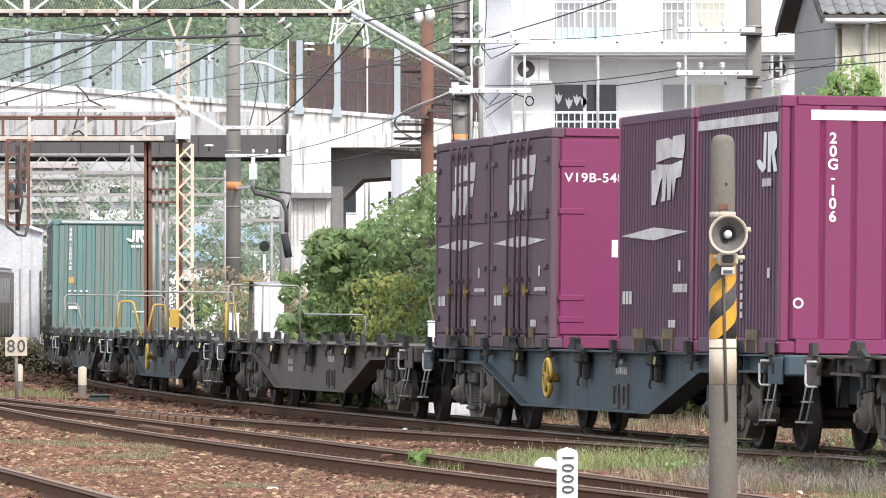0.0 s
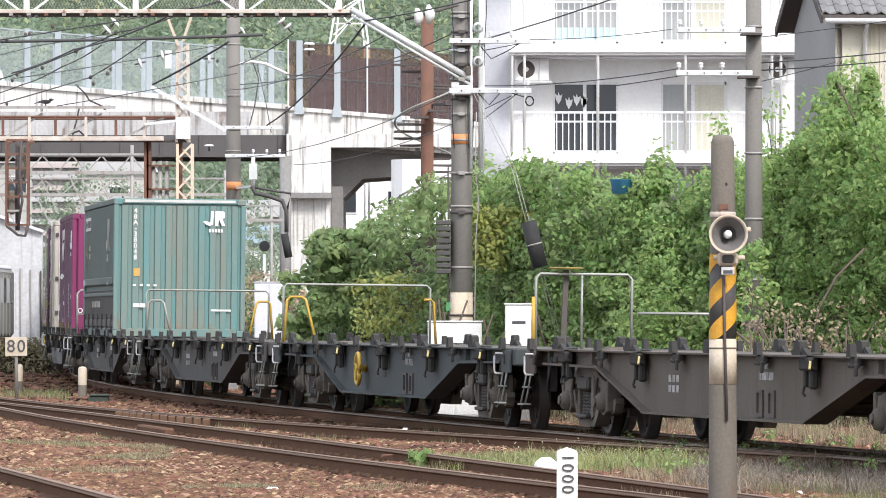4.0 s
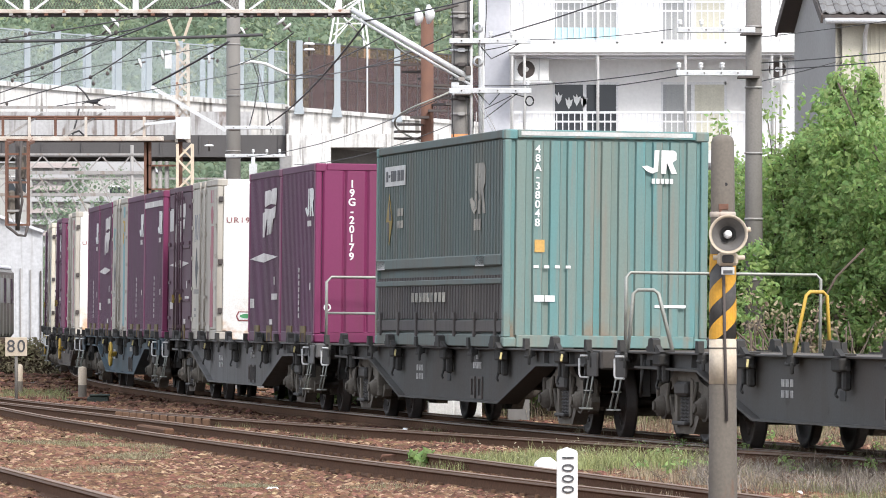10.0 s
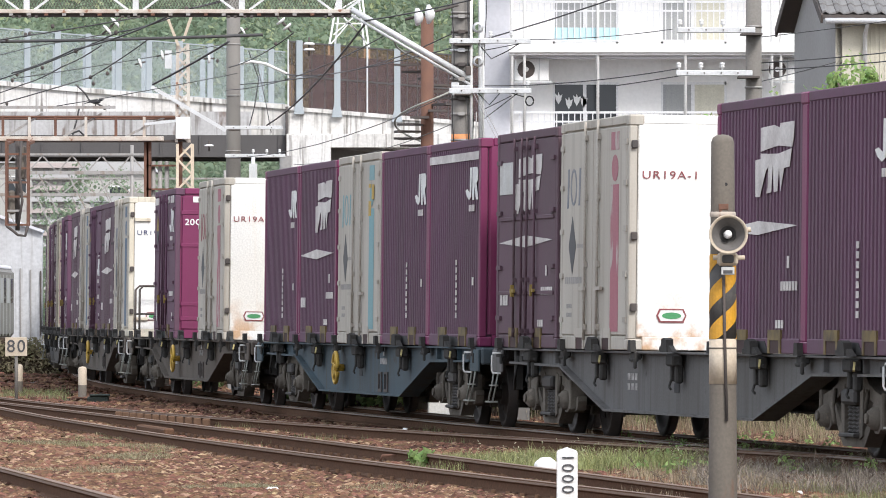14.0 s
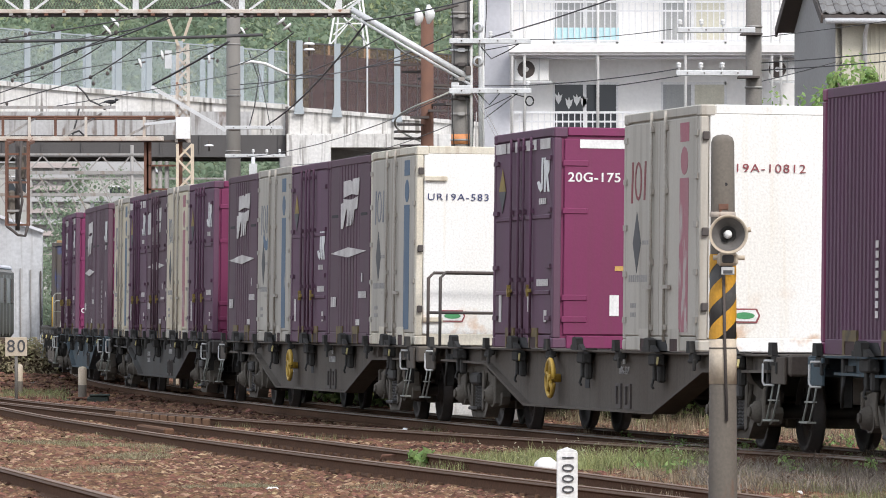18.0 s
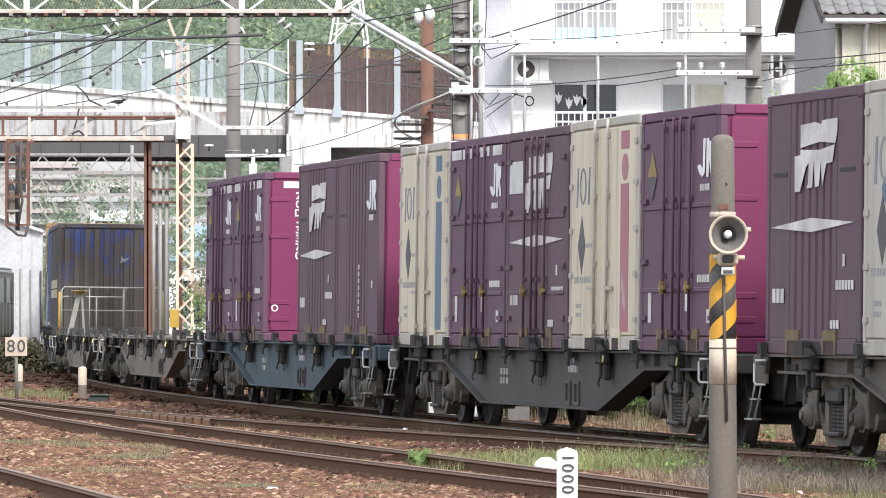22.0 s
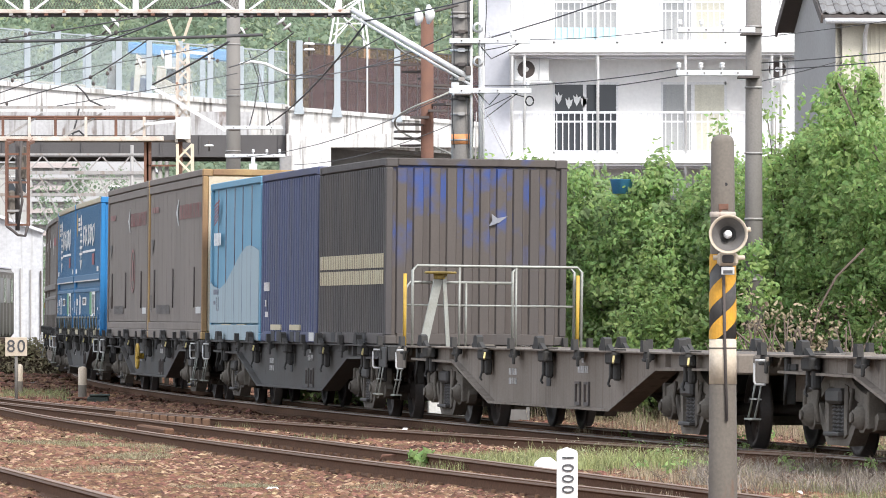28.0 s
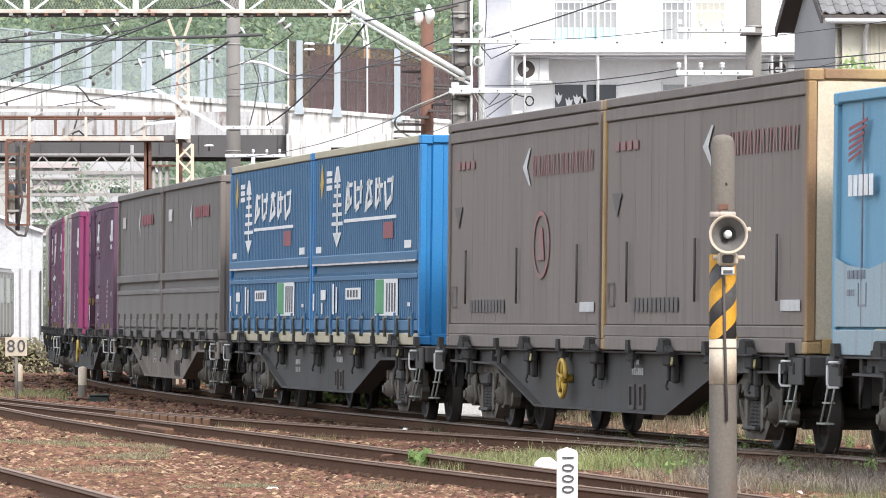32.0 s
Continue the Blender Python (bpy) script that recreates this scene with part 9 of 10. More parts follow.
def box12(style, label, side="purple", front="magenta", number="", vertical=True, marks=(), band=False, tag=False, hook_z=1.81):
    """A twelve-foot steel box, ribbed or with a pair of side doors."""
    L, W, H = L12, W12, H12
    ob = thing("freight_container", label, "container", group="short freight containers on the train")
    # side and end tones differ partly for shade and sun
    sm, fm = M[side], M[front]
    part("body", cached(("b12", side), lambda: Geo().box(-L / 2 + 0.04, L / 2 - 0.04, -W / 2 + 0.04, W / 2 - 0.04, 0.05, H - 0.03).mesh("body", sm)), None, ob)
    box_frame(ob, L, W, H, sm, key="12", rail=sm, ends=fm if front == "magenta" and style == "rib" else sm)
    part("roof", cached(("r12", side), lambda: Geo().box(-L / 2 + 0.02, L / 2 - 0.02, -W / 2 + 0.08, W / 2 - 0.08, H - 0.05, H - 0.01, 0.01).mesh("roof", sm)), None, ob)
    if style == "rib7":
        for sy in (-1, 1):
            part("ribbed_side", cached(("rib7", side, sy), lambda: ribs(1.9, H - 0.25, 0.15, 7, sy * (W / 2 - 0.045), sy, 0.036, 0.62).mesh("ribbed_side", sm)), None, ob)
            for x in (-1.32, 1.32):
                part("side_plate", cached(("plate7", side, sy, x), lambda: Geo().box(x - 0.4, x + 0.4, sy * (W / 2 - 0.045), sy * (W / 2 - 0.008), 0.15, H - 0.1, 0.008).mesh("side_plate", sm)), None, ob)
                part("lashing_slot", cached(("slot7", sy, x), lambda: Geo().box(x - 0.28, x + 0.28, sy * (W / 2 - 0.01), sy * (W / 2 - 0.004), 1.74, 1.78).mesh("lashing_slot", M["black"])), None, ob)
    elif style == "rib":
        for sy in (-1, 1):
            part("ribbed_side", cached(("rib12", side, sy), lambda: ribs(L - 0.24, H - 0.25, 0.15, 25, sy * (W / 2 - 0.04), sy, 0.032).mesh("ribbed_side", sm)), None, ob)
    else:
        for sy in (-1, 1):
            y = sy * W / 2
            for k, (a, b) in enumerate(((-1.72, -0.02), (0.02, 1.72))):
                d = part("door", cached(("door12", side, sy, k), lambda: door_mesh(a, b, y, sy, H, sm)), None, ob)
                if sy > 0:
                    continue
                for z in (0.62, 1.5):
                    part("door_rib", cached(("drib12", side, k, z), lambda: Geo().box(a + 0.06, b - 0.06, y + 0.01, y - 0.012, z, z + 0.05, 0.008).mesh("door_rib", sm)), None, d)
                for x in (b - 0.6, b - 0.14) if k == 0 else (a + 0.14, a + 0.6):
                    bars = Geo().tube([(x, y + sy * 0.03, 0.12), (x, y + sy * 0.03, H - 0.08)], 0.017)
                    for z in (0.2, 0.8, 1.6, H - 0.2):
                        bars.box(x - 0.035, x + 0.035, y, y + sy * 0.04, z - 0.025, z + 0.025)
                    part("lock_rod", cached(("rod12", side, x), lambda: bars.mesh("lock_rod", sm)), None, d)
                hx = -0.6 if k == 0 else 0.6
                part("door_handle", cached(("hand12", sy, k), lambda: Geo().box(hx - 0.1, hx + 0.1, y + sy * 0.03, y + sy * 0.06, 0.65, 0.69).box(hx - 0.02, hx + 0.02, y + sy * 0.03, y + sy * 0.07, 0.6, 0.74).mesh("door_handle", M["dull_yellow"])), None, d)
            for x in (-1.62, 1.62) if sy < 0 else ():
                for z in (0.35, 0.95, 1.6, 2.2):
                    part("door_hinge", cached(("hin12", side), lambda: Geo().box(-0.13, 0.13, 0.0, -0.028, -0.025, 0.025).mesh("door_hinge", sm)), None, ob, at=(x, y, z))
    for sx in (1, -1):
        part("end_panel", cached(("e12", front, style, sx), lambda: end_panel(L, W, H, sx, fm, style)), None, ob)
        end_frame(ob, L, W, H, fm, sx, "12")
    feet(ob, L, W)
    x0 = L / 2
    if band:
        front_shapes(ob, "band_mark", [rect(-W / 2 + 0.3, H - 0.24, W - 0.6, 0.1)], M["white"], L)
        lines_on_side(ob, "band_mark", [rect(0.12, H - 0.26, L - 0.24, 0.1)] if style == "rib" else [rect(0.12, H - 0.24, 0.66, 0.12), rect(0.86, H - 0.24, 0.2, 0.12), rect(1.35, H - 0.24, 0.2, 0.12), rect(2.0, H - 0.24, 0.66, 0.12), rect(2.9, H - 0.24, 0.6, 0.12)], M["old_white"], L, W)
    if "block" in marks:
        lines_on_side(ob, "emblem", block_mark(1.15, 1.58, 1.66, 0.68) if style != "rib" else block_mark(1.7, 1.56, 1.6, 0.72), M["old_white"], L, W, label="weathered white block emblem")
        lines_on_side(ob, "lozenge_mark", lozenge(0.2, 1.18, L - 0.45, 0.14), M["old_white"], L, W, label="long white lozenge stripe")
        lines_on_side(ob, "small_print", bars_text(0.3, 0.5, 0.5, 0.14, 3) + bars_text(2.8, 0.62, 0.7, 0.09, 6) + bars_text(3.05, 0.84, 0.12, 0.12, 1) + bars_text(2.6, 0.25, 0.35, 0.08, 3), M["old_white"], L, W)
    if "hook" in marks:
        lines_on_side(ob, "emblem", hook_mark(2.7, 1.8, 0.85, 0.4), M["white"], L, W, label="white hooked emblem")
        lines_on_side(ob, "small_print", bars_text(2.95, 1.66, 0.4, 0.08, 4) + bars_text(2.05, 0.35, 0.1, 0.75, 8, True) + bars_text(3.2, 0.75, 0.14, 0.1, 1), M["old_white"], L, W)
    if "plain_hook" in marks:
        lines_on_side(ob, "emblem", hook_mark(2.72, hook_z, 0.74, 0.4), M["white"], L, W, label="white hooked emblem")
        lines_on_side(ob, "small_print", bars_text(2.85, hook_z - 0.14, 0.45, 0.07, 4) + bars_text(2.75, 0.72, 0.7, 0.08, 6) + bars_text(0.42, 0.3, 0.16, 0.5, 1, True) + bars_text(3.2, 0.3, 0.16, 0.2, 1, True) + bars_text(2.2, 0.42, 0.14, 0.24, 1), M["old_white"], L, W)
        lines_on_side(ob, "caution_mark", [[(0.35, 1.86), (0.8, 1.86), (0.57, 2.13)]], M["dull_yellow"], L, W, label="yellow triangle mark")
        lines_on_side(ob, "caution_mark", [[(0.35, 1.855), (0.57, 1.6), (0.8, 1.855)]], M["dark_mark"], L, W, label="dark triangle mark")
    if "patch" in marks:
        lines_on_side(ob, "paper_label", [rect(0.2, 1.82, 0.86, 0.38)], M["white_dull"], L, W, label="large pale paper label")
    if number:
        if vertical:
            front_lettering(ob, number, 0.15, M["white"], L, -0.7, 1.74, True)
            front_shapes(ob, "round_mark", [[(-1.04 + 0.055 * math.cos(a), 0.5 + 0.055 * math.sin(a)) for a in [k * 0.5236 for k in range(12)]]], M["white"], L)
            front_shapes(ob, "round_centre", [[(-1.04 + 0.034 * math.cos(a), 0.5 + 0.034 * math.sin(a)) for a in [k * 0.5236 for k in range(12)]]], fm, L, x=L / 2 + 0.0075)
        else:
            front_lettering(ob, number, 0.15, M["white"], L, -W / 2 + 0.16, 1.97)
            front_shapes(ob, "paper_label", [rect(-0.5, 1.06, 0.1, 0.2), rect(-0.2, 1.06, 0.1, 0.2)] if not tag else [rect(-0.56, 0.38, 0.11, 0.24), rect(-0.32, 0.38, 0.08, 0.24), rect(-0.34, 0.68, 0.24, 0.12)], M["white"], L)
            if tag:
                front_shapes(ob, "orange_tag", [rect(-0.5, 0.9, 0.22, 0.055), rect(-0.25, 0.9, 0.2, 0.055)], M["orange_mark"], L)
    return ob


def door_mesh(a, b, y, sy, H, m):
    g = Geo().box(a, b, y - sy * 0.05, y - sy * 0.005, 0.16, H - 0.11, 0.012)
    return g.mesh("door", m)


def end_panel(L, W, H, sx, m, style):
    x = sx * (L / 2 - 0.04)
    if style.startswith("rib"):
        return end_ribs(W - 0.2, H - 0.25, 0.15, 7, x + sx * 0.012, sx, 0.028, 0.78).mesh("end_panel", m)
    g = Geo().box(x, x + sx * 0.012, -W / 2 + 0.09, W / 2 - 0.09, 0.12, H - 0.08)
    if style != "rib":
        g.box(x + sx * 0.01, x + sx * 0.04, -W / 2 + 0.12, W / 2 - 0.12, 0.16, H - 0.14, 0.01)
        for z in (0.3, 0.55, 1.55, 2.1):
            g.box(x + sx * 0.03, x + sx * 0.052, -W / 2 + 0.1, -W / 2 + 0.4, z, z + 0.07, 0.008)
    return g.mesh("end_panel", m)


def company_mark(x, z, w, h):
    """A slim faded emblem: an open ring between two leaning bars."""
    ring = [(x + w * (0.5 + 0.2 * math.cos(a)), z + h * (0.5 + 0.5 * math.sin(a))) for a in [k * math.pi / 8 for k in range(17)]]
    hole = [(x + w * (0.5 + 0.13 * math.cos(a)), z + h * (0.5 + 0.42 * math.sin(a))) for a in [k * math.pi / 8 for k in reversed(range(17))]]
    return [rect(x + w * 0.1, z - h * 0.06, w * 0.09, h * 1.06, w * 0.05), ring + hole, rect(x + w * 0.8, z, w * 0.09, h, w * 0.05)]


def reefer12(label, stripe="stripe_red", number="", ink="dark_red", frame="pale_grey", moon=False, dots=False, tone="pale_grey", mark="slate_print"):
    """A twelve-foot insulated box: sides greyed for soot and shade, with door rods, white end."""
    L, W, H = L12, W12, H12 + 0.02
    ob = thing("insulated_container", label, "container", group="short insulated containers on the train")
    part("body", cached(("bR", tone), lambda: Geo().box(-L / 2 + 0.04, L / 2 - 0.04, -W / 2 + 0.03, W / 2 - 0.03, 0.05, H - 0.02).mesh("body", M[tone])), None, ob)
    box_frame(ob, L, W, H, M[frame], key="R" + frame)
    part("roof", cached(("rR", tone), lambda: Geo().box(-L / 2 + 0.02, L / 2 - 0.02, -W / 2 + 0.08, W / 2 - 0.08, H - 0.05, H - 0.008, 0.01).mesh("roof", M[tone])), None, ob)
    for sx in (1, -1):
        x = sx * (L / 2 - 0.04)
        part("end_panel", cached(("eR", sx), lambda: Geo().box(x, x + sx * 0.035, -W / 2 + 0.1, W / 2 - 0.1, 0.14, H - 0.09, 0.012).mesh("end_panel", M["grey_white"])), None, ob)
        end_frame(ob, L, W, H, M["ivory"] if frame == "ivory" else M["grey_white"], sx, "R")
    y = -W / 2
    for k, (a, b) in enumerate(((-1.72, -0.06), (-0.04, 1.72))):
        d = part("door", cached(("doorR", k, tone), lambda: Geo().box(a, b, y + 0.03, y - 0.002, 0.16, H - 0.12, 0.01).mesh("door", M[tone])), None, ob)
        for x in (b - 0.3,) if k == 0 else (a + 0.36,):
            bars = Geo().tube([(x, y - 0.03, 0.1), (x, y - 0.03, H - 0.02)], 0.018)
            for z in (0.25, 0.95, 1.7, H - 0.2):
                bars.box(x - 0.045, x + 0.045, y - 0.005, y - 0.04, z - 0.03, z + 0.03)
            part("lock_rod", cached(("rodR", x), lambda: bars.mesh("lock_rod", M["rod_cream"])), None, d)
        part("door_handle", cached(("handR", k), lambda: Geo().box((b - 0.6, a + 0.3)[k], (b - 0.28, a + 0.62)[k], y - 0.05, y - 0.02, 0.66, 0.7).mesh("door_handle", M["rod_cream"])), None, d)
    for z in (0.3, 0.8, 1.3, 1.8, 2.25):
        for x in (-1.72, 1.72):
            part("door_hinge", cached("hinR", lambda: Geo().box(-0.08, 0.08, -0.02, 0.0, 0.0, 0.06).mesh("door_hinge", M["rod_cream"])), None, ob, at=(x, y, z))
    # faded emblem, dark diamond and coloured end stripe
    lines_on_side(ob, "emblem", company_mark(0.3, 1.62, 0.9, 0.42), M["stripe_teal"] if dots else M[mark], L, W, label="faded company emblem")
    lines_on_side(ob, "diamond_mark", [[(0.5, 1.16), (0.7, 0.84), (0.9, 1.16), (0.7, 1.5)]], M["dark_mark"], L, W, label="dark diamond mark")
    lines_on_side(ob, "small_print", bars_text(0.3, 0.74, 0.95, 0.075, 9) + bars_text(0.4, 0.36, 0.3, 0.05, 4) + bars_text(0.4, 0.46, 0.3, 0.05, 4) + bars_text(0.95, 1.14, 0.35, 0.045, 3), M["grey_print"], L, W, y=-W / 2 - 0.004)
    lines_on_side(ob, "stripe", [rect(2.78, 0.2, 0.42, 1.62), rect(2.78, 2.2, 0.42, 0.2)] + [[(2.99 + 0.17 * math.cos(a), 2.0 + 0.15 * math.sin(a)) for a in [k * 0.5236 for k in range(12)]]], M[stripe], L, W, label="faded vertical stripe")
    if moon:
        pts = [(1.0 + 0.36 * math.cos(a), 1.66 + 0.3 * math.sin(a)) for a in [math.radians(200 + 12 * k) for k in range(13)]]
        inner = [(1.0 + 0.26 * math.cos(a), 1.72 + 0.22 * math.sin(a)) for a in [math.radians(200 + 12 * k) for k in reversed(range(13))]]
        lines_on_side(ob, "moon_mark", [pts + inner], M["stripe_blue"], L, W, label="blue crescent mark")
    if dots:
        lines_on_side(ob, "yellow_mark", [rect(2.76, 1.72, 0.2, 0.2), rect(3.02, 1.94, 0.2, 0.2), rect(2.76, 2.1, 0.2, 0.05)], M["yellow"], L, W, y=-W / 2 - 0.012)
    if number:
        front_lettering(ob, number, 0.125, M[ink], L, -W / 2 + 0.14, 1.91, wide=1.2, spacing=1.16)
    bx0_, bz0 = -0.74, 0.38
    hexa = [(bx0_ + 0.17 * c, bz0 + 0.075 * q) for c, q in ((-1, 0), (-0.8, 1), (0.8, 1), (1, 0), (0.8, -1), (-0.8, -1))]
    front_shapes(ob, "badge", [hexa], M["dark_red"], L)
    front_shapes(ob, "badge_ring", [[(bx0_ + (q[0] - bx0_) * 0.88, bz0 + (q[1] - bz0) * 0.78) for q in hexa]], M["white"], L, x=L / 2 + 0.0075)
    front_shapes(ob, "badge_centre", [[(bx0_ + 0.11 * math.cos(a), bz0 + 0.036 * math.sin(a)) for a in [k * 0.5236 for k in range(12)]]], M["green_mark"], L, x=L / 2 + 0.012, label="green badge centre")
    for z in (0.42, 1.2, 2.2):
        part("end_hinge", cached("ehR", lambda: Geo().box(0.0, 0.05, 0.02, 0.09, 0.0, 0.09, 0.01).mesh("end_hinge", M["dark_steel"])), None, ob, at=(L / 2, -W / 2, z))
    if frame == "ivory":
        g = Geo().box(L / 2 - 0.01, L / 2 + 0.045, 0.4, 0.62, 0.98, 1.16, 0.01)
        for z, w in ((2.12, 0.4), (0.3, 0.36)):
            part("hinge_strap", Geo().box(L / 2, L / 2 + 0.04, -W / 2 + 0.1, -W / 2 + w, z, z + 0.06, 0.006), M["ivory"], ob)
        part("vent_box", g, M["ivory"], ob)
        part("orange_tag", Geo().box(L / 2 + 0.04, L / 2 + 0.05, 0.4, 0.85, 0.93, 0.96), M["orange_mark"], ob)
    feet(ob, L, W, trim=frame if frame == "ivory" else tone)
    return ob


def long_box(name, label, group, L, W, H, side, front, post=None, rail=None, n_side=0, n_front=0, split=False, lower=0.0, n_low=0, flap=None):
    """A twenty or thirty-one-foot box; 'lower' is the height of a hinged lower side panel."""
    ob = thing(name, label, "container", group=group)
    sm, fm = M[side], M[front]
    pm = M[post] if post else fm
    rm = M[rail] if rail else sm
    key = (name, side, front, L)
    part("body", cached(key + ("b",), lambda: Geo().box(-L / 2 + 0.05, L / 2 - 0.05, -W / 2 + 0.05, W / 2 - 0.05, 0.06, H - 0.03).mesh("body", sm)), None, ob)
    box_frame(ob, L, W, H, pm, rail=rm, key=str(key))
    part("roof", cached(key + ("r",), lambda: Geo().box(-L / 2 + 0.02, L / 2 - 0.02, -W / 2 + 0.08, W / 2 - 0.08, H - 0.05, H - 0.008, 0.01).mesh("roof", rm)), None, ob)
    for sx in (1, -1):
        end_frame(ob, L, W, H, fm, sx, str(key))
        x = sx * (L / 2 - 0.05)
        if n_front:
            part("ribbed_end", cached(key + ("e", sx), lambda: end_ribs(W - 0.2, H - 0.28, 0.15, n_front, x, sx, 0.045, 0.5).mesh("ribbed_end", fm)), None, ob)
        part("end_panel", cached(key + ("p", sx), lambda: Geo().box(x - sx * 0.01, x + sx * 0.008, -W / 2 + 0.09, W / 2 - 0.09, 0.12, H - 0.09).mesh("end_panel", fm)), None, ob)
    for sy in (-1, 1):
        y = sy * (W / 2 - 0.05)
        z0 = 0.15 + lower
        if n_side:
            part("ribbed_side", cached(key + ("s", sy), lambda: ribs(L - 0.3, H - z0 - 0.12, z0, n_side, y, sy, 0.045).mesh("ribbed_side", sm)), None, ob)
        if lower:
            part("lower_flap", cached(key + ("l", sy), lambda: lower_flap(L, y, sy, lower, n_low, M[flap] if flap else sm)), None, ob, "hinged lower side flap")
            part("hinge_bar", cached(key + ("hb", sy), lambda: Geo().box(-L / 2 + 0.12, L / 2 - 0.12, y + sy * 0.02, y + sy * 0.07, z0 - 0.02, z0 + 0.12, 0.015).box(-L / 2 + 0.12, L / 2 - 0.12, y + sy * 0.02, y + sy * 0.06, z0 - 0.24, z0 - 0.17, 0.01).mesh("hinge_bar", sm)), None, ob)
    return ob


def lower_flap(L, y, sy, h, n, m):
    g = ribs(L - 0.3, h - 0.32, 0.34, n, y, sy, 0.04) if n else Geo().box(-L / 2 + 0.15, L / 2 - 0.15, y, y + sy * 0.035, 0.3, h, 0.01)
    for k in range(7):
        x = -L / 2 + 0.5 + k * (L - 1.0) / 6
        g.box(x - 0.05, x + 0.05, y + sy * 0.03, y + sy * 0.075, 0.12, 0.42, 0.008)
    g.box(-L / 2 + 0.15, L / 2 - 0.15, y, y + sy * 0.05, 0.18, 0.32, 0.01)
    return g.mesh("lower_flap", m)


LONG, MID = "thirty-one foot containers on the train", "twenty foot containers on the train"


def green_box():
    L, W, H = 9.41, 2.49, 2.605
    # the side's shade is put into its darker green, beside real soot
    ob = long_box("long_container", "long ribbed container with blue-green end and sooty, shade-darkened green sides", LONG, L, W, H, "teal_side", "teal", n_side=46, n_front=11, lower=0.85, n_low=46, flap="soot")
    front_lettering(ob, "48A-38048", 0.128, M["white"], L, -0.84, 1.93, True)
    s = [[(p[0] + 0.43, p[1]) for p in q] for q in hook_mark(0, 2.1, 0.42, 0.28)]
    front_shapes(ob, "emblem", s, M["white"], L, label="white hooked emblem")
    for q in [rect(0.55 + k * 0.055, 1.98, 0.04, 0.06) for k in range(5)] + [rect(-0.88 + k * 0.13, 0.95, 0.06, 0.035) for k in range(4)] + [rect(-0.87, 0.55, 0.12, 0.075), rect(-0.74, 0.55, 0.12, 0.075), rect(0.6, 0.49, 0.38, 0.035)]:
        front_shapes(ob, "small_print", [q], M["white"], L)
    front_shapes(ob, "orange_tag", [rect(-0.87, 1.14, 0.12, 0.15)], M["orange_mark"], L, label="orange square tag")
    front_shapes(ob, "top_strip", [rect(-W / 2 + 0.2, H - 0.07, W - 0.4, 0.05)], M["white_dull"], L, x=L / 2 + 0.002)
    lines_on_side(ob, "emblem", hook_mark(7.1, 1.62, 1.05, 0.62), M["peeling"], L, W, label="peeling pale emblem")
    lines_on_side(ob, "paper_label", [rect(0.75, 2.08, 1.6, 0.26)], M["white_dull"], L, W, label="pale plate with dark print")
    lines_on_side(ob, "plate_print", [rect(0.86, 2.14, 0.14, 0.14), rect(1.05, 2.19, 0.12, 0.04), rect(1.24, 2.14, 0.09, 0.14), rect(1.37, 2.14, 0.28, 0.14), rect(1.75, 2.14, 0.17, 0.14), rect(1.99, 2.14, 0.24, 0.14)], M["dark_mark"], L, W, y=-W / 2 - 0.012)
    lines_on_side(ob, "paper_label", [rect(0.25, 0.98, 0.6, 0.12), rect(7.6, 0.98, 0.6, 0.12)], M["white_dull"], L, W, y=-W / 2 - 0.02, label="pale paper label")
    lines_on_side(ob, "small_print", bars_text(1.75, 1.52, 0.5, 0.1, 2) + bars_text(1.75, 1.68, 0.5, 0.1, 2) + bars_text(7.4, 1.42, 0.5, 0.14, 3), M["peeling"], L, W)
    lines_on_side(ob, "small_print", bars_text(2.9, 0.55, 2.6, 0.12, 9), M["peeling"], L, W)
    lines_on_side(ob, "yellow_mark", [[(0.85, 1.62), (1.1, 1.3), (1.35, 1.62), (1.1, 1.98)]], M["dull_yellow"], L, W)
    lines_on_side(ob, "caution_mark", [[(0.9, 1.61), (1.1, 1.35), (1.1, 1.61)], [(1.1, 1.63), (1.3, 1.63), (1.1, 1.9)]], M["dark_mark"], L, W, y=-W / 2 - 0.012)
    return ob


def twin_pockets(ob, L, W, spots):
    """Pairs of lifting slots in the bottom rail under worn cream plates."""
    y = -W / 2
    for x in spots:
        part("pocket_plate", Geo().box(x - 0.55 - L / 2, x + 0.55 - L / 2, y - 0.008, y + 0.02, 0.17, 0.25), M["pocket_cream"], ob, "worn cream pocket plate")
        for d in (-0.32, 0.32):
            part("fork_pocket", Geo().box(x + d - 0.2 - L / 2, x + d + 0.2 - L / 2, y - 0.006, y + 0.04, 0.0, 0.15), M["black"], ob)


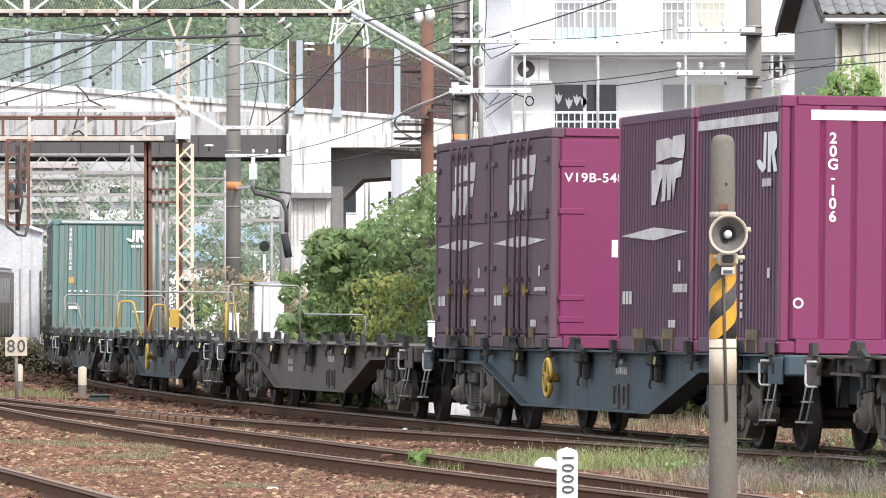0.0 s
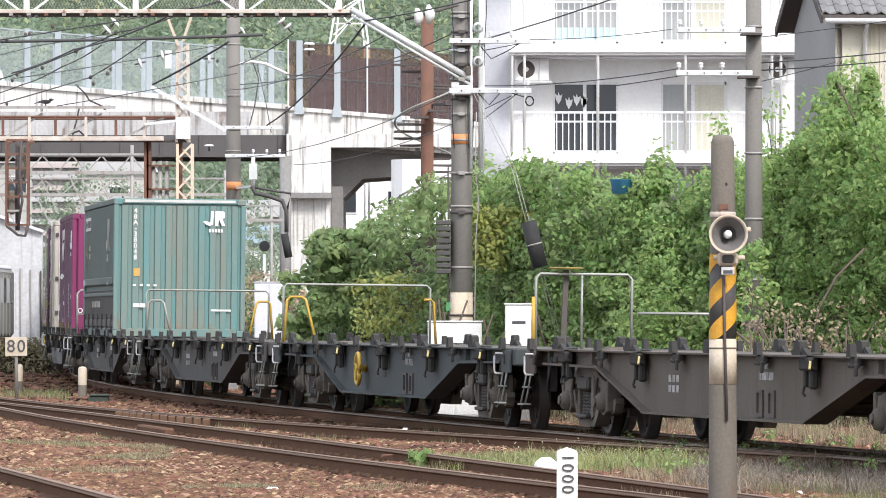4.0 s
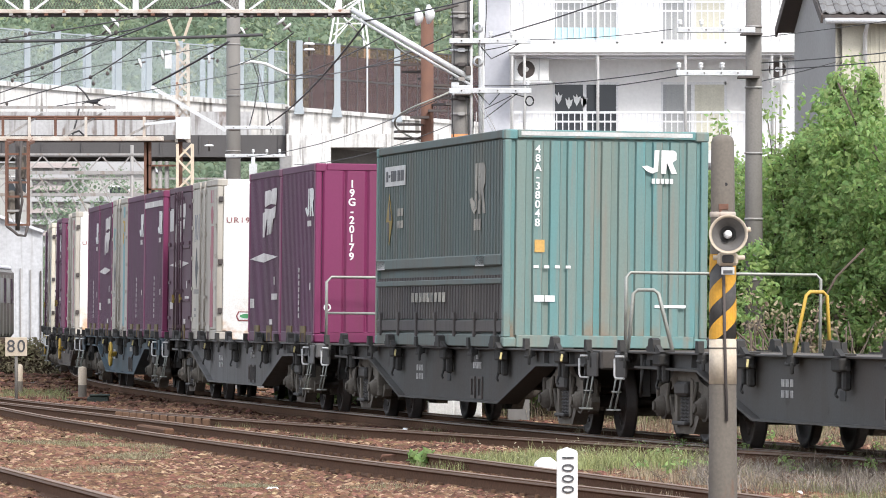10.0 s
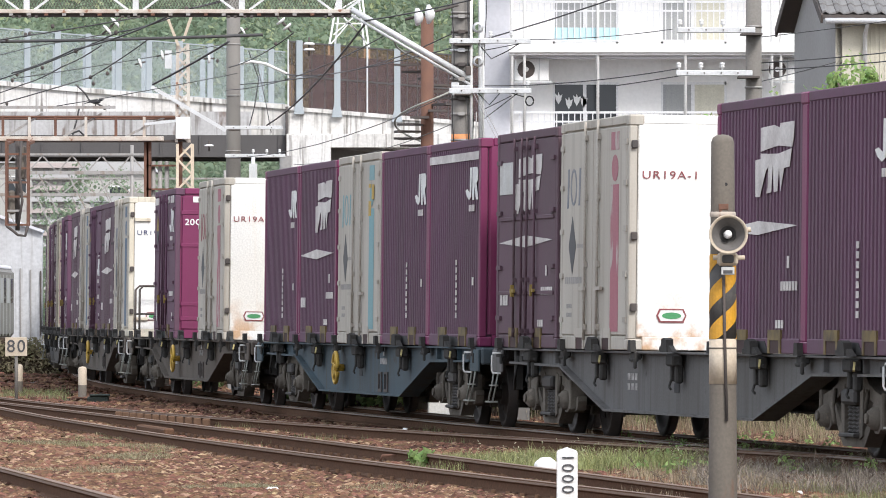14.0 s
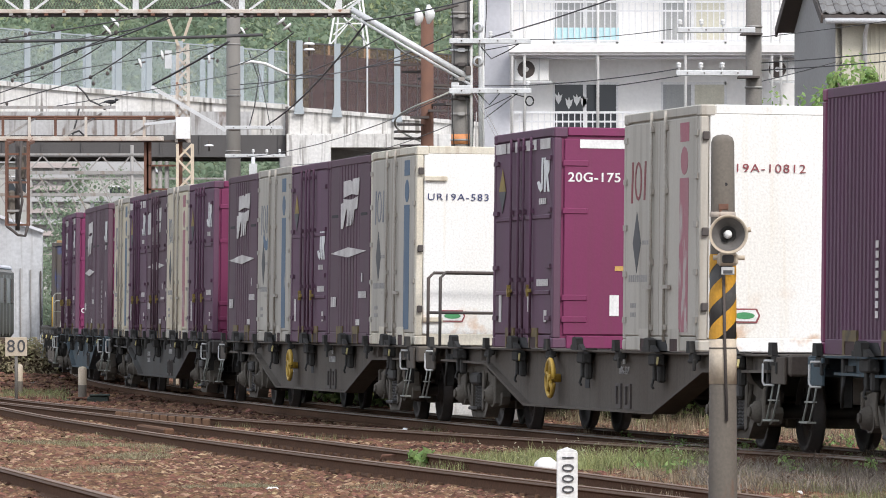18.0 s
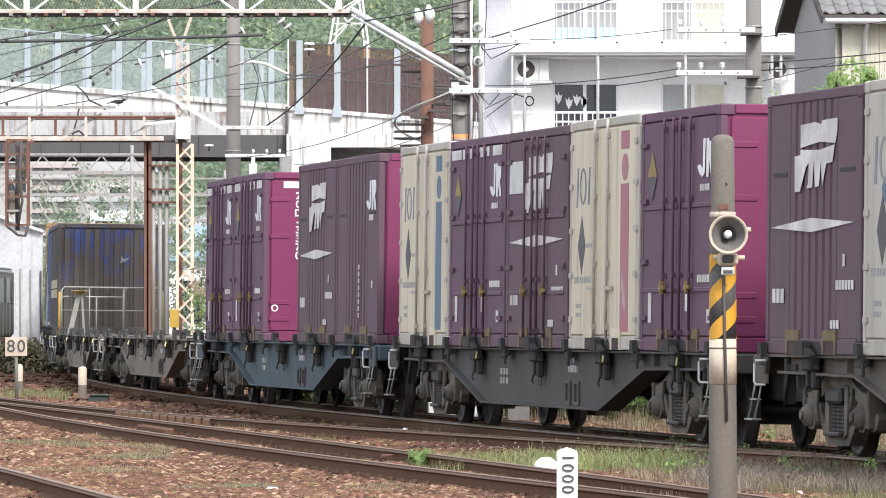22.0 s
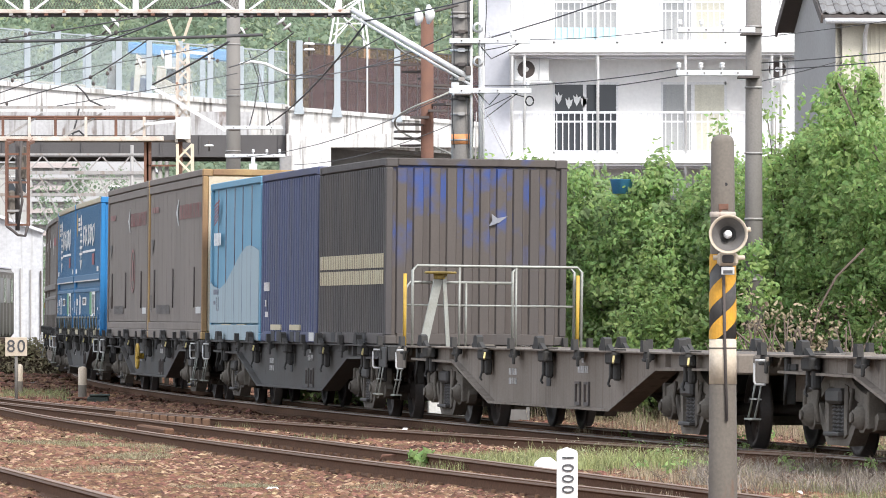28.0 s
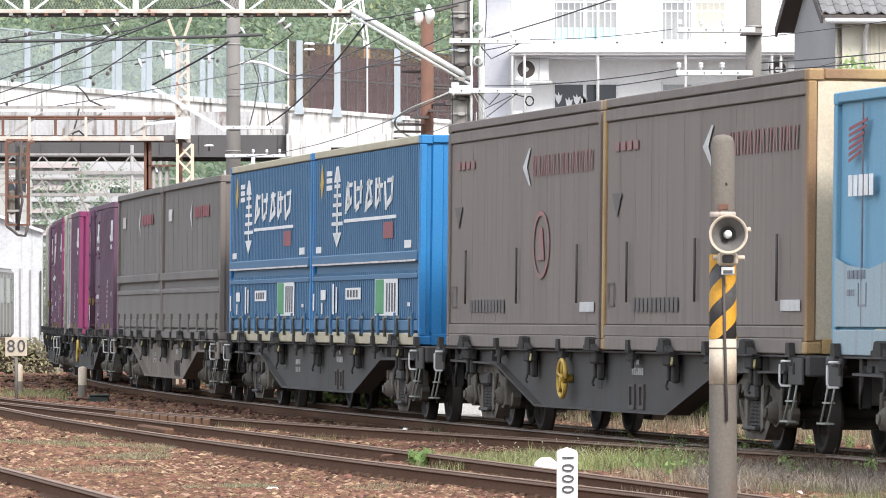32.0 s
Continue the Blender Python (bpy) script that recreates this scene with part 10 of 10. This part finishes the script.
def soot_box():
    L, W, H = 6.058, 2.438, 2.475
    ob = long_box("steel_container", "sooty brown ribbed container with worn blue paint on its end", MID, L, W, H, "soot", "soot_end", post="soot", n_side=36, n_front=10)
    front_shapes(ob, "bird_mark", [[(0.16, 1.58), (0.3, 1.63), (0.42, 1.72), (0.28, 1.69), (0.2, 1.75), (0.21, 1.66)]], M["slate_print"], L, x=L / 2 + 0.003)
    for z in (0.8, 1.02):
        for k in range(36):
            part("slot_band", cached(("slotband", z), lambda: Geo().box(-0.055, 0.055, -0.002, 0.002, 0, 0.19).mesh("slot_band", M["pocket_cream"])), None, ob, at=(-L / 2 + 0.15 + (k + 0.5) * (L - 0.3) / 36, -W / 2 - 0.001, z))
    for x in (1.75, 3.9):
        for d in (-0.3, 0.3):
            part("fork_pocket", Geo().box(x + d - 0.18 - L / 2, x + d + 0.18 - L / 2, -W / 2 - 0.004, -W / 2 + 0.04, 0.02, 0.15), M["black"], ob)
    return ob


def navy_box():
    L, W, H = 6.058, 2.438, 2.5
    ob = long_box("steel_container", "dusty navy ribbed container with small white stencils", MID, L, W, H, "navy", "navy", n_side=22, n_front=10)
    lines_on_side(ob, "small_print", bars_text(0.35, 0.75, 0.65, 0.13, 5), M["old_white"], L, W)
    lines_on_side(ob, "small_print", bars_text(0.5, 0.52, 0.18, 0.1, 1), M["old_white"], L, W)
    lines_on_side(ob, "small_print", bars_text(0.5, 0.36, 0.35, 0.08, 3), M["old_white"], L, W)
    lines_on_side(ob, "paper_label", [rect(5.3, 0.02, 0.5, 0.12)], M["white_dull"], L, W)
    twin_pockets(ob, L, W, (1.7, 3.8))
    return ob


def pale_box():
    L, W, H = 6.6, 2.438, 2.5
    ob = long_box("steel_container", "sky blue panelled container with a pale painted wave", MID, L, W, H, "pale_blue", "pale_blue", n_front=0)
    wave = [(0.12, 0.93), (0.6, 0.85), (1.4, 0.81), (2.2, 0.9), (3.0, 1.08), (3.7, 1.25), (4.3, 1.37), (4.9, 1.45), (5.4, 1.46), (5.9, 1.43), (6.48, 1.37)]
    lines_on_side(ob, "wave_mark", [[(0.12, 0.27)] + wave + [(6.48, 0.27)]], M["mid_blue"], L, W, label="pale painted wave")
    part("bottom_band", Geo().box(-L / 2 + 0.1, L / 2 - 0.1, -W / 2 - 0.012, -W / 2 + 0.02, 0.0, 0.24, 0.006), M["mid_blue"], ob)
    for x in (1.1, 2.15, 3.3, 4.35, 5.5):
        part("panel_seam", cached("paleseam", lambda: Geo().box(-0.012, 0.012, -0.016, 0.0, 0.27, 2.38).mesh("panel_seam", M["slate_print"])), None, ob, at=(x - L / 2, -W / 2 + 0.008, 0))
    for k in range(6):
        lines_on_side(ob, "emblem", [[(0.62, 1.82 + 0.06 * k), (1.05 + 0.05 * k, 1.9 + 0.06 * k), (1.05 + 0.05 * k, 1.93 + 0.06 * k), (0.62, 1.85 + 0.06 * k)]], M["dark_red"], L, W, y=-W / 2 - 0.012, label="red streaked emblem")
    lines_on_side(ob, "brand_mark", bars_text(0.62, 1.5, 0.95, 0.2, 5), M["white"], L, W, y=-W / 2 - 0.012)
    lines_on_side(ob, "small_print", bars_text(0.6, 0.72, 0.7, 0.08, 5), M["slate_print"], L, W, y=-W / 2 - 0.012)
    lines_on_side(ob, "small_print", bars_text(0.6, 0.56, 0.3, 0.06, 2), M["slate_print"], L, W, y=-W / 2 - 0.012)
    for a, b, c, d in ((1.0, 1.03, 0.48, 0.68), (1.28, 1.31, 0.48, 0.68), (1.0, 1.31, 0.46, 0.48)):
        lines_on_side(ob, "card_frame", [rect(a, c, b - a, d - c)], M["slate_print"], L, W, y=-W / 2 - 0.012)
    twin_pockets(ob, L, W, (2.2, 4.3))
    return ob


def tan_box(ring_mark):
    L, W, H = 9.41, 2.49, 2.77
    ob = long_box("long_container", "sooty tan long container with ochre corner posts and faded red print", LONG, L, W, H, "tan", "tan_edge", post="tan" if ring_mark else "tan_edge", rail="tan")
    y = -W / 2
    part("side_panel", Geo().box(-L / 2 + 0.13, L / 2 - 0.13, y + 0.05, y + 0.03, 0.28, H - 0.26, 0.005), M["tan"], ob)
    for k in range(1, 12):
        part("panel_seam", cached("tanseam", lambda: Geo().box(-0.008, 0.008, 0.0285, 0.034, 0.3, H - 0.3).mesh("panel_seam", M["tan"])), None, ob, at=(-L / 2 + k * L / 12, y, 0))
    part("upper_rail", Geo().box(-L / 2 + 0.12, L / 2 - 0.12, y + 0.05, y + 0.005, H - 0.25, H - 0.12, 0.01), M["tan"], ob)
    part("lower_rail", Geo().box(-L / 2 + 0.12, L / 2 - 0.12, y + 0.05, y + 0.005, 0.15, 0.27, 0.01), M["tan"], ob)
    for x in (1.3, 4.6, 8.2):
        part("latch_rod", cached("tanrod", lambda: Geo().tube([(0, -0.005, 0.52), (0, -0.005, 1.18)], 0.015).mesh("latch_rod", M["dark_steel"])), None, ob, at=(x - L / 2, y, 0))
    lines_on_side(ob, "arrow_mark", [[(4.85, 2.12), (5.25, 2.34), (5.33, 2.34), (5.1, 2.12), (5.33, 1.9), (5.25, 1.9)]], M["white_dull"], L, W, y=y + 0.012, label="white arrow mark")
    for k in range(13):
        x = 5.45 + k * 0.275
        lines_on_side(ob, "brand_mark", [rect(x, 2.0, 0.05, 0.24, 0.03), rect(x + 0.12, 2.0, 0.05, 0.24, -0.02 if k % 2 else 0.04)], M["faded_red"], L, W, y=y + 0.012, label="faded red brand bars")
    for k in range(4):
        lines_on_side(ob, "small_mark", [rect(0.55 + 0.32 * k, 2.18, 0.24, 0.1)], M["faded_red"], L, W, y=y + 0.012)
    ring = [(6.0 + 0.5 * math.cos(a), 1.2 + 0.4 * math.sin(a)) for a in [k * math.pi / 10 for k in range(21)]] + [(6.0 + 0.43 * math.cos(a), 1.2 + 0.34 * math.sin(a)) for a in [k * math.pi / 10 for k in reversed(range(21))]]
    if ring_mark:
        lines_on_side(ob, "ring_mark", [ring, [(5.8, 1.02), (6.2, 1.02), (6.08, 1.4), (5.92, 1.4)]], M["faded_red"], L, W, y=y + 0.012, label="faded red ring emblem")
    lines_on_side(ob, "small_print", bars_text(1.5, 0.42, 2.3, 0.15, 11), M["grey_soot"], L, W, y=y + 0.012)
    lines_on_side(ob, "diamond_mark", [[(0.45, 1.72), (0.7, 1.45), (0.95, 1.72)]], M["grey_soot"], L, W, y=y + 0.012)
    for a, b, c, d in ((0.25, 0.29, 0.5, 0.72), (0.55, 0.59, 0.5, 0.72), (0.25, 0.59, 0.48, 0.5), (0.25, 0.59, 0.72, 0.74)):
        lines_on_side(ob, "card_frame", [rect(a, c, b - a, d - c)], M["grey_soot"], L, W, y=y + 0.012)
    lines_on_side(ob, "paper_label", [rect(8.3, 0.42, 0.8, 0.11)], M["white_dull"], L, W, y=y + 0.012)
    part("end_panel", Geo().box(L / 2 - 0.04, L / 2 - 0.02, -W / 2 + 0.1, W / 2 - 0.1, 0.14, H - 0.12), M["cream"], ob, "cream end panel")
    return ob


def blue_box():
    L, W, H = 9.41, 2.49, 2.7
    ob = long_box("long_container", "bright blue long container with white vertical print and gold top rail", LONG, L, W, H, "blue", "blue_end", post="blue_end", rail="gold", n_side=52, n_front=9, lower=0.95, n_low=52)
    x, z, h = 2.35, 1.33, 1.12
    crest = [rect(x - 0.06, z + 0.1, 0.12, h - 0.2), [(x - 0.4, z + 0.2), (x + 0.4, z + 0.2), (x, z)], [(x - 0.3, z + h - 0.22), (x + 0.3, z + h - 0.22), (x + 0.1, z + h), (x - 0.1, z + h)]]
    crest += [rect(x - 0.5 + 0.06 * k, z + 0.3 + 0.13 * k, 1.0 - 0.12 * k, 0.05) for k in range(5)]
    lines_on_side(ob, "crest_mark", crest, M["white"], L, W, label="white vertical crest")
    for k, (lean, bow, w) in enumerate(((0.15, 0.5, 0.5), (-0.05, 0.2, 0.3), (0.25, 0.35, 0.55), (0.05, 0.55, 0.35), (-0.1, 0.4, 0.45))):
        x = 3.05 + k * 0.88
        stroke = [rect(x, 1.78 + 0.06 * (k % 2), 0.15, 0.38, lean), [(x + 0.1, 1.79), (x + 0.1 + w, 1.79 + bow * 0.25), (x + 0.12 + w, 1.9 + bow * 0.25), (x + 0.1, 1.87)], rect(x + 0.35 + 0.1 * (k % 3), 1.9, 0.14, 0.32, -lean), rect(x + 0.15, 2.14 - 0.06 * (k % 2), 0.5, 0.06, 0.05)]
        lines_on_side(ob, "brand_mark", stroke, M["white"], L, W, label="white brand stroke")
    lines_on_side(ob, "underline", [rect(3.0, 1.66, 4.5, 0.045)], M["white"], L, W)
    lines_on_side(ob, "red_mark", [rect(6.45, 1.4, 0.8, 0.22)], M["dark_red"], L, W)
    lines_on_side(ob, "gold_mark", [[(0.75, 2.22), (0.9, 2.02), (1.08, 2.24), (1.0, 2.4), (0.92, 2.52), (0.84, 2.4)]], M["yellow"], L, W)
    for x, z, w, h in ((1.35, 2.33, 0.5, 0.07), (1.35, 2.23, 0.5, 0.07), (1.35, 2.13, 0.5, 0.07), (0.4, 1.26, 0.5, 0.09), (8.2, 1.26, 0.55, 0.1), (0.15, 0.45, 0.12, 0.24), (0.9, 0.6, 0.45, 0.14), (0.95, 0.4, 0.12, 0.16), (2.0, 0.4, 0.14, 0.42), (2.3, 0.42, 0.12, 0.36), (8.5, 0.5, 0.2, 0.05)):
        lines_on_side(ob, "small_print", [rect(x, z, w, h)], M["white"], L, W)
    lines_on_side(ob, "notice", [rect(3.2, 0.6, 1.35, 0.16)], M["white"], L, W)
    lines_on_side(ob, "notice_print", [rect(3.35 + 0.26 * k, 0.63, 0.16, 0.1) for k in range(4)], M["dark_mark"], L, W, y=-W / 2 - 0.009)
    lines_on_side(ob, "poster", [rect(5.8, 0.38, 1.9, 0.5)], M["white"], L, W, label="white and green notice panel")
    lines_on_side(ob, "poster_stripe", [rect(5.85, 0.4, 0.7, 0.46)], M["green_mark"], L, W, y=-W / 2 - 0.009)
    lines_on_side(ob, "poster_print", [rect(6.75 + 0.22 * k, 0.43, 0.12, 0.38) for k in range(4)], M["dark_mark"], L, W, y=-W / 2 - 0.009)
    lines_on_side(ob, "ledge_line", [rect(0.2, 1.08, 9.0, 0.025)], M["old_white"], L, W, y=-W / 2 - 0.026)
    for k in range(9):
        part("latch", cached("bluelatch", lambda: Geo().tube([(0, -0.02, 0.1), (0, -0.03, 0.34), (0.1, -0.03, 0.36)], 0.022).mesh("latch", M["steel_rail"])), None, ob, at=(-L / 2 + 0.6 + k * (L - 1.2) / 8, -W / 2, 0))
    return ob


def grey_box():
    L, W, H = 9.41, 2.49, 2.62
    ob = long_box("long_container", "sooty grey-brown long container with faded print", LONG, L, W, H, "grey_panel", "tan", n_side=0, lower=0.85)
    for k in range(1, 12):
        part("panel_seam", cached("greyseam", lambda: Geo().box(-0.01, 0.01, 0.055, 0.047, 1.0, H - 0.15).mesh("panel_seam", M["grey_panel"])), None, ob, at=(-L / 2 + k * L / 12, -W / 2, 0))
    lines_on_side(ob, "brand_mark", bars_text(5.1, 2.0, 2.4, 0.18, 7), M["dark_red"], L, W, y=-W / 2 + 0.03)
    lines_on_side(ob, "arrow_mark", [[(4.45, 2.05), (4.8, 2.3), (4.65, 2.05), (4.8, 1.8)]], M["old_white"], L, W, y=-W / 2 + 0.03)
    lines_on_side(ob, "paper_label", [rect(0.9, 2.0, 0.6, 0.2), rect(5.2, 0.62, 0.9, 0.14)], M["old_white"], L, W, y=-W / 2 + 0.03)
    return ob


# ---- the freight train: what stands where ----
TRAIN = []  # (thing, distance of its middle along the track at the start, height over the rail)
PITCH, FIRST = 20.4, -4.3


def middle(k):
    """Middle of wagon k; the couplings behind the eighth and eleventh wagons are drawn out a little."""
    return FIRST - PITCH * k - {9: 0.55, 10: 0.85}.get(k, 0.0)


BASES = {p: wagon_base(M[p], c) for p, c in (("wagon_grey", "dusty grey"), ("wagon_light", "plain pale grey"), ("wagon_dust", "pale brown dust"), ("wagon_slate", "dark slate grey"), ("wagon_blue", "blue-grey"), ("wagon_brown", "brown dust"))}
USED = set()


PLAN = [(-2, "wagon_brown", None, None, False), (-1, "wagon_brown", None, None, True), (0, "wagon_blue", None, None, True), (1, "wagon_brown", None, "stand", False), (2, "wagon_slate", None, "hoops", True),
        (3, "wagon_grey", None, "hoops_far", False), (4, "wagon_grey", None, None, False), (5, "wagon_light", "gate_light", None, False),
        (6, "wagon_blue", None, None, True), (7, "wagon_brown", None, "gate", True), (8, "wagon_brown", "gate", None, True),
        (9, "wagon_grey", None, "gate", False), (10, "wagon_blue", None, None, False), (11, "wagon_dust", None, None, False),
        (12, "wagon_dust", None, "double", False), (13, "wagon_grey", None, None, False), (14, "wagon_grey", None, None, True),
        (15, "wagon_grey", None, None, False), (16, "wagon_dust", None, None, False), (17, "wagon_grey", None, "hoops", True), (18, "wagon_grey", None, None, False)]
WAGON_NUMBERS = {2: "104-2425", 5: "107-921", 7: "106-337", 13: "106-499"}
# plain copies first, so that the extras of one wagon are not copied to the next
WAGON_OBS = {}
for k, paint, *_ in PLAN:
    WAGON_OBS[k] = BASES[paint] if paint not in USED else copy_thing(BASES[paint], pose(0, 0, 0))
    USED.add(paint)
for k, paint, front, rear, wheel in PLAN:
    ob = WAGON_OBS[k]
    for end, kind in ((1, front), (-1, rear)):
        if kind:
            end_rail(ob, end, kind)
    if wheel:
        brake_wheel(ob)
    if k in WAGON_NUMBERS:
        part("wagon_number", lettering(WAGON_NUMBERS[k], 0.125, M["stencil"], wide=1.25), None, ob, "stencilled wagon number " + WAGON_NUMBERS[k], at=(1.75, -1.116, 0.77))
    else:
        for q in range(6):
            part("number_bar", Geo().box(1.46 + 0.1 * q, 1.53 + 0.1 * q, -1.118, -1.113, 0.73, 0.81), M["stencil"], ob)
    TRAIN.append((ob, middle(k), 0.0))


# boxes that do not stand quite in the middle of their place
NUDGE = {(0, 4): 0.15, (0, 5): 0.12, (5, 1): -0.12, (5, 4): -0.3, (5, 5): -0.4, (6, 2): 0.1, (6, 3): 0.1, (7, 2): 0.15, (7, 4): 0.2}


def load12(k, slot, ob):
    """Puts a short box on wagon k in slot 1 (front) to 5 (rear)."""
    TRAIN.append((ob, middle(k) + 9.5 - 3.8 * (slot - 1) - L12 / 2 + NUDGE.get((k, slot), 0.0), 1.0))


def load(ob, front, length):
    TRAIN.append((ob, front - length / 2, 1.0))


RIBBED = "ribbed freight container, dull shade-toned purple sides, wine-red end"
DOORED = "side-door freight container, dusty shade-toned purple, wine-red end"
COOL = "insulated container, shade-toned grey sides, white end"

load12(0, 1, box12("rib", RIBBED + ", white top band", number="20G-106", marks=("hook",), band=True))
load12(0, 2, box12("rib", RIBBED, marks=("block",)))
load12(0, 4, box12("door", DOORED, "purple_dark", number="V19B-5482", vertical=False, marks=("block",)))
load12(0, 5, box12("door", DOORED, "purple_dark", marks=("block",)))
load(green_box(), -81.75, 9.41)
load12(5, 1, box12("rib", RIBBED, number="19G-20179", marks=("hook",)))
load12(5, 2, box12("rib", RIBBED, marks=("block",)))
load12(5, 4, reefer12(COOL + ", faded red stripe", "stripe_red", "UR19A-1", "dark_red"))
load12(5, 5, box12("door", DOORED + ", pale paper label", "purple_dark", marks=("block", "patch")))
load12(6, 1, box12("rib", RIBBED + ", white top band", marks=("hook",), band=True))
load12(6, 2, box12("rib", RIBBED, marks=("hook",)))
load12(6, 3, reefer12(COOL + ", teal stripe", "stripe_teal", dots=True))
load12(6, 4, box12("rib", RIBBED, marks=("block",)))
load12(6, 5, box12("rib", RIBBED, marks=("hook",)))
load12(7, 2, reefer12(COOL + ", rusty lower corner", "stripe_red", "UR19A-10812", "dark_red", mark="dark_red"))
load12(7, 4, box12("door", DOORED + ", orange tag", "purple", number="20G-1751", vertical=False, marks=("plain_hook",), band=True, tag=True))
load12(8, 1, reefer12(COOL + " in ivory frame", "stripe_blue", "UR19A-583", "navy_text", frame="ivory"))
load12(8, 2, box12("rib7", RIBBED, "purple_dark", marks=("block",)))
load12(8, 3, box12("door", DOORED, "purple", marks=("plain_hook",), hook_z=1.17))
load12(8, 4, reefer12(COOL + ", blue crescent and stripe", "stripe_blue", moon=True))
load12(8, 5, box12("rib7", RIBBED, "purple_dark", marks=("block",)))
load12(9, 1, box12("door", DOORED, "purple", marks=("plain_hook",)))
load12(9, 2, reefer12("insulated container, yellowed cream sides, faded red stripe", "stripe_red", tone="cream_box"))
load12(9, 3, box12("door", DOORED + ", pale paper label", "purple_dark", marks=("block", "patch")))
load12(9, 4, box12("door", DOORED + ", white top band", "purple", marks=("plain_hook",), band=True))
load12(9, 5, reefer12("insulated container, yellowed cream sides, blue stripe", "stripe_blue", tone="cream_box"))
load12(10, 1, box12("rib7", RIBBED, "purple_dark", marks=("hook",)))
load12(10, 2, box12("rib7", RIBBED, "purple_dark", marks=("block",)))
load12(10, 4, box12("door", DOORED + ", white top band", "purple", number="20D-3370", marks=("plain_hook",), band=True))
load12(10, 5, box12("door", DOORED + ", white top band", "purple", marks=("plain_hook",), band=True))
load(soot_box(), -260.2, 6.058)
load(navy_box(), -266.4, 6.058)
load(pale_box(), -272.6, 6.6)
load(tan_box(False), -280.05, 9.41)
load(tan_box(True), -289.6, 9.41)
first_blue = blue_box()
load(first_blue, -301.0, 9.41)
load(copy_thing(first_blue, pose(0, 0, 0)), -310.5, 9.41)
first_grey = grey_box()
load(first_grey, -321.2, 9.41)
load(copy_thing(first_grey, pose(0, 0, 0)), -330.7, 9.41)
load12(17, 1, box12("rib", "ribbed freight container in faded pink and purple", "purple", "pink", marks=("hook",)))
load12(17, 2, box12("door", DOORED, "purple", "pink", marks=("plain_hook",)))
load12(17, 4, box12("rib", "ribbed freight container with wine-red end", "purple", marks=("hook",)))
load12(17, 5, reefer12(COOL, "stripe_blue"))
load12(18, 1, box12("rib", RIBBED, marks=("hook",)))
load12(18, 2, box12("rib", RIBBED, marks=("block",)))
load12(18, 3, box12("door", DOORED, marks=("plain_hook",)))
for k in (4, 5):
    load12(18, k, reefer12(COOL, "stripe_red"))


# ---- what moves ----
# Metres that the train has run at every second second.
RUN = [0.0, 13.31, 27.19, 41.68, 56.93, 73.02, 89.7, 106.75, 124.41, 142.94, 162.1, 181.52, 201.8, 222.02, 242.72, 264.17, 286.43]


def run_at(t):
    """Smooth distance run by the train after t seconds."""
    i = min(int(t / 2), 15)
    p0, p1 = RUN[i], RUN[i + 1]
    m0 = (RUN[i + 1] - RUN[i - 1]) / 2 if i else RUN[1] - RUN[0] - 0.1
    m1 = (RUN[i + 2] - RUN[i]) / 2 if i < 15 else RUN[16] - RUN[15] + 0.4
    u = t / 2 - i
    return (2 * u ** 3 - 3 * u * u + 1) * p0 + (u ** 3 - 2 * u * u + u) * m0 + (3 * u * u - 2 * u ** 3) * p1 + (u ** 3 - u * u) * m1


def on_track(s, z):
    x, y, h = track(s)
    lean = pose(x, y, 0, -CANT, 0, h - 90)
    return lean @ Matrix.Translation((0, 0, z))


def wheel_rows(x):
    """A wheel set turning as the train runs, 0.41 m in radius."""
    rows = []
    for k in list(range(0, 510, 2)) + list(range(510, 961)):
        rows.append((k / 30, pose(x, 0, 0.41, 0, math.degrees(run_at(k / 30) / 0.41) % 360.0, 0)))
    return rows


def motions():
    for ob, s0, z in TRAIN:
        walk(ob, [(float(t), on_track(s0 + run_at(t), z)) for t in range(33)])
    for ob, s0, z in TRAIN:
        for b in ob.children:
            if b.name.startswith("bogie"):
                for w in b.children:
                    if w.name.startswith("wheelset"):
                        walk(w, wheel_rows(w.location.x))
    rows = [(t, pose(x, 144.88, CROW_Z, 0, 0, 20)) for t, x in CROW]
    rows += [(26.6, pose(CROW[-1][1] - 6, 142, CROW_Z + 3, 0, -20, 30)), (27.4, pose(CROW[-1][1] - 12, 160, CROW_Z + 8, 0, -20, 60)), (29.5, pose(-38.0, 250.1, road_z(-38.0) + 0.02, 0, 0, 90)), (32.0, pose(-38.0, 250.1, road_z(-38.0) + 0.02, 0, 0, 90))]
    walk(crow, rows)
    tilt = math.degrees(math.atan(-FALL))
    for car, start, speed, y, turn in ROAD_CARS:
        rows = []
        for t in (0, 8, 16, 24, 32):
            x = start + speed * t
            rows.append((float(t), pose(x, y, road_z(x) - 1.05, 0, tilt if turn == 0 else -tilt, turn)))
        walk(car, rows)


motions()
